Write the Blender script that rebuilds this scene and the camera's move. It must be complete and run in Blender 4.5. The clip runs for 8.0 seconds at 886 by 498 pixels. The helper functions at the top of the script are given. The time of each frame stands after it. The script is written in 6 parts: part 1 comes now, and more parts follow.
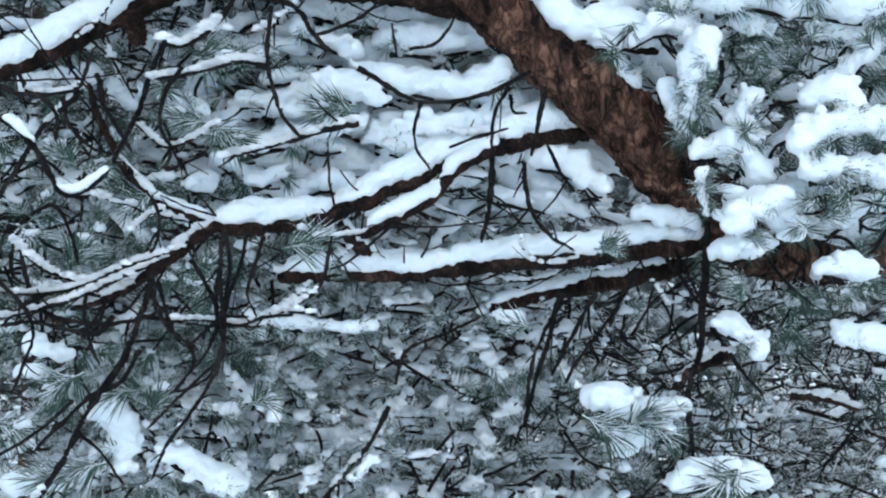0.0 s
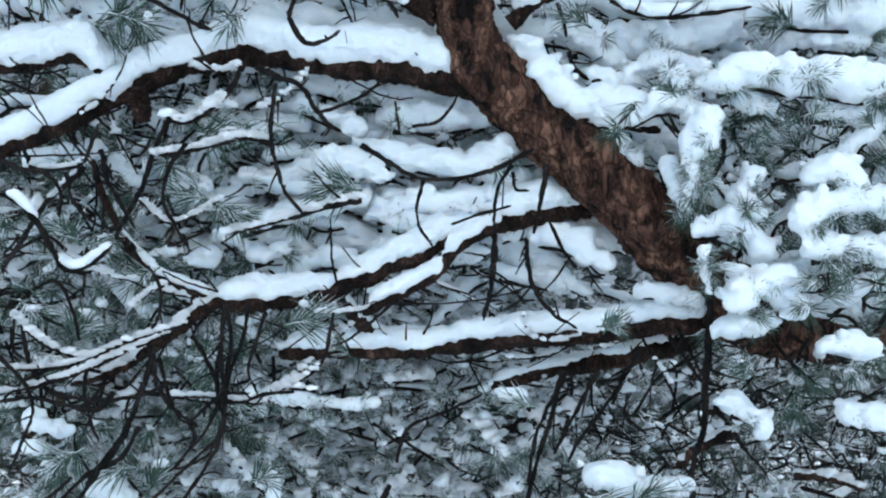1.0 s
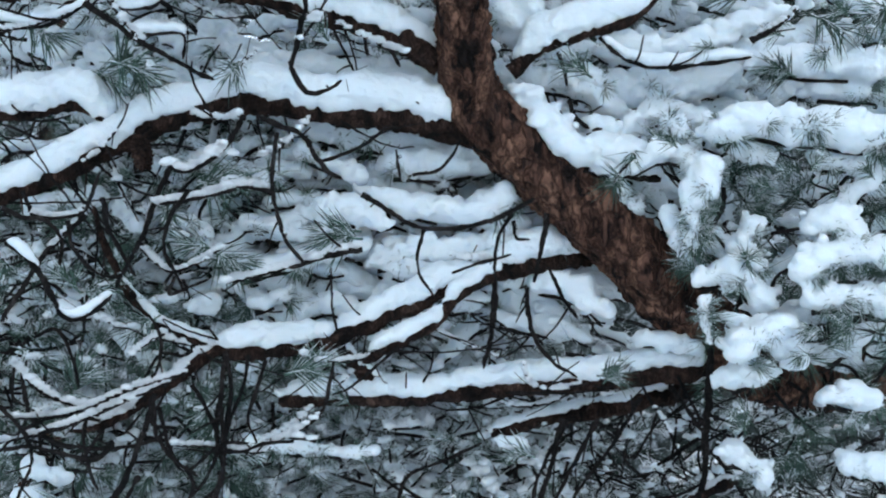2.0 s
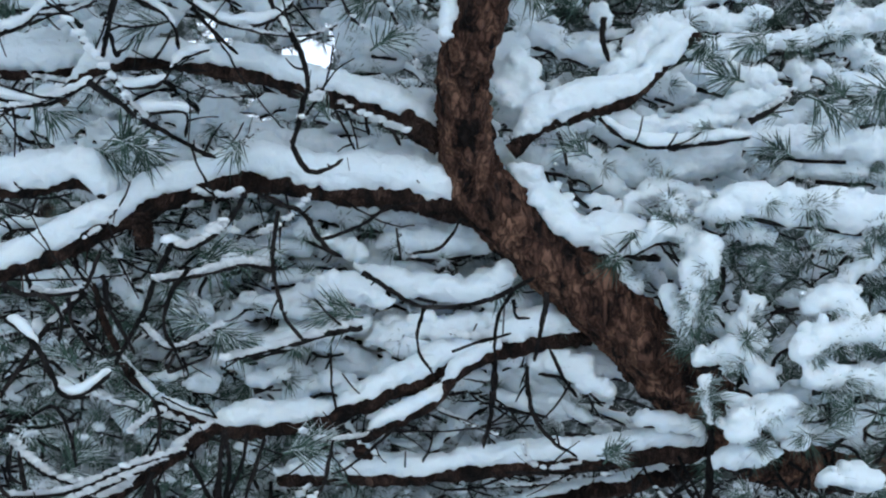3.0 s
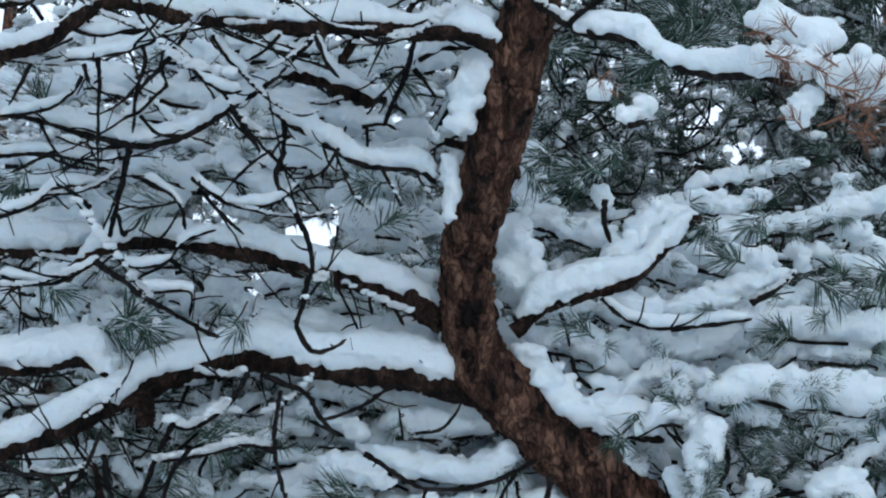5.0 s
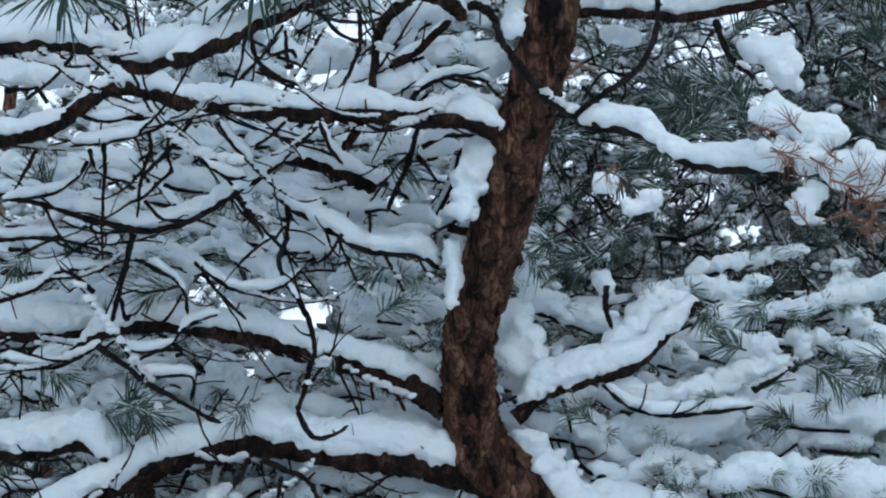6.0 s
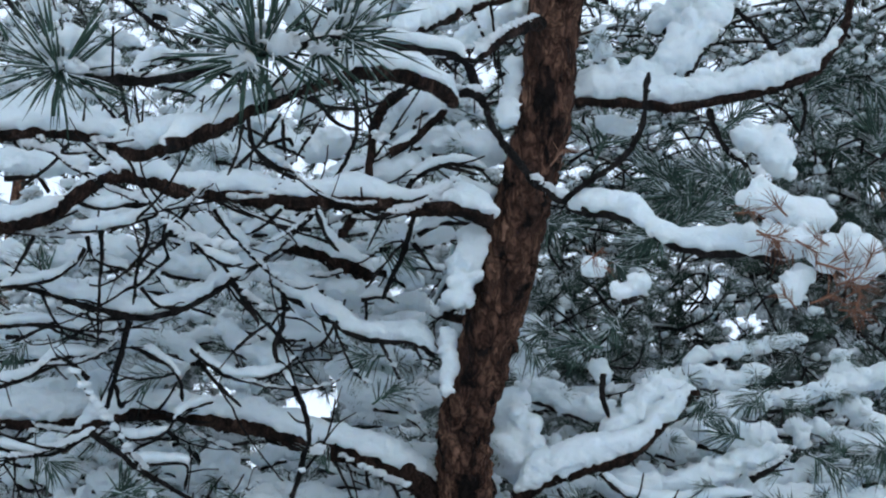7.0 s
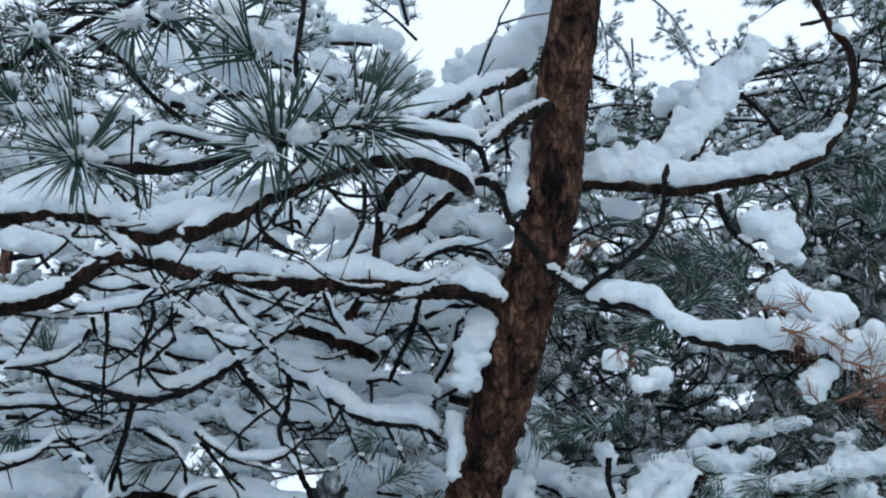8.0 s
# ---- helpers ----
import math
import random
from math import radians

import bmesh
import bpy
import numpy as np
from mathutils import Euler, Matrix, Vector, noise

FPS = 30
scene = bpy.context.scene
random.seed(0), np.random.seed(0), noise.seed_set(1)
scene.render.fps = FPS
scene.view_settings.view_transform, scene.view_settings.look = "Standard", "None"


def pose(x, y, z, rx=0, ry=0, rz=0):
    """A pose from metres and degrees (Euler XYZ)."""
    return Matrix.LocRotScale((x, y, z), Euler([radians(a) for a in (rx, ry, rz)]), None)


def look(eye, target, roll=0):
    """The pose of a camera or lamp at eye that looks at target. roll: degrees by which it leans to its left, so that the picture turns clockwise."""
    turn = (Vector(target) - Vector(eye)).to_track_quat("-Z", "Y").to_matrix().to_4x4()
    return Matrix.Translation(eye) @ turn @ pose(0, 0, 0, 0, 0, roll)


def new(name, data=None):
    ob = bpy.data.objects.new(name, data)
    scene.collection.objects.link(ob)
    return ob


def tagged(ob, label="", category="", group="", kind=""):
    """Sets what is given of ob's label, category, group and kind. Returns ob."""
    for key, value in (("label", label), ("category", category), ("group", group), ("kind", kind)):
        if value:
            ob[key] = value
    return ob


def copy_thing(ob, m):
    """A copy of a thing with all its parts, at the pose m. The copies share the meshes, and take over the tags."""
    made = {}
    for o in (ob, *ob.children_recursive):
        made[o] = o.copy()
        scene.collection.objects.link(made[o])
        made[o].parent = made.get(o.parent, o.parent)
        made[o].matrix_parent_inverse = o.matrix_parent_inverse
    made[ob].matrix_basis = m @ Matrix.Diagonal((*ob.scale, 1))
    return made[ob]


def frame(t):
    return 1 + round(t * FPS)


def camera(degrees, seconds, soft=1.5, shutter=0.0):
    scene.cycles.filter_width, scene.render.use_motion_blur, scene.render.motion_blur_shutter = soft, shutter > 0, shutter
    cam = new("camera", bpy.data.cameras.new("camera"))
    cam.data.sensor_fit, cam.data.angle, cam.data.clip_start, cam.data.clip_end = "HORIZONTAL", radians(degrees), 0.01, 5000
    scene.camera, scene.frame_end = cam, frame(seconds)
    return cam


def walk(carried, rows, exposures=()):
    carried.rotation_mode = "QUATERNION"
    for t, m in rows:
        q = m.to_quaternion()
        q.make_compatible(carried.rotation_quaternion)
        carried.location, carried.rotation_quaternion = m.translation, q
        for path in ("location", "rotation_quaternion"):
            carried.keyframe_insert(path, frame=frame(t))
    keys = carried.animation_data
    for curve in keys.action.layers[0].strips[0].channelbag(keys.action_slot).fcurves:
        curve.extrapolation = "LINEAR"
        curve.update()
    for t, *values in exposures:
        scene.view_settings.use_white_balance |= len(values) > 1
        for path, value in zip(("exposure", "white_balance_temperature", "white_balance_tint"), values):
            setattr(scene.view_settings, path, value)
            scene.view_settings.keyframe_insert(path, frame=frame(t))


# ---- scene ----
cam = camera(33.56, 8.0, soft=2.1)
EYE = 1.6
# seconds, x, y, height over the eye level, yaw, pitch, roll
PATH = [
    (0.0, 0.013, 0.017, -0.050, 0.06, 1.87, -0.67),
    (0.5, 0.029, 0.018, -0.060, 0.38, 3.52, -0.49),
    (1.0, 0.015, 0.021, -0.046, 0.15, 4.81, -0.42),
    (1.5, 0.010, 0.018, -0.007, 0.09, 5.16, -0.34),
    (3.0, 0.005, 0.012, -0.008, -0.01, 9.13, -0.03),
    (3.5, 0.002, 0.008, 0.001, -0.06, 10.47, -0.03),
    (4.0, -0.001, 0.001, 0.012, -0.12, 12.02, 0.07),
    (4.5, 0.007, 0.003, 0.004, 0.07, 14.07, 0.13),
    (6.0, -0.017, -0.016, 0.030, -0.13, 18.78, 0.51),
    (6.5, -0.007, -0.019, 0.030, -0.09, 20.61, 0.50),
    (7.0, 0.012, -0.016, 0.011, 0.23, 22.48, 0.71),
    (7.5, -0.019, -0.024, 0.035, -0.13, 23.77, 0.88),
    (8.0, -0.046, -0.022, 0.051, -0.44, 25.07, 0.81),
]


def stand(x, y, z, yaw, pitch, roll):
    way = Vector((-math.sin(radians(yaw)) * math.cos(radians(pitch)), math.cos(radians(yaw)) * math.cos(radians(pitch)), math.sin(radians(pitch))))
    eye = Vector((x, y, EYE + z))
    return look(eye, eye + way, roll)


walk(cam, [(t, stand(*rest)) for t, *rest in PATH], [(0.0, 0.90), (1.5, 0.71), (3.5, 0.31), (4.5, 0.20), (6.5, 0.03), (8.0, 0.0)])

# ---- light: an overcast winter day ----
world = bpy.data.worlds.new("overcast_sky")
scene.world = world
world.use_nodes = True
wn = world.node_tree.nodes
sky = wn.new("ShaderNodeTexSky")
sky.sky_type = "NISHITA"
sky.sun_disc = False
sky.sun_elevation, sky.sun_rotation = radians(74), radians(110)
sky.air_density, sky.dust_density, sky.ozone_density = 1.0, 4.0, 1.5
cloud = wn.new("ShaderNodeMixRGB")
cloud.inputs[0].default_value = 0.62
cloud.inputs[2].default_value = (6.1, 7.2, 8.4, 1)
world.node_tree.links.new(sky.outputs[0], cloud.inputs[1])
world.node_tree.links.new(cloud.outputs[0], wn["Background"].inputs[0])
wn["Background"].inputs[1].default_value = 0.21
sun = new("sun", bpy.data.lights.new("sun", "SUN"))
sun.data.energy, sun.data.angle, sun.data.color = 0.38, radians(60), (0.86, 0.94, 1.0)
sun.matrix_world = look((1.5, -7.5, 8.4), (0.2, 3.8, 2.4))

# ---- materials ----


def material(name, rough=0.8):
    m = bpy.data.materials.new(name)
    m.use_nodes = True
    b = m.node_tree.nodes["Principled BSDF"]
    b.inputs["Roughness"].default_value = rough
    return m, m.node_tree.nodes, m.node_tree.links, b


def ramp(nodes, links, source, stops):
    r = nodes.new("ShaderNodeValToRGB")
    while len(r.color_ramp.elements) < len(stops):
        r.color_ramp.elements.new(0.5)
    for e, (at, c) in zip(r.color_ramp.elements, stops):
        e.position, e.color = at, (*c, 1)
    links.new(source, r.inputs[0])
    return r.outputs[0]


def grain(nodes, links, scale, detail=4.0, kind="ShaderNodeTexNoise"):
    where = nodes.new("ShaderNodeNewGeometry")
    n = nodes.new(kind)
    n.inputs["Scale"].default_value = scale
    if kind == "ShaderNodeTexNoise":
        n.inputs["Detail"].default_value = detail
    links.new(where.outputs["Position"], n.inputs["Vector"])
    return n


def bump(nodes, links, b, height, strength, distance):
    k = nodes.new("ShaderNodeBump")
    k.inputs["Strength"].default_value, k.inputs["Distance"].default_value = strength, distance
    links.new(height, k.inputs["Height"])
    links.new(k.outputs[0], b.inputs["Normal"])
    return k


def snow_material():
    m, n, l, b = material("fresh_snow", 0.65)
    g = grain(n, l, 9.0, 3.0)
    l.new(ramp(n, l, g.outputs["Fac"], [(0.3, (0.815, 0.89, 0.935)), (0.7, (0.865, 0.925, 0.965))]), b.inputs["Base Color"])
    fine = grain(n, l, 85.0, 7.0)
    fine.inputs["Roughness"].default_value = 0.65
    bump(n, l, b, fine.outputs["Fac"], 0.7, 0.012)
    b.inputs["Specular IOR Level"].default_value = 0.25
    b.inputs["Subsurface Weight"].default_value, b.inputs["Subsurface Scale"].default_value = 0.7, 0.02
    b.inputs["Subsurface Radius"].default_value = (0.8, 0.9, 1.0)
    return m


def bark_material(name, dark, mid, light, plate=42.0):
    m, n, l, b = material(name, 0.9)
    where = n.new("ShaderNodeNewGeometry")
    stretch = n.new("ShaderNodeMapping")
    stretch.inputs["Scale"].default_value = (1.0, 1.0, 0.38)
    l.new(where.outputs["Position"], stretch.inputs[0])
    warp = n.new("ShaderNodeTexNoise")
    warp.inputs["Scale"].default_value, warp.inputs["Detail"].default_value = 30.0, 5.0
    l.new(stretch.outputs[0], warp.inputs["Vector"])
    add = n.new("ShaderNodeVectorMath")
    add.operation = "MULTIPLY_ADD"
    add.inputs[1].default_value = (0.075, 0.075, 0.075)
    l.new(warp.outputs["Color"], add.inputs[0])
    l.new(stretch.outputs[0], add.inputs[2])
    v = n.new("ShaderNodeTexVoronoi")
    v.feature = "DISTANCE_TO_EDGE"
    v.inputs["Scale"].default_value = plate
    l.new(add.outputs[0], v.inputs["Vector"])
    tone = n.new("ShaderNodeTexNoise")
    tone.inputs["Scale"].default_value, tone.inputs["Detail"].default_value = 22.0, 6.0
    l.new(add.outputs[0], tone.inputs["Vector"])
    colour = ramp(n, l, tone.outputs["Fac"], [(0.37, dark), (0.52, mid), (0.72, light)])
    crack = ramp(n, l, v.outputs["Distance"], [(0.0, (0.12, 0.10, 0.1)), (0.20, (1, 1, 1))])
    mix = n.new("ShaderNodeMixRGB")
    mix.blend_type = "MULTIPLY"
    mix.inputs[0].default_value = 0.75
    l.new(colour, mix.inputs[1])
    l.new(crack, mix.inputs[2])
    l.new(mix.outputs[0], b.inputs["Base Color"])
    both = n.new("ShaderNodeMath")
    both.operation = "ADD"
    l.new(ramp(n, l, v.outputs["Distance"], [(0.0, (0, 0, 0)), (0.25, (1, 1, 1))]), both.inputs[0])
    l.new(tone.outputs["Fac"], both.inputs[1])
    b.inputs["Specular IOR Level"].default_value = 0.15
    bump(n, l, b, both.outputs[0], 0.9, 0.012)
    return m


def needle_material(name, dark, light, frost):
    """Pine needles; frost lies on what faces upward."""
    m, n, l, b = material(name, 0.55)
    g = grain(n, l, 14.0, 2.0)
    tint = n.new("ShaderNodeNewGeometry")
    mixed = n.new("ShaderNodeMath")
    mixed.operation = "MULTIPLY_ADD"
    mixed.inputs[1].default_value = 0.6
    l.new(tint.outputs["Random Per Island"], mixed.inputs[0])
    l.new(g.outputs["Fac"], mixed.inputs[2])
    base = ramp(n, l, mixed.outputs[0], [(0.3, dark), (1.0, light)])
    split = n.new("ShaderNodeSeparateXYZ")
    l.new(tint.outputs["Normal"], split.inputs[0])
    patch = grain(n, l, 60.0, 3.0)
    lift = n.new("ShaderNodeMath")
    lift.operation = "ADD"
    l.new(split.outputs[2], lift.inputs[0])
    l.new(patch.outputs["Fac"], lift.inputs[1])
    cover = ramp(n, l, lift.outputs[0], [(1.05 - frost, (0, 0, 0)), (1.25 - frost, (1, 1, 1))])
    mix = n.new("ShaderNodeMixRGB")
    l.new(cover, mix.inputs[0])
    l.new(base, mix.inputs[1])
    mix.inputs[2].default_value = (0.80, 0.84, 0.86, 1)
    l.new(mix.outputs[0], b.inputs["Base Color"])
    b.inputs["Specular IOR Level"].default_value = 0.25
    return m


SNOW = snow_material()
BARK = bark_material("pine_bark", (0.012, 0.008, 0.007), (0.115, 0.056, 0.038), (0.31, 0.165, 0.108))
DARK_BARK = bark_material("branch_bark", (0.012, 0.009, 0.008), (0.045, 0.025, 0.019), (0.12, 0.07, 0.052), 90.0)
TWIG = bark_material("twig_bark", (0.012, 0.011, 0.011), (0.03, 0.025, 0.024), (0.06, 0.05, 0.046), 160.0)
NEEDLE = needle_material("pine_needles", (0.024, 0.050, 0.038), (0.070, 0.125, 0.095), 0.16)
FAR_NEEDLE = needle_material("frosted_needles", (0.013, 0.025, 0.020), (0.055, 0.085, 0.068), 0.34)
DEEP_NEEDLE = needle_material("deep_green_needles", (0.010, 0.026, 0.019), (0.045, 0.085, 0.062), 0.22)
WHITE_NEEDLE = needle_material("rimed_needles", (0.03, 0.055, 0.045), (0.10, 0.155, 0.125), 0.62)
DRY_NEEDLE = needle_material("dry_needles", (0.10, 0.042, 0.026), (0.27, 0.13, 0.08), 0.05)


def far_wood_material():
    m, n, l, b = material("far_conifers", 0.9)
    g = grain(n, l, 2.2, 9.0)
    g.inputs["Roughness"].default_value = 0.75
    l.new(ramp(n, l, g.outputs["Fac"], [(0.40, (0.016, 0.024, 0.022)), (0.48, (0.07, 0.09, 0.085)), (0.53, (0.28, 0.31, 0.33)), (0.62, (0.72, 0.77, 0.80))]), b.inputs["Base Color"])
    bump(n, l, b, g.outputs["Fac"], 1.0, 0.3)
    return m


FAR_WOOD = far_wood_material()


# ---- small mesh kit ----
def lattice(p, seed=0):
    """Smooth value noise, -1 to 1, for an array of places."""
    i = np.floor(p).astype(np.int64)
    f = p - i
    f = f * f * (3 - 2 * f)
    out = np.zeros(len(p))
    for n in range(8):
        c = np.array([n & 1, n >> 1 & 1, n >> 2 & 1])
        k = i + c
        h = (k[:, 0] * 374761393 + k[:, 1] * 668265263 + k[:, 2] * 1274126177 + seed * 974711) & 0xFFFFFFFF
        h = ((h ^ (h >> 13)) * 1103515245) & 0xFFFFFFFF
        h = ((h ^ (h >> 16)) & 0xFFFF) / 32767.5 - 1
        out += h * np.prod(np.where(c, f, 1 - f), axis=1)
    return out


def fbm(p, size, seed=0):
    return lattice(p / size, seed) + 0.5 * lattice(p / size * 2.1 + 7.3, seed + 1) + 0.25 * lattice(p / size * 4.3 + 3.1, seed + 2)


def ripple(p, size, seed=0):
    """A quick wavy stand-in for fbm on small pieces."""
    q = p * (2.2 / size) + seed * 1.37
    x, y, z = q[:, 0], q[:, 1], q[:, 2]
    return 0.6 * np.sin(x + 1.7 * np.sin(y + 0.8 * z)) + 0.6 * np.sin(1.3 * z - y + 1.5 * np.sin(1.1 * x)) + 0.4 * np.sin(2.3 * (x + y) + 1.9 * z)


def spline(pts, step):
    """A smooth line through a few places, cut into even steps."""
    p = np.array(pts, float)
    if len(p) == 2:
        p = np.array([p[0], (p[0] + p[1]) / 2, p[1]])
    q = np.vstack([2 * p[0] - p[1], p, 2 * p[-1] - p[-2]])
    u = np.linspace(0, 1, 9)[:-1, None]
    out = []
    for a, b, c, d in zip(q, q[1:], q[2:], q[3:]):
        out.append(0.5 * (2 * b + (c - a) * u + (2 * a - 5 * b + 4 * c - d) * u**2 + (3 * b - a - 3 * c + d) * u**3))
    fine = np.vstack(out + [p[-1:]])
    far = np.r_[0, np.cumsum(np.linalg.norm(np.diff(fine, axis=0), axis=1))]
    n = max(4, int(far[-1] / step) + 1)
    at = np.linspace(0, far[-1], n)
    return np.stack([np.interp(at, far, fine[:, k]) for k in range(3)], 1)


def ways(line):
    t = np.gradient(line, axis=0)
    return t / np.maximum(np.linalg.norm(t, axis=1, keepdims=True), 1e-9)


def grid_faces(n, k):
    i, j = np.meshgrid(np.arange(n - 1), np.arange(k), indexing="ij")
    a, b = i * k + j, i * k + (j + 1) % k
    return np.stack([a, b, b + k, a + k], -1).reshape(-1, 4)


def tube(line, radii, sides=8, rough=0.0, seed=0):
    """A round branch along a line, with closed ends."""
    t = ways(line)
    ref = np.where(np.abs(t[:, 2:]) > 0.9, [[0.0, 1.0, 0.0]], [[0.0, 0.0, 1.0]])
    s = np.cross(t, ref)
    s /= np.linalg.norm(s, axis=1, keepdims=True)
    u = np.cross(s, t)
    a = np.linspace(0, 2 * np.pi, sides, endpoint=False)
    r = np.asarray(radii)[:, None, None] * np.ones((1, sides, 1))
    v = line[:, None] + r * (np.cos(a)[None, :, None] * s[:, None] + np.sin(a)[None, :, None] * u[:, None])
    if rough:
        push = (fbm(v.reshape(-1, 3), 0.035, seed) + 1.2 * lattice(v.reshape(-1, 3) / 0.009, seed + 4)).reshape(len(line), sides, 1) * rough
        v = line[:, None] + (v - line[:, None]) * (1 + push)
    verts = np.vstack([v.reshape(-1, 3), line[:1], line[-1:]])
    n, e = len(line), len(line) * sides
    j = np.arange(sides)
    caps = np.array([(e, (b + 1) % sides, b) for b in j] + [(e + 1, e - sides + b, e - sides + (b + 1) % sides) for b in j])
    return verts, grid_faces(n, sides), caps


def snow_cap(line, radii, depth, seed=0, around=12, bare=0.0):
    """Settled snow on top of a branch: a lumpy ridge, thin where the branch is steep."""
    t = ways(line)
    flat = np.sqrt(np.clip(1 - t[:, 2] ** 2, 0, 1))
    s = np.cross(t, [0.0, 0.0, 1.0])
    s /= np.maximum(np.linalg.norm(s, axis=1, keepdims=True), 1e-6)
    n = len(line)
    x = np.linspace(0, 1, n)
    run = np.linalg.norm(np.diff(line, axis=0), axis=1).sum()
    taper = np.clip(np.minimum(x, 1 - x) * run / (1.3 * depth + 0.004), 0, 1) ** 0.5
    wave = fbm if around > 14 else ripple
    vary = 1 + 0.30 * wave(line, 0.22, seed) + 0.16 * (lattice(line / 0.07, seed + 5) if around > 14 else 0)
    if bare:
        vary = vary * np.clip(1.5 * ripple(line, 0.13, seed + 2) + bare, 0.12, 1.15)
    h = depth * np.clip(flat * 1.25 - 0.25, 0.12, 1) * taper * np.clip(vary, 0.35, 1.7) + 0.001
    w = np.asarray(radii) * 0.9 * (0.3 + 0.7 * taper) + 0.26 * h
    a = np.linspace(-0.22 * np.pi, 1.22 * np.pi, around)
    ca, sa = np.cos(a), np.sin(a)
    up = np.where(sa > 0, np.abs(sa) ** 0.95, -0.12 * np.abs(sa))
    base = np.asarray(radii) * 0.65
    v = (line[:, None] + (w[:, None] * ca)[..., None] * s[:, None]
         + (base[:, None] + h[:, None] * up)[..., None] * np.array([0.0, 0.0, 1.0]))
    mid = line + np.stack([0 * h, 0 * h, base + 0.4 * h], 1)
    flatv = v.reshape(-1, 3)
    if around > 14:
        puff = np.abs(lattice(flatv / 0.045, seed + 9)) + 0.3 * np.abs(lattice(flatv / 0.016, seed + 10))
        push = 0.20 * fbm(flatv, 0.09, seed + 8) + 0.22 * (puff - 0.35) + 0.03 * lattice(flatv / 0.010, seed + 11)
    else:
        push = 0.18 * ripple(flatv, 0.06, seed + 8) + 0.22 * np.abs(ripple(flatv, 0.026, seed + 3)) - 0.1
    push = push.reshape(n, around, 1)
    v = mid[:, None] + (v - mid[:, None]) * (1 + push)
    if around > 14:
        frayed = 0.004 * lattice(flatv / 0.013, seed + 21) + 0.008 * lattice(flatv / 0.034, seed + 22)
        v[..., 2] += frayed.reshape(n, around) * (sa < 0.25)
    verts = np.vstack([v.reshape(-1, 3), mid[:1], mid[-1:]])
    e = n * around
    j = range(around)
    caps = np.array([(e, (b + 1) % around, b) for b in j] + [(e + 1, e - around + b, e - around + (b + 1) % around) for b in j])
    return verts, grid_faces(n, around), caps


def skin(balls, cell, seed=0, rough=1.0):
    """The snow that settles over a chain of places, each (x, y, z, radius): one closed, rounded, slightly uneven surface."""
    balls = np.asarray(balls, float)
    wide = balls[:, 3:] * 1.75
    lo = (balls[:, :3] - wide).min(0) - 2 * cell
    size = np.ceil(((balls[:, :3] + wide).max(0) + 2 * cell - lo) / cell).astype(int) + 1
    field = np.full(size, 1e-4, np.float32)
    for x, y, z, r in balls:
        c = (np.array([x, y, z]) - lo) / cell
        i0 = np.maximum(np.floor(c - 1.75 * r / cell).astype(int), 0)
        i1 = np.minimum(np.ceil(c + 1.75 * r / cell).astype(int) + 1, size)
        gx, gy, gz = [((np.arange(i0[k], i1[k]) - c[k]) * cell / r) ** 2 for k in range(3)]
        d = np.sqrt(gx[:, None, None] + gy[None, :, None] + 1.45 * gz[None, None, :])
        field[i0[0]:i1[0], i0[1]:i1[1], i0[2]:i1[2]] += np.exp(-6.8 * (d - 0.87)).astype(np.float32) * (d < 1.75)
    field = np.log(field)
    inside = field > 0
    n = size - 1
    box = lambda a, o: a[o[0]:o[0] + n[0], o[1]:o[1] + n[1], o[2]:o[2] + n[2]]
    corners = np.array([(k & 1, k >> 1 & 1, k >> 2 & 1) for k in range(8)])
    total = sum(box(inside, o).astype(np.int8) for o in corners)
    active = (total > 0) & (total < 8)
    at = np.argwhere(active)
    who = np.full(n, -1, np.int64)
    who[active] = np.arange(len(at))
    place, hits = np.zeros((len(at), 3)), np.zeros((len(at), 1))
    for k in range(3):
        for o in corners[corners[:, k] == 0]:
            e = o + np.eye(3, dtype=int)[k]
            u, w = field[tuple((at + o).T)], field[tuple((at + e).T)]
            cut = (u > 0) != (w > 0)
            f = np.where(cut, u / np.where(cut, u - w, 1), 0)
            place += np.where(cut[:, None], o + f[:, None] * np.eye(3)[k], 0)
            hits += cut[:, None]
    p = at + place / hits
    faces = []
    for k in range(3):
        step = np.eye(3, dtype=int)[k]
        u, w = np.eye(3, dtype=int)[(k + 1) % 3], np.eye(3, dtype=int)[(k + 2) % 3]
        a = inside[:size[0] - step[0], :size[1] - step[1], :size[2] - step[2]]
        b = inside[step[0]:, step[1]:, step[2]:]
        for way in (True, False):
            e = np.argwhere((a != b) & (a == way))
            q = np.stack([who[tuple((e - v).T)] for v in (0 * u, u, u + w, w)], 1)
            faces.append(q if way else q[:, ::-1])
    q = np.vstack(faces)
    i = np.clip(np.round(p).astype(int), 1, size - 2)
    out = np.stack([field[tuple((i - o).T)] - field[tuple((i + o).T)] for o in np.eye(3, dtype=int)], 1)
    out /= np.maximum(np.linalg.norm(out, axis=1, keepdims=True), 1e-6)
    v = lo + p * cell
    puff = np.abs(lattice(v / 0.046, seed + 3)) + 0.5 * np.abs(lattice(v / 0.023, seed + 4))
    push = 0.006 * fbm(v, 0.07, seed) + 0.008 * (puff - 0.4) + 0.0035 * lattice(v / 0.019, seed + 5) + 0.0028 * lattice(v / 0.0115, seed + 9)
    fray = 0.006 * np.clip(-out[:, 2], 0, 1) * lattice(v / 0.016, seed + 12)
    return v + out * (rough * (push + fray))[:, None], q


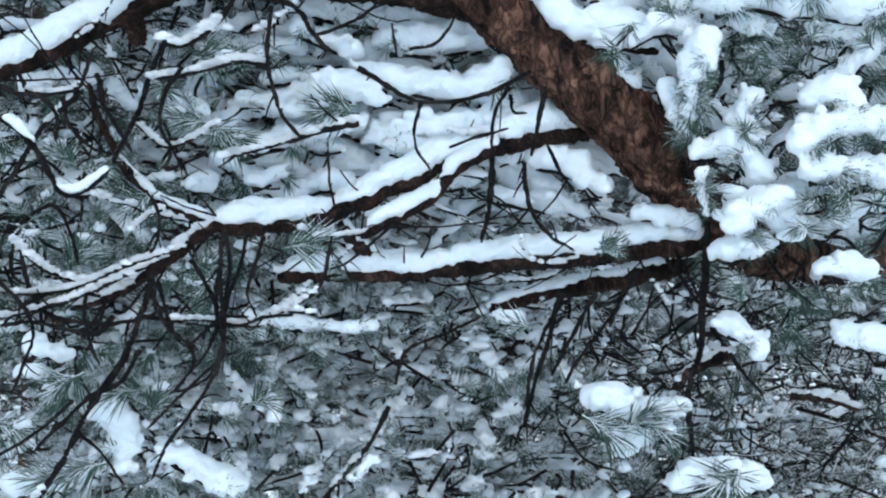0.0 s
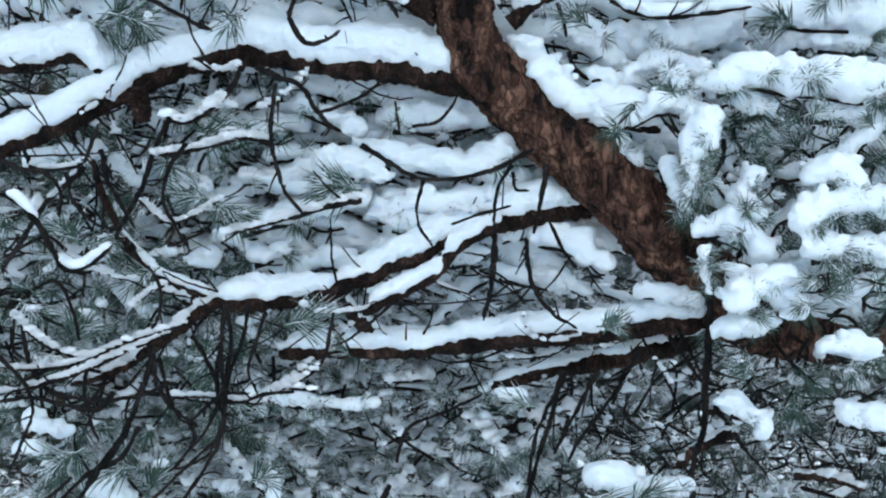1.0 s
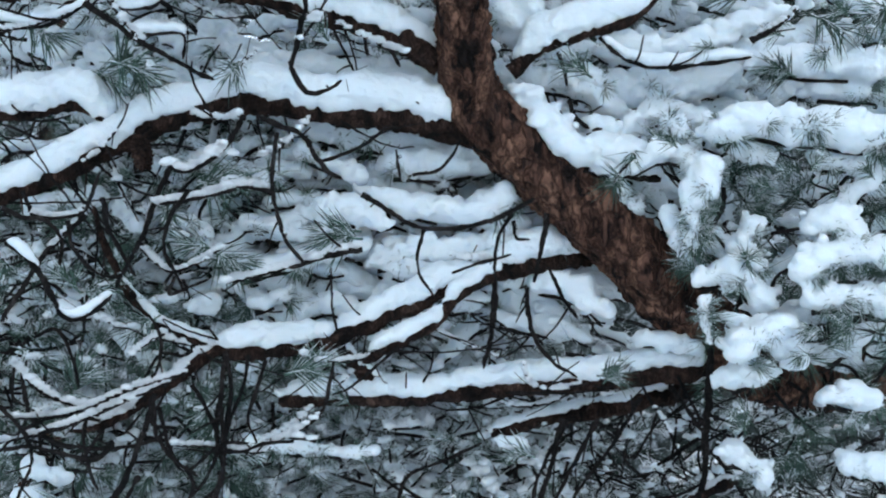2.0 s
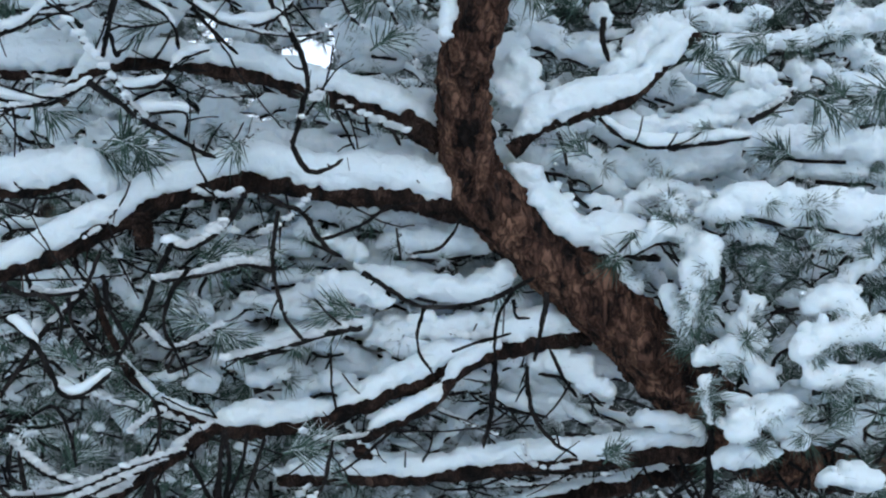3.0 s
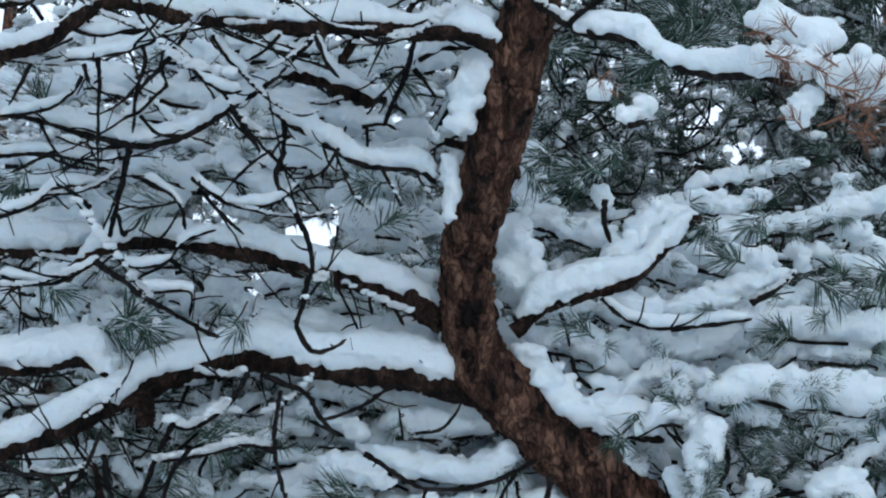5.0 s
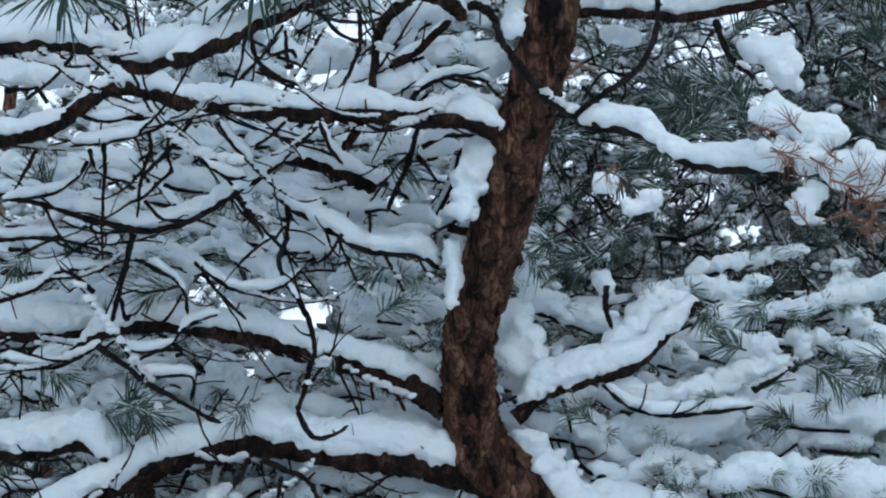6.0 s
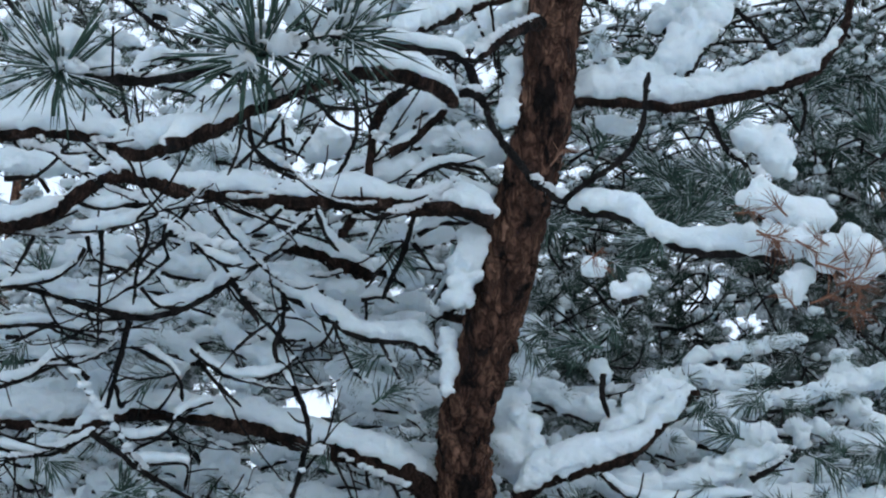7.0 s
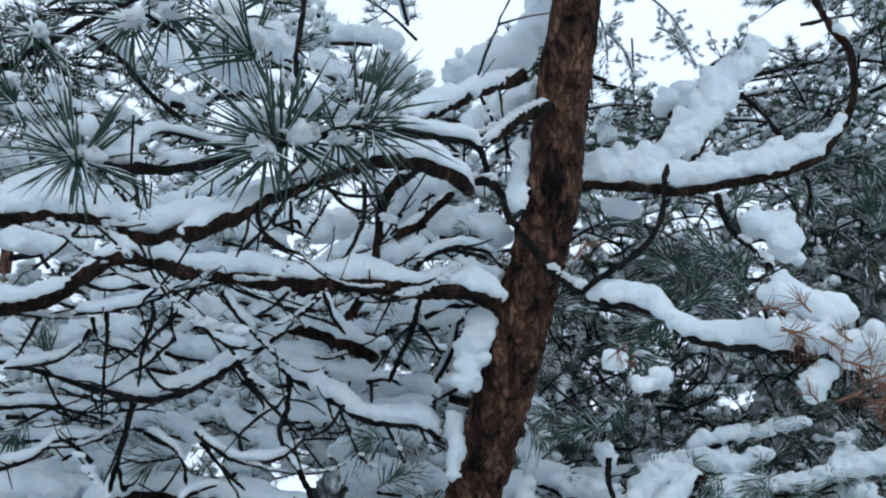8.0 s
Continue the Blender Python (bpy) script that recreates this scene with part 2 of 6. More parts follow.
def roll_of(line, radii, depth, seed):
    """Snow along a branch: round, as deep as it is wide, thin where the branch is steep, and broken here and there."""
    t = ways(line)
    flat = np.clip(1.35 * np.sqrt(np.clip(1 - t[:, 2] ** 2, 0, 1)) - 0.35, 0.0, 1)
    run = np.r_[0, np.cumsum(np.linalg.norm(np.diff(line, axis=0), axis=1))]
    ends = np.clip(np.minimum(run, run[-1] - run) / (0.9 * depth), 0.25, 1) ** 0.6
    vary = np.clip(1 + 0.26 * fbm(line, 0.12, seed), 0.6, 1.4)
    r = (0.56 * depth + 0.12 * np.asarray(radii)) * flat * ends * vary
    rng = np.random.default_rng(seed)
    balls, far = [], 0.0
    while far < run[-1]:
        k = min(int(np.searchsorted(run, far)), len(line) - 1)
        far += max(0.42 * r[k], 0.004)
        if r[k] > 0.2 * depth:
            c = line[k] + [0, 0, (0.35 if radii[k] > 0.013 else 0.55) * radii[k] + (0.74 if radii[k] > 0.013 else 0.86) * r[k]] + rng.uniform(-0.14, 0.14, 3) * r[k]
            balls.append((*c, r[k] * rng.uniform(0.86, 1.12)))
    return balls


def settle(parent, balls, cell, seed, rough=1.0):
    """Snow on a bough: each body of snow that hangs together is a part of its own."""
    b = np.asarray(balls, float)
    d = np.linalg.norm(b[:, None, :3] - b[None, :, :3], axis=2)
    near = d < 0.92 * (b[:, None, 3] + b[None, :, 3])
    label = np.arange(len(b))
    while True:
        fresh = np.where(near, label[None, :], len(b)).min(1)
        if (fresh == label).all():
            break
        label = fresh
    for k in np.unique(label):
        piece("snow", mesh_of("snow", *skin(b[label == k], cell, seed + int(k), rough), None, SNOW), parent)


class Soup:
    """Several pieces gathered into one mesh."""
    def __init__(self):
        self.v, self.q, self.t, self.n = [], [], [], 0

    def add(self, verts, quads, tris=None):
        self.v.append(np.asarray(verts, float))
        for kept, more in ((self.q, quads), (self.t, tris)):
            if more is not None and len(more):
                kept.append(np.asarray(more) + self.n)
        self.n += len(verts)

    def mesh(self, name, mat):
        q = np.vstack(self.q) if self.q else None
        t = np.vstack(self.t) if self.t else None
        return mesh_of(name, np.vstack(self.v), q, t, mat)


def mesh_of(name, verts, quads, tris, mat):
    me = bpy.data.meshes.new(name)
    q = np.asarray(quads if quads is not None else np.zeros((0, 4)), np.int32).reshape(-1, 4)
    t = np.asarray(tris if tris is not None else np.zeros((0, 3)), np.int32).reshape(-1, 3)
    me.vertices.add(len(verts))
    me.vertices.foreach_set("co", np.asarray(verts, np.float32).ravel())
    me.loops.add(q.size + t.size)
    me.loops.foreach_set("vertex_index", np.r_[q.ravel(), t.ravel()].astype(np.int32))
    me.polygons.add(len(q) + len(t))
    me.polygons.foreach_set("loop_start", np.r_[np.arange(len(q)) * 4, q.size + np.arange(len(t)) * 3].astype(np.int32))
    me.polygons.foreach_set("use_smooth", np.ones(len(q) + len(t), bool))
    me.materials.append(mat)
    me.update(calc_edges=True)
    me.validate()
    return me


def piece(name, me, parent=None, label=""):
    ob = new(name, me)
    if parent is not None:
        ob.parent = parent
        ob.matrix_parent_inverse = (parent.matrix_basis if parent.parent is None else Matrix()).inverted()
    return tagged(ob, label) if label else ob


def thing(name, label, category, at=(0, 0, 0), group="", kind=""):
    ob = new(name)
    ob.location = at
    ob.empty_display_size = 0.2
    return tagged(ob, label, category, group, kind)


# ---- pieces shared by the trees ----


def ball(level):
    bm = bmesh.new()
    bmesh.ops.create_icosphere(bm, subdivisions=level, radius=1.0)
    p = np.array([v.co for v in bm.verts])
    f = np.array([[v.index for v in q.verts] for q in bm.faces])
    bm.free()
    return p / np.linalg.norm(p, axis=1, keepdims=True), f


MID_BALL, ROUGH_BALL, TINY_BALL = ball(3), ball(2), ball(1)


def heap(d, rng, lobes=26, tall=0.8):
    """The outline of a heap of snow along directions d: many rounded lobes that run together, about 1 m across."""
    best = np.full(len(d), 0.12)
    for n in range(lobes):
        a, far = rng.uniform(0, 6.28), rng.uniform(0.05, 0.42)
        c = np.array([math.cos(a) * far, math.sin(a) * far * 0.75, rng.uniform(-0.14, 0.20) * (1.2 - far)])
        s = rng.uniform(0.15, 0.24) if n < 4 else rng.uniform(0.07, 0.17)
        b = d @ c
        inside = b * b - c @ c + s * s
        reach = np.where(inside > 0, b + np.sqrt(np.maximum(inside, 0)), 0)
        best = np.log(np.exp(11 * best) + np.exp(11 * reach)) / 11
    p = d * best[:, None]
    p[:, 2] *= np.where(p[:, 2] > 0, tall, tall * 0.75)
    return p


def blob_mesh(name, seed, tall, level):
    """A pillow of snow about 1 m across; it is scaled where it lies."""
    d, f = level
    rng = np.random.default_rng(seed)
    p = heap(d, rng, 24, tall)
    p = p * (1 + 0.20 * fbm(p, 0.4, seed) + 0.11 * fbm(p, 0.16, seed + 4) + 0.05 * lattice(p / 0.07, seed + 2))[:, None]
    soup = Soup()
    soup.add(p, None, f)
    b, g = TINY_BALL if level is MID_BALL else ROUGH_BALL
    for _ in range(20):
        a, w, far = rng.uniform(0, 6.28), rng.uniform(0.035, 0.085), rng.uniform(0.06, 0.20)
        way = np.array([math.cos(a), 0.85 * math.sin(a), rng.uniform(-0.75, 0.35)])
        at = way * rng.uniform(0.26, 0.46) * [1, 1, 0.5]
        push = 1 + 0.25 * ripple(b, 0.9, rng.uniform(0, 50)) + 0.14 * ripple(b, 0.4, rng.uniform(0, 50))
        soup.add(b * push[:, None] * w + (b @ way)[:, None] * way * far + at, None, g)
    return soup.mesh(name, SNOW)


def needles(soup, rng, at, axis, count, length, width, spread=1.0, droop=0.12, plain=False, tail=0.6):
    """Needles round the end of a shoot that points along axis."""
    axis = np.asarray(axis, float) / np.linalg.norm(axis)
    side = np.cross(axis, [0.31, 0.2, 0.93])
    side /= np.linalg.norm(side)
    other = np.cross(axis, side)
    back = rng.uniform(0, tail, (count, 1)) * length
    turn = rng.uniform(0, 6.28, (count, 1))
    wide = np.radians(rng.uniform(12, 64, (count, 1))) * spread + 0.45 * back / length
    d = axis * np.cos(wide) + (side * np.cos(turn) + other * np.sin(turn)) * np.sin(wide)
    a = np.asarray(at) - axis * back
    ln = length * rng.uniform(0.72, 1.1, (count, 1))
    m = a + d * ln * 0.55
    e = a + d * ln - np.array([0, 0, 1.0]) * droop * ln * rng.uniform(0, 1, (count, 1))
    s = np.cross(d, rng.uniform(-1, 1, (count, 3)))
    s /= np.maximum(np.linalg.norm(s, axis=1, keepdims=True), 1e-6)
    q = np.cross(d, s)
    ring = [s, -0.5 * s + 0.87 * q, -0.5 * s - 0.87 * q]
    if plain:
        if width > 0.002:
            soup.add(np.stack([a + width * s, a - width * s, e], 1).reshape(-1, 3), None, np.arange(count)[:, None] * 3 + [0, 1, 2])
            return
        v = np.stack([a + width * k for k in ring] + [e], 1).reshape(-1, 3)
        n = np.arange(count)[:, None] * 4
        soup.add(v, None, np.concatenate([n + [0, 1, 3], n + [1, 2, 3], n + [2, 0, 3]]))
        return
    v = np.stack([a + width * k for k in ring] + [m + width * k for k in ring] + [e], 1).reshape(-1, 3)
    n = np.arange(count)[:, None] * 7
    soup.add(v, np.concatenate([n + [0, 1, 4, 3], n + [1, 2, 5, 4], n + [2, 0, 3, 5]]), np.concatenate([n + [3, 4, 6], n + [4, 5, 6], n + [5, 3, 6]]))


def tuft_mesh(name, seed, mat, count=46, length=0.075, spread=1.0, width=0.0009, tail=0.6):
    """A shoot that points along +x, 1:1 in size."""
    soup = Soup()
    needles(soup, np.random.default_rng(seed), (0, 0, 0), (1, 0, 0), count, length, width, spread, tail=tail)
    line = spline([(-0.06, 0, -0.004), (0, 0, 0)], 0.02)
    soup.add(*tube(line, np.linspace(0.003, 0.002, len(line)), 5))
    return soup.mesh(name, mat)


BLOBS = [blob_mesh("snow_pillow", 11 + 7 * k, 0.75 + 0.1 * (k % 3), MID_BALL) for k in range(10)]
TUFTS = [tuft_mesh("needle_tuft", 5 + k, NEEDLE, 34 + 4 * k, 0.08, 0.85, 0.0016) for k in range(5)]
DRY_TUFTS = [tuft_mesh("dry_tuft", 55 + k, DRY_NEEDLE, 16, 0.07, 1.0, 0.0011) for k in range(3)]
LONG_TUFTS = [tuft_mesh("long_tuft", 75 + k, DEEP_NEEDLE, 20, 0.14, 1.15, 0.0024, 0.12) for k in range(4)]
PALE_TUFTS = [tuft_mesh("pale_tuft", 95 + k, WHITE_NEEDLE, 40, 0.085, 0.9, 0.0012) for k in range(4)]
dice = random.Random(4)


def put(name, me, parent, at, size, turn=(0, 0, 0)):
    ob = piece(name, me, parent)
    size = size if isinstance(size, tuple) else (size, size, size)
    ob.matrix_basis = Matrix.LocRotScale(Vector(at), Euler(turn), Vector(size))
    return ob


def pillow(parent, at, size, tall=1.0):
    """Snow of a given width, resting on a spray of needles."""
    put("snow_pillow", dice.choice(BLOBS), parent, at, (size, size * dice.uniform(0.8, 1.1), size * tall * dice.uniform(0.9, 1.2)), (dice.uniform(-0.2, 0.2), dice.uniform(-0.2, 0.2), dice.uniform(0, 6.28)))


def tuft(parent, at, aim=None, size=1.0, kinds=None, snow=0.6):
    """A spray of needles that points along aim, with a little snow held in it."""
    aim = Vector(aim) if aim else Vector((dice.uniform(-1, 1), dice.uniform(-1, 0.2), dice.uniform(-0.5, 0.6)))
    q = aim.normalized().to_track_quat("X", "Z")
    ob = piece("needle_tuft", dice.choice(kinds or TUFTS), parent)
    ob.matrix_basis = Matrix.LocRotScale(Vector(at), q, Vector((size, size, size)))
    if snow:
        pillow(parent, Vector(at) + aim.normalized() * 0.012 * size + Vector((0, 0, 0.012 * size)), 0.085 * size * snow * dice.uniform(0.8, 1.3), 0.8)


def crusted(line, radii, deep):
    """Snow left in lumps along a thin twig, on its flatter stretches."""
    t = ways(line)
    soup = Soup()
    b, f = TINY_BALL
    far, n = 0.0, 0
    while n < len(line) - 1:
        gone = dice.uniform(0.35, 0.75) * deep
        n += max(1, int(gone / 0.006))
        if n >= len(line) or dice.random() < 0.15 or t[n, 2] ** 2 > 0.6:
            continue
        w = deep * dice.uniform(0.55, 1.0)
        seed = dice.uniform(0, 60)
        push = 1 + 0.20 * ripple(b, 0.9, seed) + 0.10 * ripple(b, 0.4, seed + 3)
        along = t[n] * [1, 1, 0]
        p = b * push[:, None] * [w * 0.55, w * 0.55, w * 0.5]
        p = p + (b @ along)[:, None] * along * w * 0.5
        soup.add(p + line[n] + [0, 0, radii[n] * 0.6 + 0.28 * w], None, f)
    return soup


def spurs(soup, line, radii, every):
    """Short knobs and side twigs along a branch."""
    t = ways(line)
    run = np.linalg.norm(np.diff(line, axis=0), axis=1).sum()
    for _ in range(int(run / every)):
        k = dice.randrange(1, len(line) - 1)
        r = radii[k]
        out = np.array([dice.uniform(-1, 1), dice.uniform(-1, 0.6), dice.uniform(-0.7, 0.9)]) + t[k] * dice.uniform(0.1, 0.9)
        out /= np.linalg.norm(out)
        big = dice.random() < 0.13
        far = dice.uniform(0.03, 0.11) if big else dice.uniform(0.004, 0.013)
        wide = min(r * 0.6, 0.0032) if big else min(r * 0.7, 0.004)
        bend = np.array([0, 0, dice.uniform(-0.25, 0.35)]) * far
        twig = spline([line[k], line[k] + out * far * 0.55, line[k] + out * far + bend], 0.012)
        soup.add(*tube(twig, np.linspace(wide, wide * 0.55, len(twig)), 5, 0.15, 2))


def branchlets(tree, line, radii, every):
    """Thin dead side twigs that leave a limb sideways, droop and turn up at the tip, some of them forked."""
    t = ways(line)
    run = np.linalg.norm(np.diff(line, axis=0), axis=1).sum()
    for _ in range(int(run / every)):
        k = dice.randrange(len(line) // 8, len(line) - 2)
        far = dice.uniform(0.11, 0.34)
        out = t[k] * dice.choice((-0.7, 0.9)) + np.array([dice.uniform(-0.5, 0.5), dice.uniform(-0.7, 0.5), dice.uniform(-0.9, 0.3)])
        out /= np.linalg.norm(out)
        curl = np.array([dice.uniform(-0.3, 0.3), 0, dice.uniform(0.05, 0.5)])
        a = line[k]
        pts = [a, a + out * far * 0.4, a + out * far * 0.75 + curl * far * 0.25, a + out * far + curl * far * 0.7]
        way = spline(pts, 0.009)
        if np.abs(way[:, 0] - np.interp(way[:, 2], STEM[:, 2], STEM[:, 0])).min() < 0.09:
            continue
        way = way + np.stack([fbm(way, 0.03, 5), fbm(way, 0.03, 6), fbm(way, 0.03, 7)], 1) * 0.0022
        wide = dice.uniform(0.0028, 0.0045)
        soup = Soup()
        thin = np.linspace(wide, wide * 0.55, len(way))
        soup.add(*tube(way, thin, 7, 0.18, 2))
        spurs(soup, way, thin, 0.03)
        if dice.random() < 0.6:
            o = way[len(way) // 2]
            e = o + (out * dice.uniform(0.2, 0.5) + np.array([dice.uniform(-0.6, 0.6), dice.uniform(-0.3, 0.3), dice.uniform(-0.6, 0.5)])) * far * 0.6
            fork = spline([o, (o + e) / 2 + curl * 0.02, e], 0.009)
            soup.add(*tube(fork, np.linspace(wide * 0.8, wide * 0.45, len(fork)), 6, 0.18, 3))
        ob = piece("twig", soup.mesh("twig", TWIG), tree)
        if dice.random() < 0.5:
            lumps = crusted(way, thin, dice.uniform(0.012, 0.026))
            if lumps.n:
                tagged(piece("snow", lumps.mesh("snow", SNOW), ob), kind="stuff")


def limb(tree, pts, r0, r1, snow=0.0, mat=None, name="limb", label=""):
    """A tapering branch through a few places, with its snow."""
    r0, r1 = (0.85 * r0, 0.8 * r1) if r0 < 0.011 else (r0, r1)
    smooth = spline(pts, 0.005)
    line = smooth + np.stack([fbm(smooth, 0.022, 5), fbm(smooth, 0.022, 6), fbm(smooth, 0.022, 7)], 1) * min(0.28 * r0, 0.0016)
    line = line + np.stack([fbm(smooth, 0.05, 31), fbm(smooth, 0.05, 47), fbm(smooth, 0.05, 59)], 1) * min(0.3 * r0, 0.003)
    radii = np.linspace(r0, r1, len(line))
    radii = radii * (1 + 0.16 * fbm(line, 0.06, 71)) * np.clip((1 - np.linspace(0, 1, len(line))) * len(line) / 4 + 0.45, 0, 1)
    soup = Soup()
    soup.add(*tube(line, radii, 20 if r0 > 0.011 else 8, 0.18 if r0 > 0.011 else 0.26, 3))
    spurs(soup, line, radii, 0.026 if r0 < 0.012 else 0.05)
    ob = piece(name, soup.mesh(name, mat or (DARK_BARK if r0 > 0.009 else TWIG)), tree, label)
    high = smooth[:, 2].mean() > 2.35 and smooth[:, 0].mean() < 0.1
    if r0 < 0.0125 and high and snow > 0.012 and tree is pine:
        snow = max(0.027, 1.35 * snow)
    if snow > 0.024:
        balls = roll_of(smooth, np.linspace(r0, r1, len(line)), snow, dice.randrange(1000))
        if balls:
            settle(ob, balls, min(max(snow * 0.10, 0.0045), 0.0062), dice.randrange(1000), min(1, snow / 0.06))
    elif snow > 0.012:
        lumps = crusted(smooth, np.linspace(r0, r1, len(line)), snow * 1.35)
        if lumps.n:
            tagged(piece("snow", lumps.mesh("snow", SNOW), ob), kind="stuff")
    if r0 > 0.0095 and smooth[:, 0].mean() < 0.35:
        branchlets(tree, line, radii, 0.085)
    elif high and tree is pine and r0 > 0.005:
        branchlets(tree, line, radii, 0.12)
    return ob


# ---- ground ----
def ground():
    soup = Soup()
    xs = np.r_[np.linspace(-900, -12, 9), np.linspace(-10, 10, 60), np.linspace(12, 900, 9)]
    ys = np.r_[np.linspace(-900, -12, 9), np.linspace(-10, 14, 70), np.linspace(16, 900, 9)]
    gx, gy = np.meshgrid(xs, ys, indexing="ij")
    p = np.stack([gx.ravel(), gy.ravel(), 0 * gx.ravel()], 1)
    p[:, 2] = 0.10 * fbm(p, 1.9, 3) * (np.abs(p[:, 0]) < 11) * (np.abs(p[:, 1]) < 15) - 0.05
    n, k = gx.shape
    i, j = np.meshgrid(np.arange(n - 1), np.arange(k - 1), indexing="ij")
    a = i * k + j
    f = np.stack([a, a + k, a + k + 1, a + 1], -1).reshape(-1, 4)
    return tagged(piece("ground", mesh_of("ground", p, f, None, SNOW)), "snow-covered forest floor under the pines", "ground", kind="structure")


ground()

# ---- the leaning pine ----
pine = thing("pine_tree", "leaning red-barked pine loaded with fresh snow", "tree", (2.6, 5.2, 0))
TRUNK = [
    (2.60, 5.20, -0.20, 0.1400),
    (2.50, 5.05, 0.60, 0.1200),
    (1.606, 4.500, 1.559, 0.0900),
    (1.288, 4.300, 1.640, 0.0720),
    (1.042, 4.150, 1.660, 0.0800),
    (0.812, 3.950, 1.710, 0.0957),
    (0.642, 3.780, 1.823, 0.0914),
    (0.532, 3.700, 1.924, 0.0922),
    (0.426, 3.680, 2.022, 0.0887),
    (0.312, 3.660, 2.126, 0.0855),
    (0.192, 3.640, 2.238, 0.0852),
    (0.090, 3.620, 2.342, 0.0794),
    (0.061, 3.560, 2.440, 0.0706),
    (0.054, 3.500, 2.568, 0.0672),
    (0.079, 3.400, 2.683, 0.0661),
    (0.142, 3.300, 2.867, 0.0654),
    (0.187, 3.220, 3.055, 0.0681),
    (0.241, 3.140, 3.272, 0.0645),
    (0.258, 3.100, 3.451, 0.0655),
    (0.273, 3.050, 3.568, 0.0643),
    (0.298, 3.000, 3.750, 0.0640),
    (0.340, 2.950, 4.168, 0.0692),
    (0.398, 2.900, 4.996, 0.0687),
    (0.688, 2.800, 8.354, 0.0844),
]

STEM = np.array(TRUNK[3:])


def cells(p, seed=0):
    """Distances to the nearest and second nearest of scattered seeds, one to a unit cube, and the nearest one's number."""
    base = np.floor(p).astype(np.int64)
    near, next_, who = np.full(len(p), 9.0), np.full(len(p), 9.0), np.zeros(len(p))
    for n in range(27):
        k = base + [n // 9 - 1, n // 3 % 3 - 1, n % 3 - 1]
        h = k @ [12.9898, 78.233, 37.719] + seed
        j = np.stack([np.modf(np.abs(np.sin(h + 1.7 * m)) * 43758.5)[0] for m in range(3)], 1)
        d = np.linalg.norm(k + j - p, axis=1)
        closer = d < near
        next_ = np.where(closer, near, np.minimum(next_, d))
        who = np.where(closer, 2 * j[:, 0] - 1, who)
        near = np.where(closer, d, near)
    return near, next_, who


def trunk(tree):
    p = np.array(TRUNK)
    line = spline(p[:, :3], 0.007)
    far = np.linspace(0, 1, len(line))
    key = np.r_[0, np.cumsum(np.linalg.norm(np.diff(p[:, :3], axis=0), axis=1))]
    radii = np.interp(far, key / key[-1], p[:, 3])
    sides = 60
    v, q, t = tube(line, radii, sides)
    n = len(line) * sides
    a = np.tile(np.linspace(0, 2 * np.pi, sides, endpoint=False), len(line))
    run = np.repeat(far * key[-1], sides)
    r = np.repeat(radii, sides)
    w = np.stack([np.cos(a) * r, np.sin(a) * r, run * 0.5], 1)
    w = w + 0.012 * np.stack([fbm(w, 0.03, 1), fbm(w, 0.03, 2), fbm(w, 0.03, 3)], 1)
    near, next_, who = cells(w / 0.021, 3)
    low = np.repeat(np.clip((0.62 - far) * 6, 0.22, 0.85), sides)
    plate = np.clip((next_ - near) * 3.4, 0, 1) * (0.6 + 0.5 * who)
    lift = low * (0.013 * plate + 0.008 * fbm(w, 0.05, 6)) + 0.0016 * fbm(w, 0.008, 8)
    mid = np.repeat(line, sides, axis=0)
    out = (v[:n] - mid) / r[:, None]
    v[:n] = mid + out * (r + lift - 0.004)[:, None]
    return piece("trunk", mesh_of("trunk", v, q, t, BARK), tree, "flaking red-brown bark")


trunk(pine)


def tufts(tree, deep, rows, kinds=None, snow=0.3, scale=0.062, rise=(-0.8, 0.7)):
    for x, z, w in rows:
        tuft(tree, (x, deep + dice.uniform(-0.03, 0.03), z), (dice.choice((-1, 1)) * dice.uniform(0.2, 1.0), dice.uniform(-0.6, 0.1), dice.uniform(*rise)), 0.78 * w / scale, kinds, snow)


def dry_tufts(tree, deep, rows):
    tufts(tree, deep, rows, DRY_TUFTS, 0, 0.075)


def chain(pts, rng):
    """Close-set places along a line of (x, y, z, radius), uneven, with lobes on the upper side."""
    p = np.array(pts, float)
    line = spline(p[:, :3], 0.006)
    key = np.r_[0, np.cumsum(np.linalg.norm(np.diff(p[:, :3], axis=0), axis=1))]
    r = np.interp(np.linspace(0, key[-1], len(line)), key, p[:, 3])
    balls, far = [], 0.0
    while far < len(line):
        k = int(far)
        far += max(1.0, 0.4 * r[k] / 0.006)
        w = r[k] * rng.uniform(0.62, 0.95)
        balls.append((*(line[k] + rng.uniform(-0.22, 0.22, 3) * r[k]), w))
        for _ in range(3):
            a = rng.uniform(0, 6.28)
            lobe = np.array([math.cos(a), math.sin(a), rng.uniform(-0.6, 0.8)]) * r[k] * 0.78
            balls.append((*(line[k] + lobe), r[k] * rng.uniform(0.22, 0.46)))
    return line, r, balls


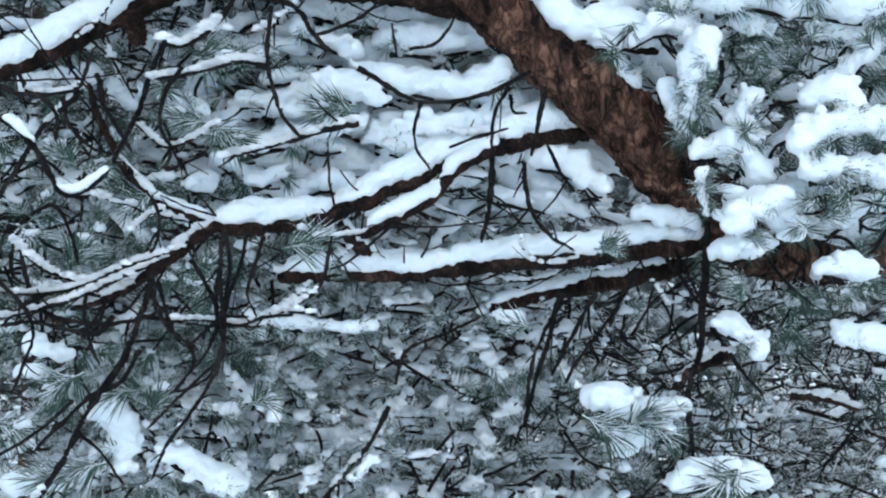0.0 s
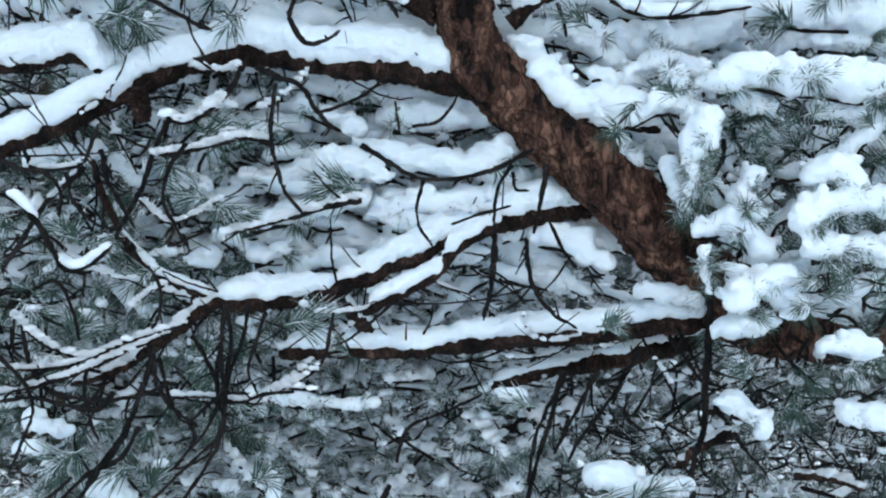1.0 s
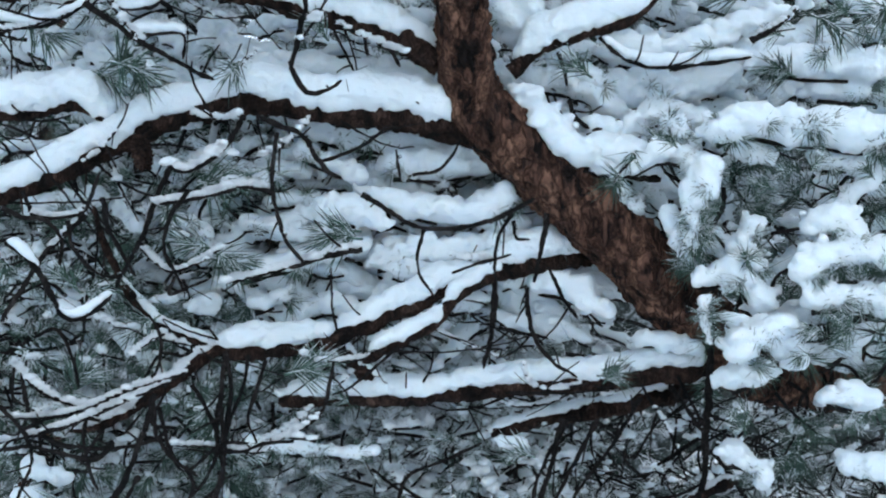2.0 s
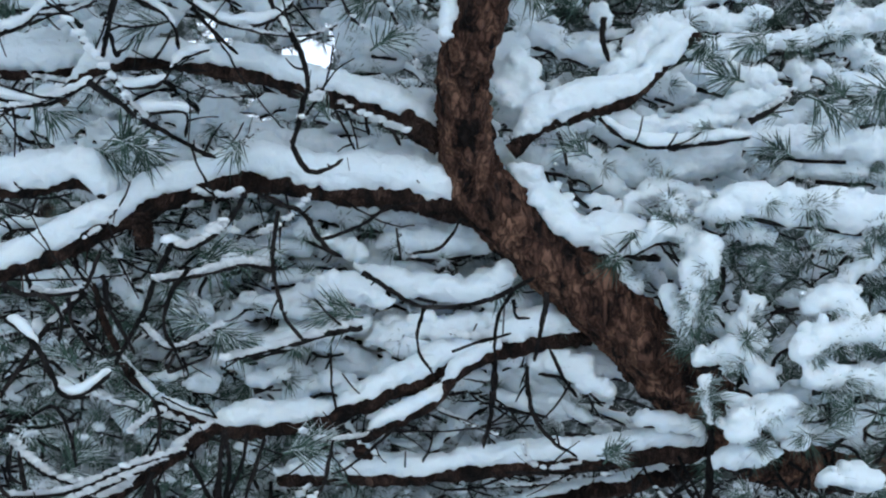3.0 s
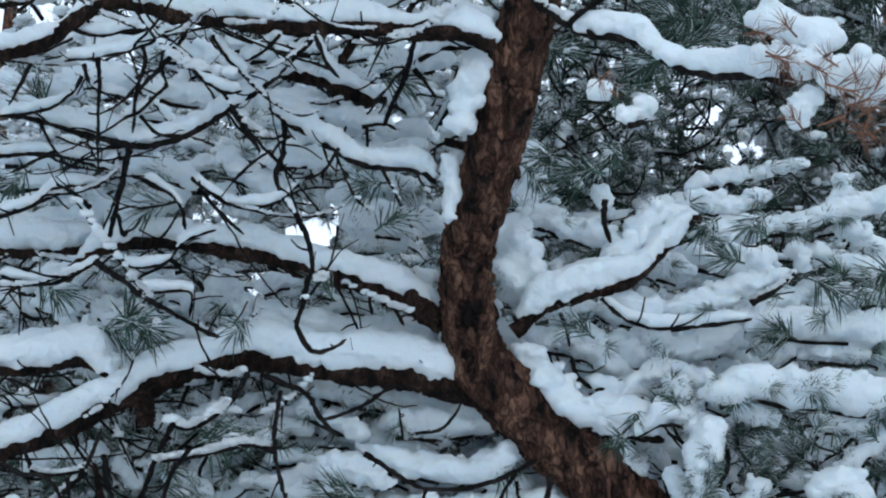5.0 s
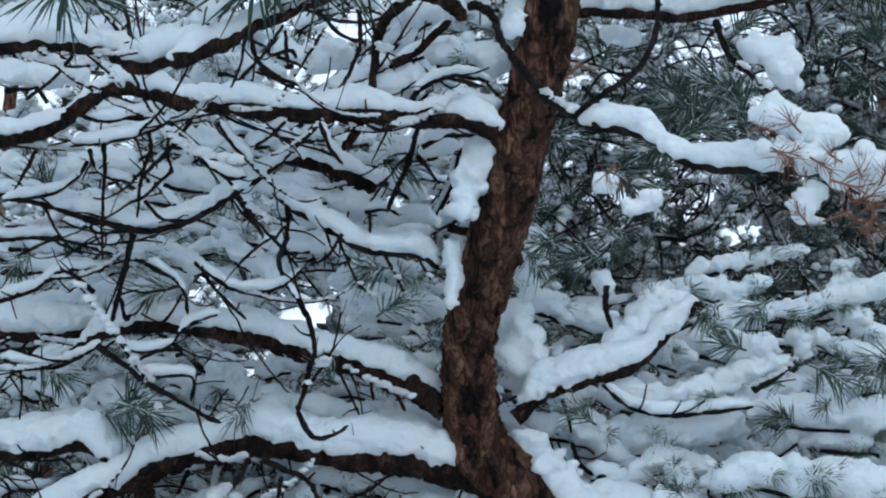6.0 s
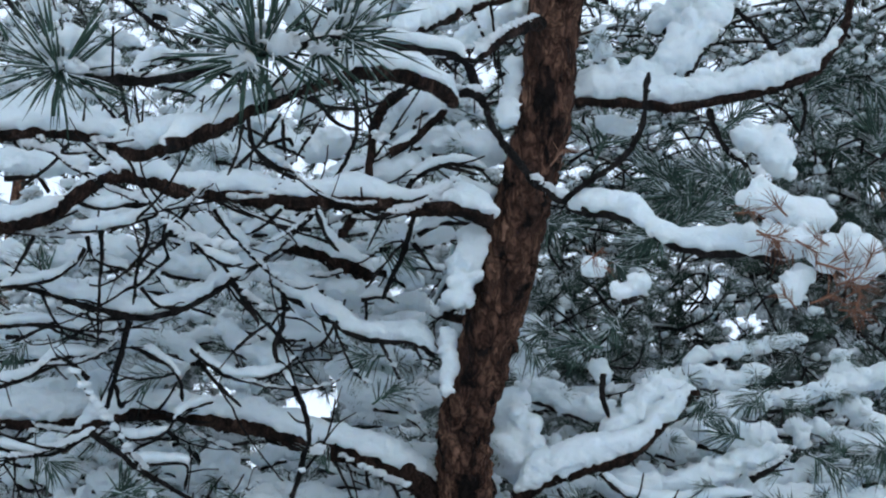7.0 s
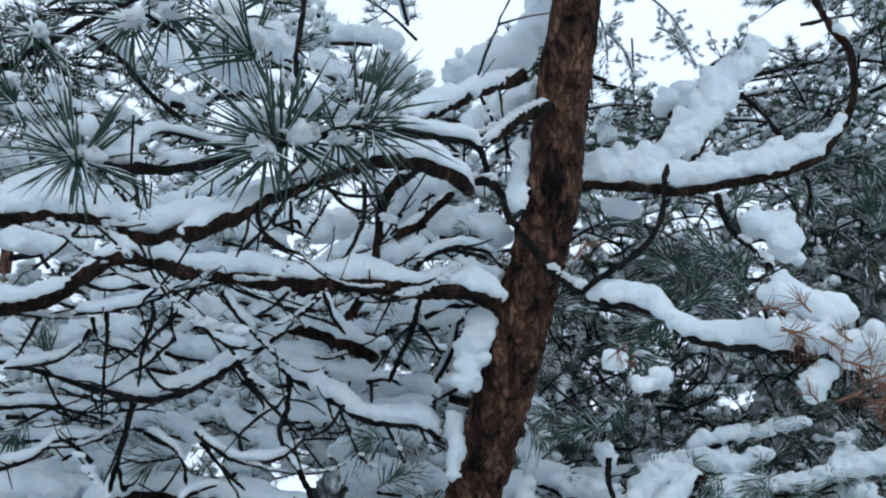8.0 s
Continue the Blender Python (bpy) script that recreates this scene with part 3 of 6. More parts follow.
def drift(tree, leaf, rows):
    """Rolls of snow on thin boughs, run together; needles stick out of them below and in front."""
    rng = np.random.default_rng(len(rows) + int(1000 * abs(rows[0][0][0])))
    balls, spots = [], []
    for pts in rows:
        line, r, more = chain(pts, rng)
        balls += more
        spots += [(c, w) for c, w in zip(line[::3], r[::3])]
        way = line[-1] - line[0]
        if abs(way[2]) < 0.75 * np.linalg.norm(way):
            low = (line - np.stack([0 * r, 0 * r, 0.75 * r], 1))[: max(5, int(len(line) * rng.uniform(0.4, 0.9)))]
            low = low + np.stack([fbm(low, 0.05, 1), fbm(low, 0.05, 2), fbm(low, 0.05, 3)], 1) * 0.004
            piece("bough", mesh_of("bough", *tube(low, np.linspace(0.007, 0.004, len(low)), 7, 0.2, 3), TWIG), tree)
    settle(tree, balls, 0.0085 if rows[0][0][1] > 2.6 else 0.006, int(rng.integers(900)))
    for _ in range(leaf):
        c, w = spots[rng.integers(len(spots))]
        out = np.array([rng.uniform(-1, 1), rng.uniform(-0.9, -0.2), rng.uniform(-0.9, 0.15)])
        tuft(tree, c + out / np.linalg.norm(out) * w * 0.8, tuple(out), rng.uniform(0.5, 0.85), DRY_TUFTS if tree is spray else None, 0)


# sky gaps as directions from the camera: x over y, height over y, radius
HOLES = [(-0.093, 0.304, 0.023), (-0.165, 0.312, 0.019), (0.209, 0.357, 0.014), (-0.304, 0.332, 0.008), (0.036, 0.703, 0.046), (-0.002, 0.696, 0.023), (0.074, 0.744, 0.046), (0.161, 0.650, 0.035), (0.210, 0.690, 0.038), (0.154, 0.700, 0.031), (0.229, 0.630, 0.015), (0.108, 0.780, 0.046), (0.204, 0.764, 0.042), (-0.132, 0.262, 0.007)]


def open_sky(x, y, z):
    """Whether a place lies in one of the gaps of the canopy, as seen from the camera."""
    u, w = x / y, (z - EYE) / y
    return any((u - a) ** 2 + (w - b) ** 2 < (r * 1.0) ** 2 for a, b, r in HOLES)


def bank(tree, seed, count, x, y, z, wide=(0.022, 0.042), leaf=1):
    """Further boughs bowed under rolls of snow, with gaps where the sky shows."""
    rng = np.random.default_rng(seed)
    for _ in range(count):
        o = np.array([rng.uniform(*x), rng.uniform(*y), rng.uniform(*z)])
        far = rng.uniform(0.08, 0.30)
        d = np.array([rng.choice((-1, 1)), rng.uniform(-0.5, 0.5), rng.uniform(-0.8, 0.5)]) * far
        pts = [o, o + d * 0.5 + [0, 0, rng.uniform(-0.15, 0.3) * far], o + d + [0, 0, rng.uniform(-0.25, 0.1) * far]]
        r = rng.uniform(*wide)
        if any(open_sky(*(q + [0, 0, up])) for q in pts + [(pts[0] + pts[1]) / 2, (pts[1] + pts[2]) / 2] for up in (-r, r)):
            continue
        line, rr, balls = chain([(*q, r * k) for q, k in zip(pts, (0.9, 1.0, 0.6))], rng)
        wood = Soup()
        low = line - np.stack([0 * rr, 0 * rr, 0.85 * rr], 1)
        low = low + np.stack([fbm(low, 0.05, 1), fbm(low, 0.05, 2), fbm(low, 0.05, 3)], 1) * 0.006
        wood.add(*tube(low, np.linspace(0.006, 0.003, len(low)), 6, 0.2, 3))
        for _ in range(2):
            k = rng.integers(len(low))
            e = low[k] + [rng.uniform(-0.09, 0.09), rng.uniform(-0.05, 0.03), rng.uniform(-0.10, 0.03)]
            side = spline([low[k], (low[k] + e) / 2 + [0, 0, -0.01], e], 0.02)
            wood.add(*tube(side, np.linspace(0.0035, 0.002, len(side)), 5))
        ob = piece("bough", wood.mesh("bough", TWIG), tree)
        settle(ob, balls, 0.010, int(rng.integers(900)))
        for _ in range(leaf):
            out = np.array([rng.uniform(-1, 1), rng.uniform(-1, -0.3), rng.uniform(-0.8, 0.6)])
            tuft(tree, line[rng.integers(len(line))] + out * r * 0.4, tuple(out), rng.uniform(0.55, 0.9), PALE_TUFTS, 0)


spray = thing("pine_bough", "snow-covered pine bough with long green needles, close by", "branch", (0, 2.1, 0))

limb(pine, [(0.142, 3.640, 2.239), (0.001, 3.623, 2.283), (-0.125, 3.605, 2.308), (-0.249, 3.588, 2.310), (-0.387, 3.571, 2.326), (-0.495, 3.554, 2.330), (-0.616, 3.536, 2.299), (-0.722, 3.519, 2.251), (-0.826, 3.502, 2.193), (-0.929, 3.485, 2.136), (-1.044, 3.467, 2.087), (-1.158, 3.450, 2.038)], 0.0340, 0.0211, 0.084)
limb(pine, [(-0.779, 3.500, 2.247), (-0.832, 3.490, 2.297), (-0.890, 3.480, 2.309), (-0.955, 3.470, 2.293), (-1.019, 3.460, 2.282), (-1.137, 3.450, 2.288)], 0.0140, 0.0099, 0.087)
limb(pine, [(0.381, 3.750, 1.970), (0.242, 3.719, 1.949), (0.126, 3.688, 1.922), (0.027, 3.656, 1.885), (-0.043, 3.625, 1.851), (-0.181, 3.594, 1.787), (-0.315, 3.562, 1.736), (-0.448, 3.531, 1.722), (-0.537, 3.500, 1.727)], 0.0261, 0.0190, 0.064)
limb(pine, [(0.138, 3.620, 1.919), (0.033, 3.603, 1.853), (-0.015, 3.585, 1.793), (-0.111, 3.567, 1.740), (-0.185, 3.550, 1.694)], 0.0167, 0.0123, 0.050)
limb(pine, [(-0.118, 3.750, 1.605), (-0.179, 3.700, 1.659), (-0.219, 3.650, 1.700), (-0.250, 3.600, 1.737)], 0.0230, 0.0138, 0.031)
limb(pine, [(-0.531, 3.500, 1.727), (-0.645, 3.500, 1.765), (-0.713, 3.500, 1.826), (-0.765, 3.500, 1.900), (-0.807, 3.500, 1.995), (-0.829, 3.500, 2.070)], 0.0136, 0.0069, 0.030)
limb(pine, [(-0.531, 3.500, 1.727), (-0.599, 3.475, 1.677), (-0.673, 3.450, 1.618), (-0.759, 3.425, 1.560), (-0.844, 3.400, 1.535)], 0.0176, 0.0081, 0.023)
limb(pine, [(0.694, 3.800, 1.688), (0.503, 3.786, 1.663), (0.313, 3.771, 1.645), (0.169, 3.757, 1.636), (0.025, 3.743, 1.622), (-0.117, 3.729, 1.609), (-0.258, 3.714, 1.610), (-0.405, 3.700, 1.606)], 0.0290, 0.0160, 0.060)
limb(pine, [(0.705, 3.950, 1.643), (0.508, 3.950, 1.596), (0.387, 3.950, 1.573), (0.251, 3.950, 1.548), (0.131, 3.950, 1.514)], 0.0276, 0.0182, 0.033)
limb(pine, [(0.335, 3.600, 2.189), (0.397, 3.600, 2.170), (0.460, 3.600, 2.156), (0.545, 3.600, 2.141)], 0.0140, 0.0113, 0.087)
limb(pine, [(0.178, 3.620, 2.419), (0.243, 3.613, 2.472), (0.371, 3.607, 2.520), (0.471, 3.600, 2.549), (0.543, 3.593, 2.613), (0.615, 3.587, 2.686), (0.654, 3.580, 2.719)], 0.0200, 0.0132, 0.089)
limb(pine, [(0.396, 3.580, 2.496), (0.463, 3.560, 2.433), (0.544, 3.540, 2.410), (0.638, 3.520, 2.414), (0.753, 3.500, 2.424)], 0.0071, 0.0056, 0.034)
limb(pine, [(0.758, 3.520, 2.473), (0.810, 3.500, 2.498), (0.861, 3.480, 2.539)], 0.0100, 0.0071, 0.014)
limb(pine, [(0.000, 3.600, 2.432), (-0.085, 3.587, 2.480), (-0.198, 3.575, 2.528), (-0.310, 3.562, 2.554), (-0.450, 3.550, 2.594), (-0.604, 3.538, 2.612), (-0.742, 3.525, 2.623), (-0.850, 3.513, 2.598), (-0.928, 3.500, 2.537)], 0.0269, 0.0129, 0.069)
limb(pine, [(-0.851, 3.600, 2.630), (-0.934, 3.567, 2.613), (-1.009, 3.533, 2.592), (-1.180, 3.500, 2.587)], 0.0133, 0.0103, 0.076)
limb(pine, [(-0.007, 3.560, 2.437), (-0.056, 3.560, 2.473), (-0.098, 3.560, 2.499)], 0.0225, 0.0197, 0.014)
limb(pine, [(0.117, 3.150, 2.997), (0.030, 3.142, 3.023), (-0.063, 3.133, 3.018), (-0.195, 3.125, 3.031), (-0.326, 3.117, 3.018), (-0.470, 3.108, 3.028), (-0.601, 3.100, 3.040), (-0.687, 3.092, 3.061), (-0.758, 3.083, 3.069), (-0.831, 3.075, 3.030), (-0.888, 3.067, 2.969), (-0.972, 3.058, 2.930), (-1.094, 3.050, 2.904)], 0.0199, 0.0161, 0.052)
limb(pine, [(-0.318, 3.250, 3.055), (-0.403, 3.257, 2.958), (-0.495, 3.264, 2.890), (-0.599, 3.271, 2.820), (-0.706, 3.279, 2.790), (-0.830, 3.286, 2.811), (-0.930, 3.293, 2.846), (-1.100, 3.300, 2.891)], 0.0096, 0.0100, 0.036)
limb(pine, [(-0.418, 3.500, 3.073), (-0.330, 3.500, 3.045), (-0.256, 3.500, 3.018), (-0.182, 3.500, 2.987)], 0.0162, 0.0189, 0.053)
limb(pine, [(-0.460, 3.350, 2.938), (-0.368, 3.360, 2.876), (-0.269, 3.370, 2.815), (-0.186, 3.380, 2.775), (-0.062, 3.390, 2.765), (-0.017, 3.400, 2.740)], 0.0098, 0.0083, 0.042)
limb(pine, [(-0.984, 2.700, 2.966), (-0.911, 2.686, 2.970), (-0.839, 2.671, 2.972), (-0.754, 2.657, 2.960), (-0.668, 2.643, 2.932), (-0.612, 2.629, 2.901), (-0.549, 2.614, 2.916), (-0.459, 2.600, 2.947)], 0.0135, 0.0125, 0.064)
limb(pine, [(0.320, 3.200, 3.336), (0.420, 3.214, 3.345), (0.563, 3.227, 3.342), (0.695, 3.241, 3.372), (0.785, 3.255, 3.402), (0.907, 3.268, 3.448), (0.992, 3.282, 3.540), (1.054, 3.295, 3.668), (1.065, 3.309, 3.817), (1.024, 3.323, 3.898), (0.992, 3.336, 4.017), (0.997, 3.350, 4.122)], 0.0127, 0.0099, 0.072)
limb(pine, [(0.575, 3.250, 3.364), (0.618, 3.263, 3.455), (0.686, 3.275, 3.580), (0.756, 3.287, 3.692), (0.826, 3.300, 3.750)], 0.0101, 0.0093, 0.090)
limb(pine, [(0.757, 3.300, 3.673), (0.825, 3.300, 3.589), (0.891, 3.300, 3.473)], 0.0076, 0.0075, 0.000)
limb(pine, [(0.634, 3.100, 3.267), (0.647, 3.067, 3.168), (0.688, 3.033, 3.095), (0.728, 3.000, 3.031)], 0.0096, 0.0066, 0.019)
limb(pine, [(0.163, 3.000, 3.524), (0.057, 2.900, 3.425), (-0.021, 2.800, 3.319), (-0.106, 2.700, 3.223)], 0.0164, 0.0109, 0.057)
limb(pine, [(0.216, 2.950, 3.415), (0.131, 2.825, 3.300), (0.075, 2.700, 3.178)], 0.0147, 0.0108, 0.018)
limb(pine, [(-0.120, 2.400, 3.031), (-0.035, 2.400, 3.014), (0.029, 2.400, 3.001), (0.057, 2.400, 2.940)], 0.0097, 0.0084, 0.015)
limb(pine, [(-0.608, 3.310, 1.648), (-0.730, 3.293, 1.592), (-0.850, 3.277, 1.543), (-0.994, 3.260, 1.510)], 0.0064, 0.0052, 0.013, name="twig")
limb(pine, [(-0.570, 3.310, 1.667), (-0.694, 3.297, 1.629), (-0.815, 3.285, 1.580), (-0.924, 3.272, 1.568), (-0.995, 3.260, 1.581)], 0.0064, 0.0039, 0.013, name="twig")
limb(pine, [(-0.758, 3.310, 1.561), (-0.842, 3.293, 1.574), (-0.913, 3.277, 1.546), (-0.969, 3.260, 1.495)], 0.0065, 0.0039, 0.010, name="twig")
limb(pine, [(-0.645, 3.310, 1.614), (-0.636, 3.300, 1.542), (-0.602, 3.290, 1.486), (-0.538, 3.280, 1.440)], 0.0077, 0.0051, 0.008, name="twig")
limb(pine, [(-0.640, 3.310, 1.622), (-0.671, 3.293, 1.502), (-0.706, 3.277, 1.415), (-0.771, 3.260, 1.317), (-0.805, 3.243, 1.245), (-0.850, 3.227, 1.161), (-0.901, 3.210, 1.097)], 0.0090, 0.0077, 0.013, name="twig")
limb(pine, [(-0.484, 3.310, 1.715), (-0.488, 3.293, 1.613), (-0.481, 3.277, 1.513), (-0.484, 3.260, 1.413), (-0.544, 3.243, 1.304), (-0.591, 3.227, 1.244), (-0.628, 3.210, 1.161)], 0.0064, 0.0038, 0.008, name="twig")
limb(pine, [(-0.630, 3.310, 1.590), (-0.603, 3.297, 1.501), (-0.563, 3.285, 1.451), (-0.486, 3.272, 1.507), (-0.421, 3.260, 1.512)], 0.0052, 0.0038, 0.008, name="twig")
limb(pine, [(-0.809, 3.260, 1.330), (-0.896, 3.260, 1.257), (-0.983, 3.260, 1.208)], 0.0052, 0.0039, 0.010, name="twig")
limb(pine, [(-0.796, 3.260, 1.256), (-0.747, 3.260, 1.218), (-0.697, 3.260, 1.143)], 0.0052, 0.0039, 0.010, name="twig")
limb(pine, [(-0.498, 3.310, 1.411), (-0.568, 3.310, 1.349), (-0.657, 3.310, 1.262)], 0.0051, 0.0039, 0.008, name="twig")
limb(pine, [(-0.380, 3.360, 2.219), (-0.387, 3.348, 2.105), (-0.372, 3.335, 2.025), (-0.351, 3.322, 1.966), (-0.309, 3.310, 1.913)], 0.0066, 0.0051, 0.006, name="twig")
limb(pine, [(-0.422, 3.360, 2.259), (-0.363, 3.355, 2.234), (-0.316, 3.350, 2.210), (-0.283, 3.345, 2.156), (-0.242, 3.340, 2.110)], 0.0079, 0.0065, 0.010, name="twig")
limb(pine, [(-0.282, 3.360, 2.152), (-0.206, 3.353, 2.173), (-0.154, 3.347, 2.202), (-0.121, 3.340, 2.233)], 0.0052, 0.0039, 0.005, name="twig")
limb(pine, [(-0.181, 3.360, 1.949), (-0.251, 3.348, 1.933), (-0.314, 3.335, 1.913), (-0.396, 3.322, 1.889), (-0.483, 3.310, 1.867)], 0.0091, 0.0051, 0.018, name="twig")
limb(pine, [(-0.178, 3.310, 2.069), (-0.101, 3.310, 2.020), (-0.038, 3.310, 1.990), (0.064, 3.310, 1.994), (0.154, 3.310, 2.025), (0.213, 3.310, 2.057)], 0.0064, 0.0064, 0.000, name="twig")
limb(pine, [(-0.041, 3.500, 2.011), (-0.057, 3.500, 1.950), (-0.048, 3.500, 1.896), (-0.012, 3.500, 1.846)], 0.0054, 0.0040, 0.000, name="twig")
limb(pine, [(0.169, 3.500, 2.050), (0.137, 3.500, 1.989), (0.129, 3.500, 1.922), (0.133, 3.500, 1.874)], 0.0054, 0.0040, 0.000, name="twig")
limb(pine, [(0.173, 3.500, 2.030), (0.182, 3.500, 1.989), (0.213, 3.500, 1.986)], 0.0054, 0.0041, 0.000, name="twig")
limb(pine, [(0.256, 3.500, 2.046), (0.238, 3.500, 1.962), (0.221, 3.500, 1.881)], 0.0081, 0.0067, 0.000, name="twig")
limb(pine, [(0.026, 3.500, 1.906), (0.094, 3.500, 1.929), (0.168, 3.500, 1.948)], 0.0040, 0.0040, 0.008, name="twig")
limb(pine, [(0.136, 3.700, 1.898), (0.127, 3.650, 1.781), (0.104, 3.600, 1.680)], 0.0085, 0.0069, 0.000, name="twig")
limb(pine, [(0.214, 3.700, 1.883), (0.223, 3.667, 1.782), (0.262, 3.633, 1.710), (0.330, 3.600, 1.658)], 0.0071, 0.0055, 0.006, name="twig")
limb(pine, [(0.262, 3.600, 1.930), (0.302, 3.600, 1.847), (0.332, 3.600, 1.802)], 0.0055, 0.0042, 0.000, name="twig")
limb(pine, [(0.569, 3.700, 1.640), (0.610, 3.700, 1.584), (0.648, 3.700, 1.524)], 0.0072, 0.0058, 0.009, name="twig")
limb(pine, [(0.303, 3.750, 1.557), (0.273, 3.750, 1.430), (0.229, 3.750, 1.303), (0.207, 3.750, 1.219)], 0.0086, 0.0072, 0.006, name="twig")
limb(pine, [(0.396, 3.750, 1.556), (0.323, 3.750, 1.429), (0.279, 3.750, 1.345)], 0.0072, 0.0058, 0.006, name="twig")
limb(pine, [(-0.068, 3.550, 2.148), (0.001, 3.550, 2.164), (0.053, 3.550, 2.238)], 0.0055, 0.0041, 0.006, name="twig")
limb(pine, [(-0.108, 3.550, 2.211), (-0.104, 3.550, 2.176), (-0.098, 3.550, 2.134)], 0.0041, 0.0041, 0.000, name="twig")
limb(pine, [(-0.388, 3.360, 2.081), (-0.451, 3.343, 2.092), (-0.551, 3.327, 2.064), (-0.638, 3.310, 2.049)], 0.0078, 0.0065, 0.018, name="twig")
limb(pine, [(-0.454, 3.360, 2.259), (-0.478, 3.348, 2.211), (-0.515, 3.335, 2.163), (-0.577, 3.322, 2.126), (-0.620, 3.310, 2.137)], 0.0093, 0.0065, 0.021, name="twig")
limb(pine, [(-0.623, 3.360, 2.141), (-0.652, 3.348, 2.068), (-0.674, 3.335, 1.988), (-0.709, 3.322, 1.910), (-0.731, 3.310, 1.858)], 0.0080, 0.0065, 0.016, name="twig")
limb(pine, [(-0.773, 3.340, 2.067), (-0.757, 3.330, 2.001), (-0.728, 3.320, 1.948), (-0.687, 3.310, 1.883)], 0.0080, 0.0052, 0.013, name="twig")
limb(pine, [(-0.954, 3.340, 2.082), (-0.925, 3.333, 2.028), (-0.859, 3.325, 2.021), (-0.806, 3.317, 2.039), (-0.773, 3.310, 2.121)], 0.0067, 0.0053, 0.013, name="twig")
limb(pine, [(-0.811, 3.340, 2.029), (-0.860, 3.333, 1.976), (-0.895, 3.325, 1.937), (-0.943, 3.317, 1.860), (-0.990, 3.310, 1.783)], 0.0080, 0.0066, 0.013, name="twig")
limb(pine, [(-0.966, 3.260, 1.956), (-0.902, 3.260, 1.905), (-0.864, 3.260, 1.842), (-0.825, 3.260, 1.786), (-0.775, 3.260, 1.798), (-0.726, 3.260, 1.841)], 0.0079, 0.0064, 0.026, name="twig")
limb(pine, [(-0.685, 3.360, 1.952), (-0.617, 3.343, 1.898), (-0.550, 3.327, 1.916), (-0.497, 3.310, 1.946)], 0.0053, 0.0039, 0.013, name="twig")
limb(pine, [(-0.607, 3.360, 1.887), (-0.616, 3.343, 1.847), (-0.575, 3.327, 1.858), (-0.521, 3.310, 1.876)], 0.0052, 0.0039, 0.010, name="twig")
limb(pine, [(-0.631, 3.360, 1.758), (-0.677, 3.335, 1.725), (-0.691, 3.310, 1.705)], 0.0052, 0.0039, 0.013, name="twig")
limb(pine, [(-0.482, 3.310, 1.710), (-0.488, 3.310, 1.641), (-0.500, 3.310, 1.566), (-0.493, 3.310, 1.490)], 0.0064, 0.0038, 0.013, name="twig")
limb(pine, [(-0.431, 3.310, 1.704), (-0.444, 3.310, 1.628), (-0.468, 3.310, 1.565), (-0.481, 3.310, 1.515)], 0.0051, 0.0038, 0.013, name="twig")
limb(pine, [(-0.279, 3.310, 1.514), (-0.355, 3.310, 1.521), (-0.405, 3.310, 1.490), (-0.506, 3.310, 1.503), (-0.594, 3.310, 1.506)], 0.0051, 0.0039, 0.013, name="twig")
limb(pine, [(-0.245, 3.360, 1.691), (-0.257, 3.343, 1.615), (-0.281, 3.327, 1.564), (-0.355, 3.310, 1.521)], 0.0052, 0.0038, 0.013, name="twig")
limb(pine, [(-0.096, 3.200, 3.365), (-0.151, 3.200, 3.322), (-0.174, 3.200, 3.253), (-0.181, 3.200, 3.161), (-0.199, 3.200, 3.057), (-0.250, 3.200, 2.968)], 0.0127, 0.0108, 0.022, name="twig")
limb(pine, [(-0.222, 3.100, 3.337), (-0.210, 3.100, 3.232), (-0.217, 3.100, 3.157), (-0.248, 3.100, 3.084), (-0.286, 3.100, 3.047), (-0.366, 3.100, 3.068)], 0.0069, 0.0053, 0.005, name="twig")
limb(pine, [(-0.470, 3.100, 3.244), (-0.450, 3.100, 3.155), (-0.394, 3.100, 3.104), (-0.338, 3.100, 3.089)], 0.0082, 0.0067, 0.008, name="twig")
limb(pine, [(-0.394, 3.100, 3.245), (-0.424, 3.100, 3.170), (-0.371, 3.100, 3.178), (-0.357, 3.100, 3.156)], 0.0054, 0.0054, 0.005, name="twig")
limb(pine, [(-0.387, 3.100, 3.230), (-0.376, 3.100, 3.141)], 0.0054, 0.0054, 0.000, name="twig")
limb(pine, [(-0.322, 3.100, 3.298), (-0.280, 3.100, 3.246), (-0.239, 3.100, 3.209), (-0.198, 3.100, 3.202)], 0.0068, 0.0054, 0.008, name="twig")
limb(pine, [(-0.667, 2.650, 3.073), (-0.647, 2.650, 2.996), (-0.626, 2.650, 2.920)], 0.0060, 0.0058, 0.000, name="twig")
limb(pine, [(-0.756, 2.650, 2.937), (-0.790, 2.650, 2.887), (-0.842, 2.650, 2.840)], 0.0047, 0.0047, 0.007, name="twig")
limb(pine, [(-0.499, 3.100, 3.089), (-0.462, 3.100, 3.133), (-0.399, 3.100, 3.215)], 0.0054, 0.0041, 0.005, name="twig")
limb(pine, [(-0.587, 3.100, 3.023), (-0.627, 3.133, 2.965), (-0.706, 3.167, 2.886), (-0.724, 3.200, 2.863)], 0.0080, 0.0054, 0.011, name="twig")
limb(pine, [(-0.622, 3.100, 2.965), (-0.558, 3.133, 2.902), (-0.508, 3.167, 2.881), (-0.474, 3.200, 2.897)], 0.0066, 0.0054, 0.013, name="twig")
limb(pine, [(-0.533, 3.100, 2.995), (-0.497, 3.150, 2.952), (-0.462, 3.200, 2.930)], 0.0066, 0.0054, 0.016, name="twig")
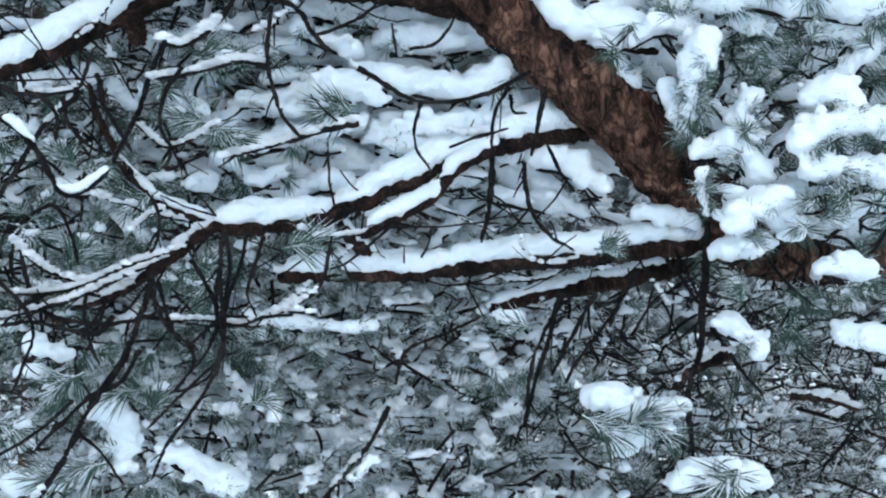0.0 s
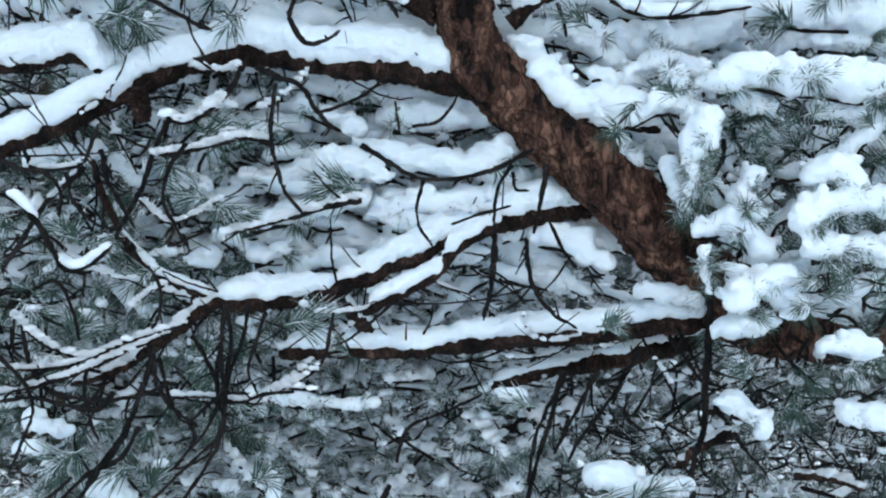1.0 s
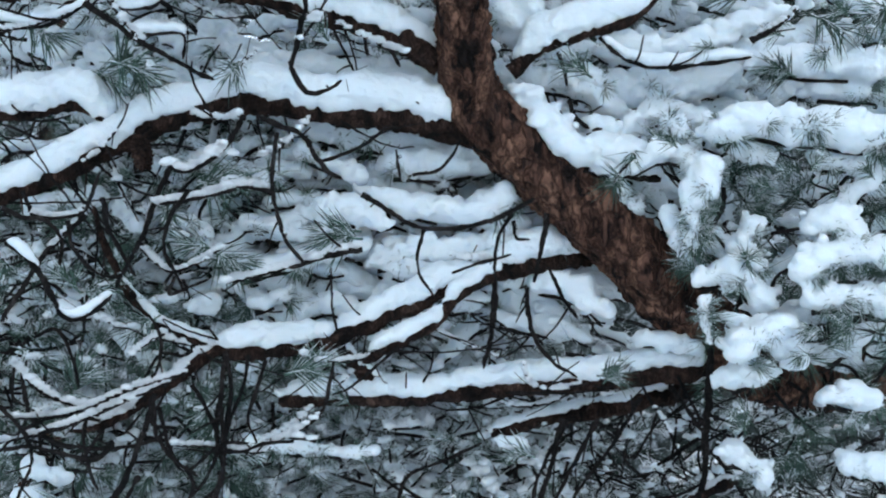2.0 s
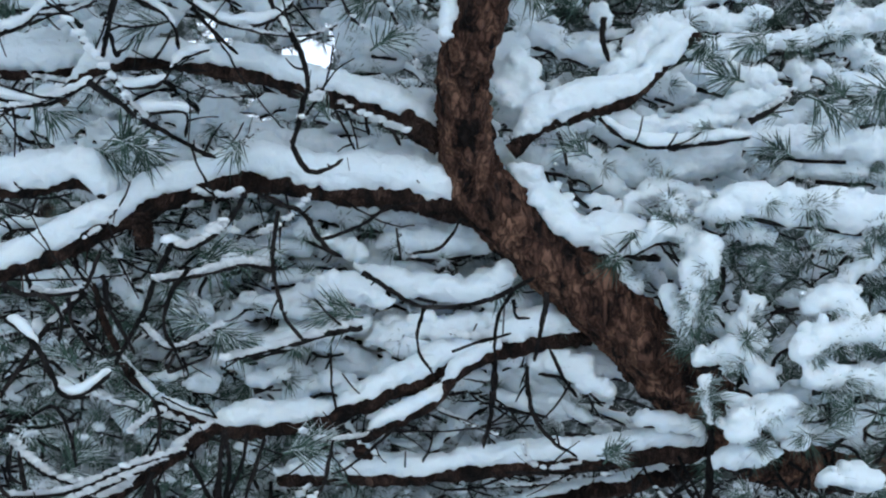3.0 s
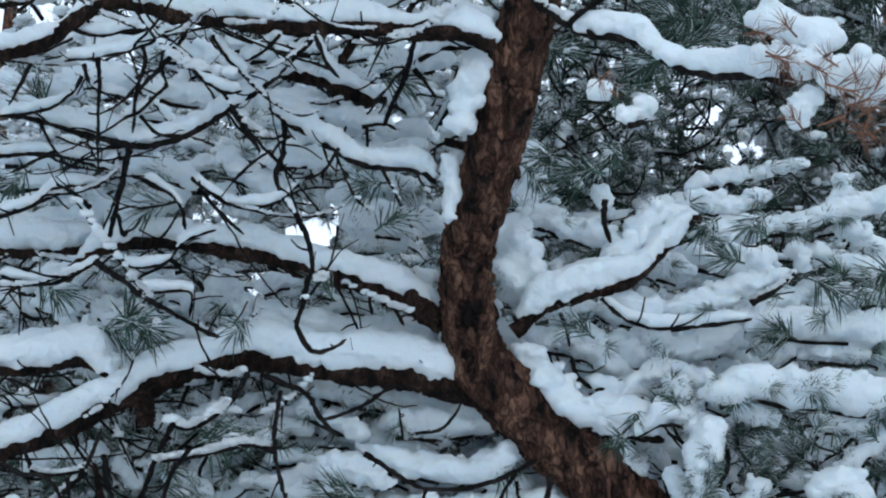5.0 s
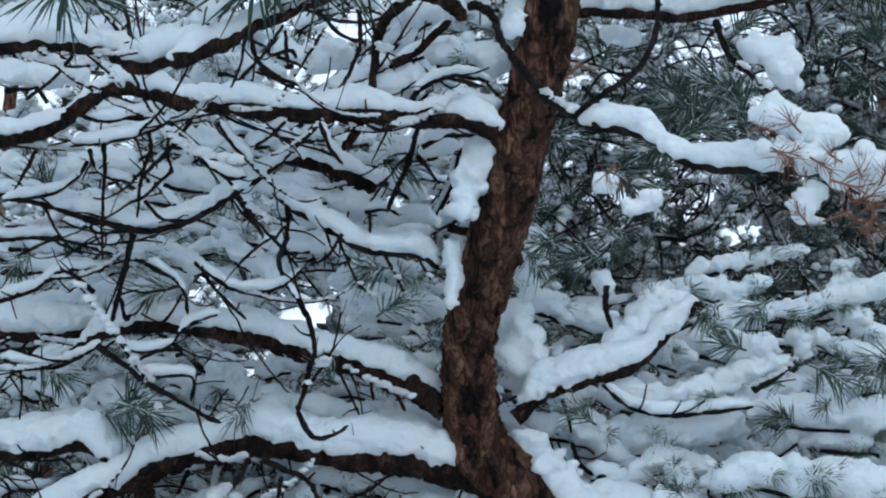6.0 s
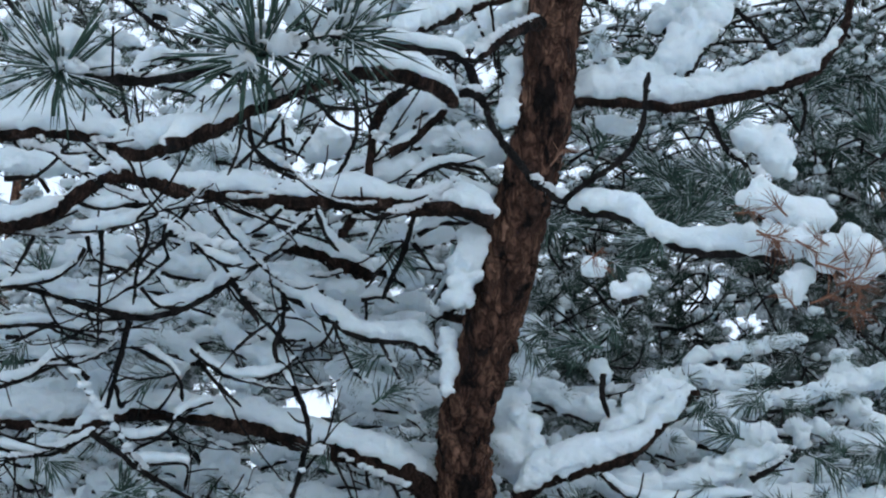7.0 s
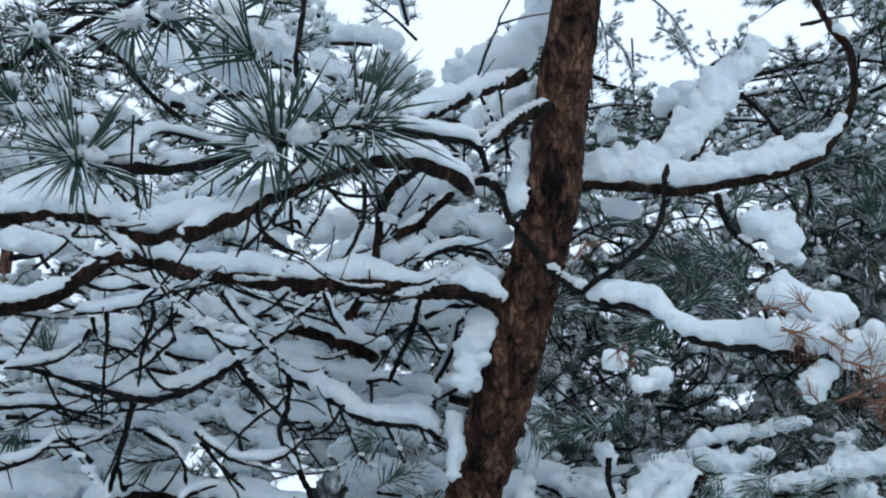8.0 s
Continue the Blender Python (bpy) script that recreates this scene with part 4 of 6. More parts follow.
limb(pine, [(-0.376, 3.100, 2.996), (-0.432, 3.150, 2.967), (-0.478, 3.200, 2.973)], 0.0053, 0.0041, 0.016, name="twig")
limb(pine, [(-0.297, 3.100, 2.997), (-0.273, 3.150, 2.947), (-0.249, 3.200, 2.932)], 0.0066, 0.0054, 0.016, name="twig")
limb(pine, [(-0.861, 3.100, 3.013), (-0.794, 3.100, 2.992), (-0.703, 3.100, 3.007), (-0.650, 3.100, 2.993), (-0.738, 3.100, 2.950), (-0.866, 3.100, 2.927)], 0.0068, 0.0040, 0.019, name="twig")
limb(pine, [(-0.715, 3.150, 3.029), (-0.697, 3.167, 2.964), (-0.716, 3.183, 2.885), (-0.725, 3.200, 2.793)], 0.0068, 0.0054, 0.014, name="twig")
limb(pine, [(-0.804, 3.150, 2.985), (-0.803, 3.175, 2.924), (-0.806, 3.200, 2.862)], 0.0068, 0.0054, 0.014, name="twig")
limb(pine, [(-0.846, 3.200, 2.962), (-0.820, 3.200, 2.905), (-0.738, 3.200, 2.877)], 0.0055, 0.0041, 0.019, name="twig")
limb(pine, [(-0.850, 3.200, 2.933), (-0.872, 3.200, 2.890), (-0.934, 3.200, 2.847), (-1.038, 3.200, 2.832)], 0.0055, 0.0041, 0.019, name="twig")
limb(pine, [(-0.648, 3.200, 2.914), (-0.709, 3.200, 2.849), (-0.747, 3.200, 2.827)], 0.0068, 0.0054, 0.019, name="twig")
limb(pine, [(-0.753, 3.300, 2.786), (-0.767, 3.317, 2.706), (-0.785, 3.333, 2.640), (-0.799, 3.350, 2.575)], 0.0097, 0.0083, 0.014, name="twig")
limb(pine, [(-0.782, 3.350, 2.645), (-0.764, 3.350, 2.590), (-0.751, 3.350, 2.604)], 0.0083, 0.0069, 0.011, name="twig")
limb(pine, [(-0.378, 3.280, 2.663), (-0.328, 3.280, 2.587), (-0.305, 3.280, 2.506), (-0.316, 3.280, 2.459), (-0.329, 3.280, 2.386), (-0.337, 3.280, 2.350)], 0.0080, 0.0065, 0.013, name="twig")
limb(pine, [(-0.336, 3.260, 2.349), (-0.301, 3.260, 2.294), (-0.257, 3.260, 2.298), (-0.220, 3.260, 2.321)], 0.0065, 0.0052, 0.000, name="twig")
limb(pine, [(-0.808, 3.280, 2.508), (-0.718, 3.280, 2.442), (-0.623, 3.280, 2.384), (-0.562, 3.280, 2.348), (-0.513, 3.280, 2.327)], 0.0081, 0.0066, 0.011, name="twig")
limb(pine, [(-0.735, 3.400, 2.455), (-0.649, 3.400, 2.466), (-0.601, 3.400, 2.459), (-0.604, 3.400, 2.405)], 0.0055, 0.0055, 0.014, name="twig")
limb(pine, [(-1.041, 3.350, 2.488), (-0.959, 3.350, 2.467), (-0.881, 3.350, 2.485), (-0.812, 3.350, 2.534)], 0.0070, 0.0055, 0.019, name="twig")
limb(pine, [(-0.790, 3.400, 2.576), (-0.748, 3.400, 2.526), (-0.668, 3.400, 2.535), (-0.630, 3.400, 2.584), (-0.551, 3.400, 2.620)], 0.0056, 0.0042, 0.019, name="twig")
limb(pine, [(-1.084, 3.350, 2.629), (-0.992, 3.350, 2.658), (-0.930, 3.350, 2.708), (-0.822, 3.350, 2.713)], 0.0071, 0.0056, 0.020, name="twig")
limb(pine, [(-1.102, 3.350, 2.785), (-0.980, 3.350, 2.794), (-0.896, 3.350, 2.780), (-0.805, 3.350, 2.752)], 0.0072, 0.0042, 0.023, name="twig")
limb(pine, [(-0.728, 3.350, 2.731), (-0.672, 3.350, 2.703), (-0.628, 3.350, 2.661), (-0.617, 3.350, 2.605)], 0.0070, 0.0055, 0.014, name="twig")
limb(pine, [(-0.513, 3.300, 2.889), (-0.469, 3.300, 2.831), (-0.439, 3.300, 2.781)], 0.0083, 0.0054, 0.011, name="twig")
limb(pine, [(-0.606, 3.350, 2.732), (-0.549, 3.350, 2.690), (-0.493, 3.350, 2.662), (-0.399, 3.350, 2.675), (-0.346, 3.350, 2.721)], 0.0069, 0.0055, 0.019, name="twig")
limb(pine, [(-0.599, 3.400, 2.720), (-0.540, 3.400, 2.663), (-0.482, 3.400, 2.607)], 0.0070, 0.0055, 0.011, name="twig")
limb(pine, [(-0.388, 3.350, 2.895), (-0.391, 3.350, 2.807), (-0.402, 3.350, 2.734), (-0.385, 3.350, 2.678)], 0.0084, 0.0055, 0.011, name="twig")
limb(pine, [(-0.072, 3.300, 3.072), (-0.092, 3.300, 2.982), (-0.131, 3.300, 2.893), (-0.146, 3.300, 2.849)], 0.0084, 0.0068, 0.011, name="twig")
limb(pine, [(-0.071, 3.300, 2.997), (-0.022, 3.300, 2.923)], 0.0069, 0.0055, 0.006, name="twig")
limb(pine, [(-0.064, 3.250, 2.998), (0.004, 3.250, 3.029), (0.114, 3.250, 3.022)], 0.0082, 0.0068, 0.025, name="twig")
limb(pine, [(-0.091, 3.200, 3.087), (-0.065, 3.200, 3.132), (0.017, 3.200, 3.163), (0.099, 3.200, 3.149)], 0.0082, 0.0068, 0.014, name="twig")
limb(pine, [(-0.134, 3.200, 3.192), (-0.066, 3.200, 3.238), (0.002, 3.200, 3.316)], 0.0110, 0.0084, 0.017, name="twig")
limb(pine, [(-0.207, 3.450, 2.904), (-0.150, 3.450, 2.912), (-0.121, 3.450, 2.897)], 0.0057, 0.0043, 0.014, name="twig")
limb(pine, [(-0.195, 3.450, 2.904), (-0.191, 3.450, 2.844)], 0.0057, 0.0042, 0.000, name="twig")
limb(pine, [(-0.000, 3.400, 2.846), (0.049, 3.400, 2.840), (0.069, 3.400, 2.843)], 0.0112, 0.0084, 0.008, name="twig")
limb(pine, [(0.290, 3.550, 2.454), (0.303, 3.550, 2.412), (0.310, 3.550, 2.367)], 0.0071, 0.0056, 0.000, name="twig")
limb(pine, [(0.416, 3.600, 2.763), (0.412, 3.600, 2.703), (0.424, 3.600, 2.646)], 0.0103, 0.0073, 0.012, name="twig")
limb(pine, [(0.919, 3.350, 3.454), (0.930, 3.350, 3.405), (0.910, 3.350, 3.340)], 0.0061, 0.0060, 0.000, name="twig")
limb(pine, [(-0.186, 3.550, 2.493), (-0.178, 3.550, 2.443)], 0.0057, 0.0056, 0.000, name="twig")
limb(pine, [(-0.130, 3.550, 2.479), (-0.098, 3.550, 2.420)], 0.0071, 0.0070, 0.000, name="twig")
limb(pine, [(0.674, 3.700, 1.937), (0.681, 3.700, 1.809), (0.668, 3.700, 1.668), (0.658, 3.700, 1.527), (0.651, 3.700, 1.416), (0.618, 3.700, 1.305), (0.629, 3.700, 1.139)], 0.0101, 0.0101, 0.020, name="twig")
limb(pine, [(0.709, 3.650, 2.131), (0.701, 3.650, 2.074), (0.671, 3.650, 2.017), (0.675, 3.650, 1.933)], 0.0086, 0.0071, 0.006, name="twig")
limb(pine, [(0.325, 3.650, 2.355), (0.341, 3.650, 2.304), (0.397, 3.650, 2.280), (0.451, 3.650, 2.304)], 0.0072, 0.0057, 0.009, name="twig")
limb(pine, [(0.548, 3.650, 2.053), (0.561, 3.650, 2.004), (0.603, 3.650, 1.989)], 0.0057, 0.0043, 0.006, name="twig")
limb(pine, [(0.668, 3.600, 2.011), (0.719, 3.600, 1.948)], 0.0056, 0.0042, 0.000, name="twig")
limb(pine, [(1.116, 3.900, 1.833), (1.116, 3.900, 1.759), (1.111, 3.900, 1.699)], 0.0109, 0.0078, 0.016, name="twig")
limb(pine, [(0.759, 3.900, 1.393), (0.669, 3.900, 1.350), (0.609, 3.900, 1.298)], 0.0137, 0.0091, 0.018, name="twig")
limb(spray, [(-0.443, 2.100, 2.659), (-0.370, 2.136, 2.713), (-0.294, 2.171, 2.783), (-0.223, 2.207, 2.835), (-0.149, 2.243, 2.879), (-0.081, 2.279, 2.898), (-0.011, 2.314, 2.886), (0.025, 2.350, 2.874)], 0.0147, 0.0134, 0.039)
limb(spray, [(0.009, 2.350, 2.894), (0.060, 2.340, 2.889), (0.090, 2.330, 2.816), (0.129, 2.320, 2.754), (0.167, 2.310, 2.695), (0.217, 2.300, 2.659)], 0.0093, 0.0088, 0.016)
limb(spray, [(0.201, 2.200, 2.615), (0.251, 2.180, 2.649), (0.296, 2.160, 2.675), (0.328, 2.140, 2.723), (0.341, 2.120, 2.815)], 0.0075, 0.0057, 0.008)
limb(spray, [(0.215, 2.250, 2.629), (0.239, 2.217, 2.602), (0.305, 2.183, 2.582), (0.353, 2.150, 2.529), (0.408, 2.117, 2.490), (0.463, 2.083, 2.477), (0.523, 2.050, 2.451)], 0.0086, 0.0070, 0.042)
limb(spray, [(0.230, 2.250, 2.660), (0.237, 2.200, 2.595)], 0.0087, 0.0075, 0.011)
limb(spray, [(-0.636, 2.100, 2.796), (-0.512, 2.090, 2.772), (-0.420, 2.080, 2.779), (-0.320, 2.070, 2.805), (-0.238, 2.060, 2.824), (-0.165, 2.050, 2.835)], 0.0095, 0.0074, 0.013)
limb(spray, [(-0.796, 2.100, 2.944), (-0.724, 2.087, 2.993), (-0.641, 2.075, 3.043), (-0.557, 2.062, 3.082), (-0.473, 2.050, 3.121)], 0.0080, 0.0059, 0.010)
limb(spray, [(-0.274, 2.100, 3.114), (-0.280, 2.100, 3.045), (-0.281, 2.100, 2.977), (-0.260, 2.100, 2.927)], 0.0070, 0.0057, 0.008)
limb(spray, [(-0.478, 2.150, 2.903), (-0.537, 2.133, 2.947), (-0.599, 2.117, 3.014), (-0.646, 2.100, 3.037)], 0.0068, 0.0050, 0.008)
limb(pine, [(-0.572, 3.300, 2.073), (-0.610, 3.300, 2.016), (-0.622, 3.300, 1.946), (-0.596, 3.300, 1.894), (-0.570, 3.300, 1.843)], 0.0065, 0.0039, 0.000, name="twig")
limb(pine, [(-0.839, 3.300, 2.011), (-0.825, 3.300, 1.947), (-0.774, 3.300, 1.895), (-0.716, 3.300, 1.876)], 0.0053, 0.0039, 0.000, name="twig")
limb(pine, [(-0.992, 3.300, 2.037), (-0.941, 3.300, 2.018), (-0.890, 3.300, 2.011), (-0.851, 3.300, 1.966), (-0.856, 3.300, 1.909)], 0.0067, 0.0052, 0.000, name="twig")
limb(pine, [(-0.910, 3.300, 1.744), (-0.860, 3.300, 1.763), (-0.821, 3.300, 1.693), (-0.807, 3.300, 1.630)], 0.0052, 0.0039, 0.000, name="twig")
limb(pine, [(-0.960, 3.300, 1.694), (-0.908, 3.300, 1.643), (-0.845, 3.300, 1.605), (-0.769, 3.300, 1.592), (-0.681, 3.300, 1.607)], 0.0066, 0.0039, 0.016, name="twig")
limb(pine, [(-0.652, 3.300, 1.799), (-0.626, 3.300, 1.742), (-0.632, 3.300, 1.679), (-0.663, 3.300, 1.629)], 0.0052, 0.0039, 0.000, name="twig")
limb(pine, [(-0.788, 3.300, 1.567), (-0.793, 3.300, 1.517), (-0.779, 3.300, 1.455), (-0.760, 3.300, 1.405)], 0.0065, 0.0039, 0.000, name="twig")
limb(pine, [(-0.934, 3.300, 1.669), (-0.920, 3.300, 1.593), (-0.868, 3.300, 1.518), (-0.768, 3.300, 1.499), (-0.667, 3.300, 1.510), (-0.605, 3.300, 1.541)], 0.0066, 0.0051, 0.000, name="twig")
limb(pine, [(-0.556, 3.300, 1.641), (-0.517, 3.300, 1.578), (-0.498, 3.300, 1.516), (-0.516, 3.300, 1.441), (-0.566, 3.300, 1.379)], 0.0064, 0.0039, 0.000, name="twig")
limb(pine, [(-0.392, 3.300, 1.691), (-0.411, 3.300, 1.628), (-0.429, 3.300, 1.565), (-0.410, 3.300, 1.509)], 0.0051, 0.0038, 0.000, name="twig")
limb(pine, [(-0.481, 3.300, 1.704), (-0.467, 3.300, 1.628), (-0.479, 3.300, 1.541), (-0.485, 3.300, 1.453), (-0.516, 3.300, 1.379), (-0.590, 3.300, 1.343)], 0.0064, 0.0039, 0.000, name="twig")
limb(pine, [(-0.328, 3.300, 1.515), (-0.391, 3.300, 1.509), (-0.454, 3.300, 1.491), (-0.567, 3.300, 1.497)], 0.0051, 0.0038, 0.000, name="twig")
limb(pine, [(-0.967, 3.250, 1.593), (-0.917, 3.250, 1.543), (-0.892, 3.250, 1.481), (-0.918, 3.250, 1.406), (-0.942, 3.250, 1.345)], 0.0065, 0.0039, 0.000, name="twig")
limb(pine, [(-0.718, 3.250, 1.516), (-0.756, 3.250, 1.479), (-0.830, 3.250, 1.492), (-0.892, 3.250, 1.505), (-0.967, 3.250, 1.500)], 0.0064, 0.0052, 0.000, name="twig")
limb(pine, [(-0.557, 3.250, 1.464), (-0.539, 3.250, 1.414), (-0.570, 3.250, 1.365), (-0.595, 3.250, 1.341)], 0.0051, 0.0038, 0.000, name="twig")
limb(pine, [(-0.657, 3.250, 1.441), (-0.707, 3.250, 1.367), (-0.763, 3.250, 1.343), (-0.843, 3.250, 1.270), (-0.893, 3.250, 1.221)], 0.0064, 0.0052, 0.010, name="twig")
limb(pine, [(-0.129, 3.700, 1.277), (-0.186, 3.700, 1.179), (-0.258, 3.700, 1.096), (-0.315, 3.700, 1.026)], 0.0071, 0.0057, 0.014, name="twig")
limb(pine, [(-0.114, 3.700, 1.333), (-0.085, 3.700, 1.418), (0.015, 3.700, 1.459), (0.100, 3.700, 1.500)], 0.0057, 0.0043, 0.011, name="twig")
limb(pine, [(0.313, 3.700, 1.554), (0.240, 3.700, 1.414), (0.210, 3.700, 1.273)], 0.0071, 0.0043, 0.009, name="twig")
limb(pine, [(0.498, 3.700, 1.609), (0.426, 3.700, 1.496), (0.339, 3.700, 1.384), (0.310, 3.700, 1.328)], 0.0071, 0.0043, 0.009, name="twig")
limb(pine, [(0.591, 3.700, 1.664), (0.625, 3.700, 1.593), (0.653, 3.700, 1.536)], 0.0057, 0.0043, 0.000, name="twig")
limb(pine, [(0.991, 4.200, 1.259), (1.087, 4.200, 1.250), (1.183, 4.200, 1.217)], 0.0116, 0.0067, 0.023, name="twig")
limb(pine, [(0.770, 4.200, 1.454), (0.848, 4.200, 1.341), (0.911, 4.200, 1.260)], 0.0082, 0.0049, 0.013, name="twig")
limb(pine, [(-0.116, 3.000, 3.240), (-0.052, 3.000, 3.299), (0.014, 3.000, 3.307)], 0.0066, 0.0053, 0.000, name="twig")
limb(pine, [(-0.139, 3.000, 3.373), (-0.026, 3.000, 3.352), (0.053, 3.000, 3.327), (0.079, 3.000, 3.264)], 0.0081, 0.0066, 0.011, name="twig")
limb(pine, [(-0.036, 3.000, 3.053), (0.002, 3.000, 3.061), (0.079, 3.000, 3.041)], 0.0051, 0.0038, 0.000, name="twig")
limb(pine, [(-0.617, 3.000, 2.950), (-0.624, 3.000, 2.881), (-0.608, 3.000, 2.827)], 0.0052, 0.0038, 0.000, name="twig")
limb(pine, [(-0.464, 3.000, 3.163), (-0.473, 3.000, 3.091), (-0.489, 3.000, 3.035)], 0.0053, 0.0039, 0.000, name="twig")
limb(pine, [(-0.943, 3.100, 2.920), (-0.963, 3.100, 2.864), (-0.984, 3.100, 2.822)], 0.0054, 0.0040, 0.000, name="twig")
limb(pine, [(-0.193, 3.100, 2.998), (-0.153, 3.100, 2.977), (-0.088, 3.100, 3.013), (-0.036, 3.100, 3.035)], 0.0066, 0.0039, 0.000, name="twig")
limb(pine, [(-0.884, 3.150, 2.732), (-0.933, 3.150, 2.704), (-0.981, 3.150, 2.676)], 0.0053, 0.0040, 0.000, name="twig")
limb(pine, [(-0.400, 3.200, 2.754), (-0.451, 3.200, 2.712), (-0.487, 3.200, 2.671)], 0.0053, 0.0039, 0.000, name="twig")
limb(pine, [(-0.708, 3.200, 2.835), (-0.665, 3.200, 2.793), (-0.599, 3.200, 2.780)], 0.0054, 0.0040, 0.000, name="twig")
limb(pine, [(-0.807, 3.200, 2.613), (-0.849, 3.200, 2.647), (-0.890, 3.200, 2.667)], 0.0067, 0.0040, 0.000, name="twig")
limb(pine, [(-0.243, 3.200, 2.756), (-0.280, 3.200, 2.700), (-0.319, 3.200, 2.679)], 0.0053, 0.0039, 0.000, name="twig")

tufts(pine, 3.50, [(0.41, 1.66, 0.067), (-0.30, 1.70, 0.087), (-0.49, 1.93, 0.082), (-0.72, 2.39, 0.098), (-0.51, 2.13, 0.103), (-0.26, 2.01, 0.095), (-0.84, 1.67, 0.097), (-0.24, 1.62, 0.054), (0.32, 2.40, 0.083)])
tufts(pine, 3.68, [(0.67, 2.12, 0.072), (0.57, 2.24, 0.065), (0.78, 2.22, 0.066), (0.81, 2.13, 0.073), (0.87, 2.19, 0.066), (0.77, 2.09, 0.065), (0.72, 1.92, 0.065), (0.76, 1.88, 0.065), (0.91, 1.78, 0.065), (0.98, 1.75, 0.066), (0.88, 1.71, 0.065), (0.81, 1.68, 0.065), (0.74, 1.57, 0.072), (0.76, 1.43, 0.072), (1.01, 1.55, 0.073), (0.95, 2.22, 0.066)])
tufts(pine, 3.50, [(0.17, 1.48, 0.074), (0.40, 1.22, 0.108), (0.49, 1.27, 0.095), (0.53, 1.22, 0.095), (0.65, 1.10, 0.130), (0.69, 1.11, 0.110), (-0.92, 1.34, 0.111), (-1.00, 1.25, 0.105), (-0.67, 1.32, 0.096), (-0.87, 1.15, 0.104), (-0.56, 1.62, 0.088), (-0.55, 1.55, 0.095), (-0.95, 1.13, 0.098), (-0.78, 1.33, 0.083), (-0.41, 1.31, 0.081), (-0.45, 1.48, 0.074)])
tufts(pine, 3.45, [(-0.73, 2.69, 0.092), (-0.20, 2.75, 0.091), (-0.12, 2.67, 0.084), (-0.10, 3.03, 0.101), (-1.04, 3.00, 0.104), (-1.07, 2.75, 0.088), (-0.73, 2.41, 0.105), (-0.92, 2.82, 0.087), (-0.30, 2.50, 0.069), (-0.68, 3.37, 0.091), (-0.94, 2.48, 0.099), (-0.50, 2.38, 0.083), (-0.78, 2.37, 0.084)])
tufts(pine, 3.60, [(0.33, 2.84, 0.118), (0.43, 2.89, 0.104), (0.53, 3.14, 0.129), (0.45, 3.46, 0.126), (0.68, 3.34, 0.141), (0.60, 3.26, 0.139), (0.77, 3.33, 0.125), (0.70, 3.21, 0.139), (0.56, 3.34, 0.124), (0.83, 3.52, 0.112), (0.66, 2.69, 0.088), (0.71, 2.62, 0.088), (0.78, 2.69, 0.089), (0.99, 2.52, 0.104), (1.08, 2.55, 0.120), (0.84, 2.43, 0.088), (0.24, 2.87, 0.088), (0.24, 2.81, 0.088), (0.32, 3.17, 0.106), (0.50, 3.05, 0.121)])
tufts(pine, 4.60, [(1.32, 4.04, 0.186), (1.41, 3.93, 0.196), (1.49, 4.00, 0.187), (1.39, 4.20, 0.189), (1.53, 4.16, 0.190), (1.26, 3.82, 0.192), (1.46, 3.80, 0.184), (1.34, 4.27, 0.190), (0.59, 4.26, 0.185), (0.51, 4.24, 0.143), (1.38, 3.14, 0.175), (1.44, 3.03, 0.174)])
dry_tufts(spray, 1.92, [(0.45, 2.47, 0.050), (0.49, 2.45, 0.050), (0.53, 2.40, 0.058), (0.58, 2.42, 0.059), (0.61, 2.37, 0.058), (0.48, 2.49, 0.059), (0.48, 2.42, 0.058), (0.54, 2.44, 0.050), (0.59, 2.37, 0.066), (0.57, 2.38, 0.066), (0.60, 2.33, 0.058), (0.55, 2.34, 0.058), (0.18, 2.58, 0.050), (0.22, 2.41, 0.048), (0.62, 2.42, 0.050), (0.58, 2.32, 0.058), (0.49, 2.36, 0.049)])
tufts(pine, 3.38, [(-0.50, 2.10, 0.112), (-0.69, 2.37, 0.108), (-0.47, 1.92, 0.098), (-0.25, 1.98, 0.104), (-0.82, 1.67, 0.107), (-0.29, 1.68, 0.097), (-0.39, 2.12, 0.079), (-0.88, 1.90, 0.094), (-0.59, 1.97, 0.092), (-0.70, 1.77, 0.093), (-0.93, 1.70, 0.094), (-0.54, 1.58, 0.092), (-0.78, 1.86, 0.080)])
tufts(pine, 3.40, [(0.74, 2.10, 0.051), (0.62, 2.09, 0.053), (0.84, 1.76, 0.051), (0.91, 1.73, 0.051), (0.75, 1.68, 0.048), (0.82, 1.70, 0.048), (0.68, 1.56, 0.053), (0.93, 1.55, 0.049), (0.53, 2.21, 0.048), (0.68, 1.86, 0.053), (0.80, 2.13, 0.043), (0.40, 1.67, 0.063), (0.88, 2.16, 0.046), (1.00, 2.14, 0.047)])
tufts(pine, 3.50, [(0.67, 2.63, 0.052), (0.77, 2.65, 0.052), (0.87, 2.65, 0.052), (0.96, 2.55, 0.055), (0.80, 2.49, 0.051), (0.64, 2.45, 0.051), (0.92, 2.43, 0.054), (1.03, 2.49, 0.052)])
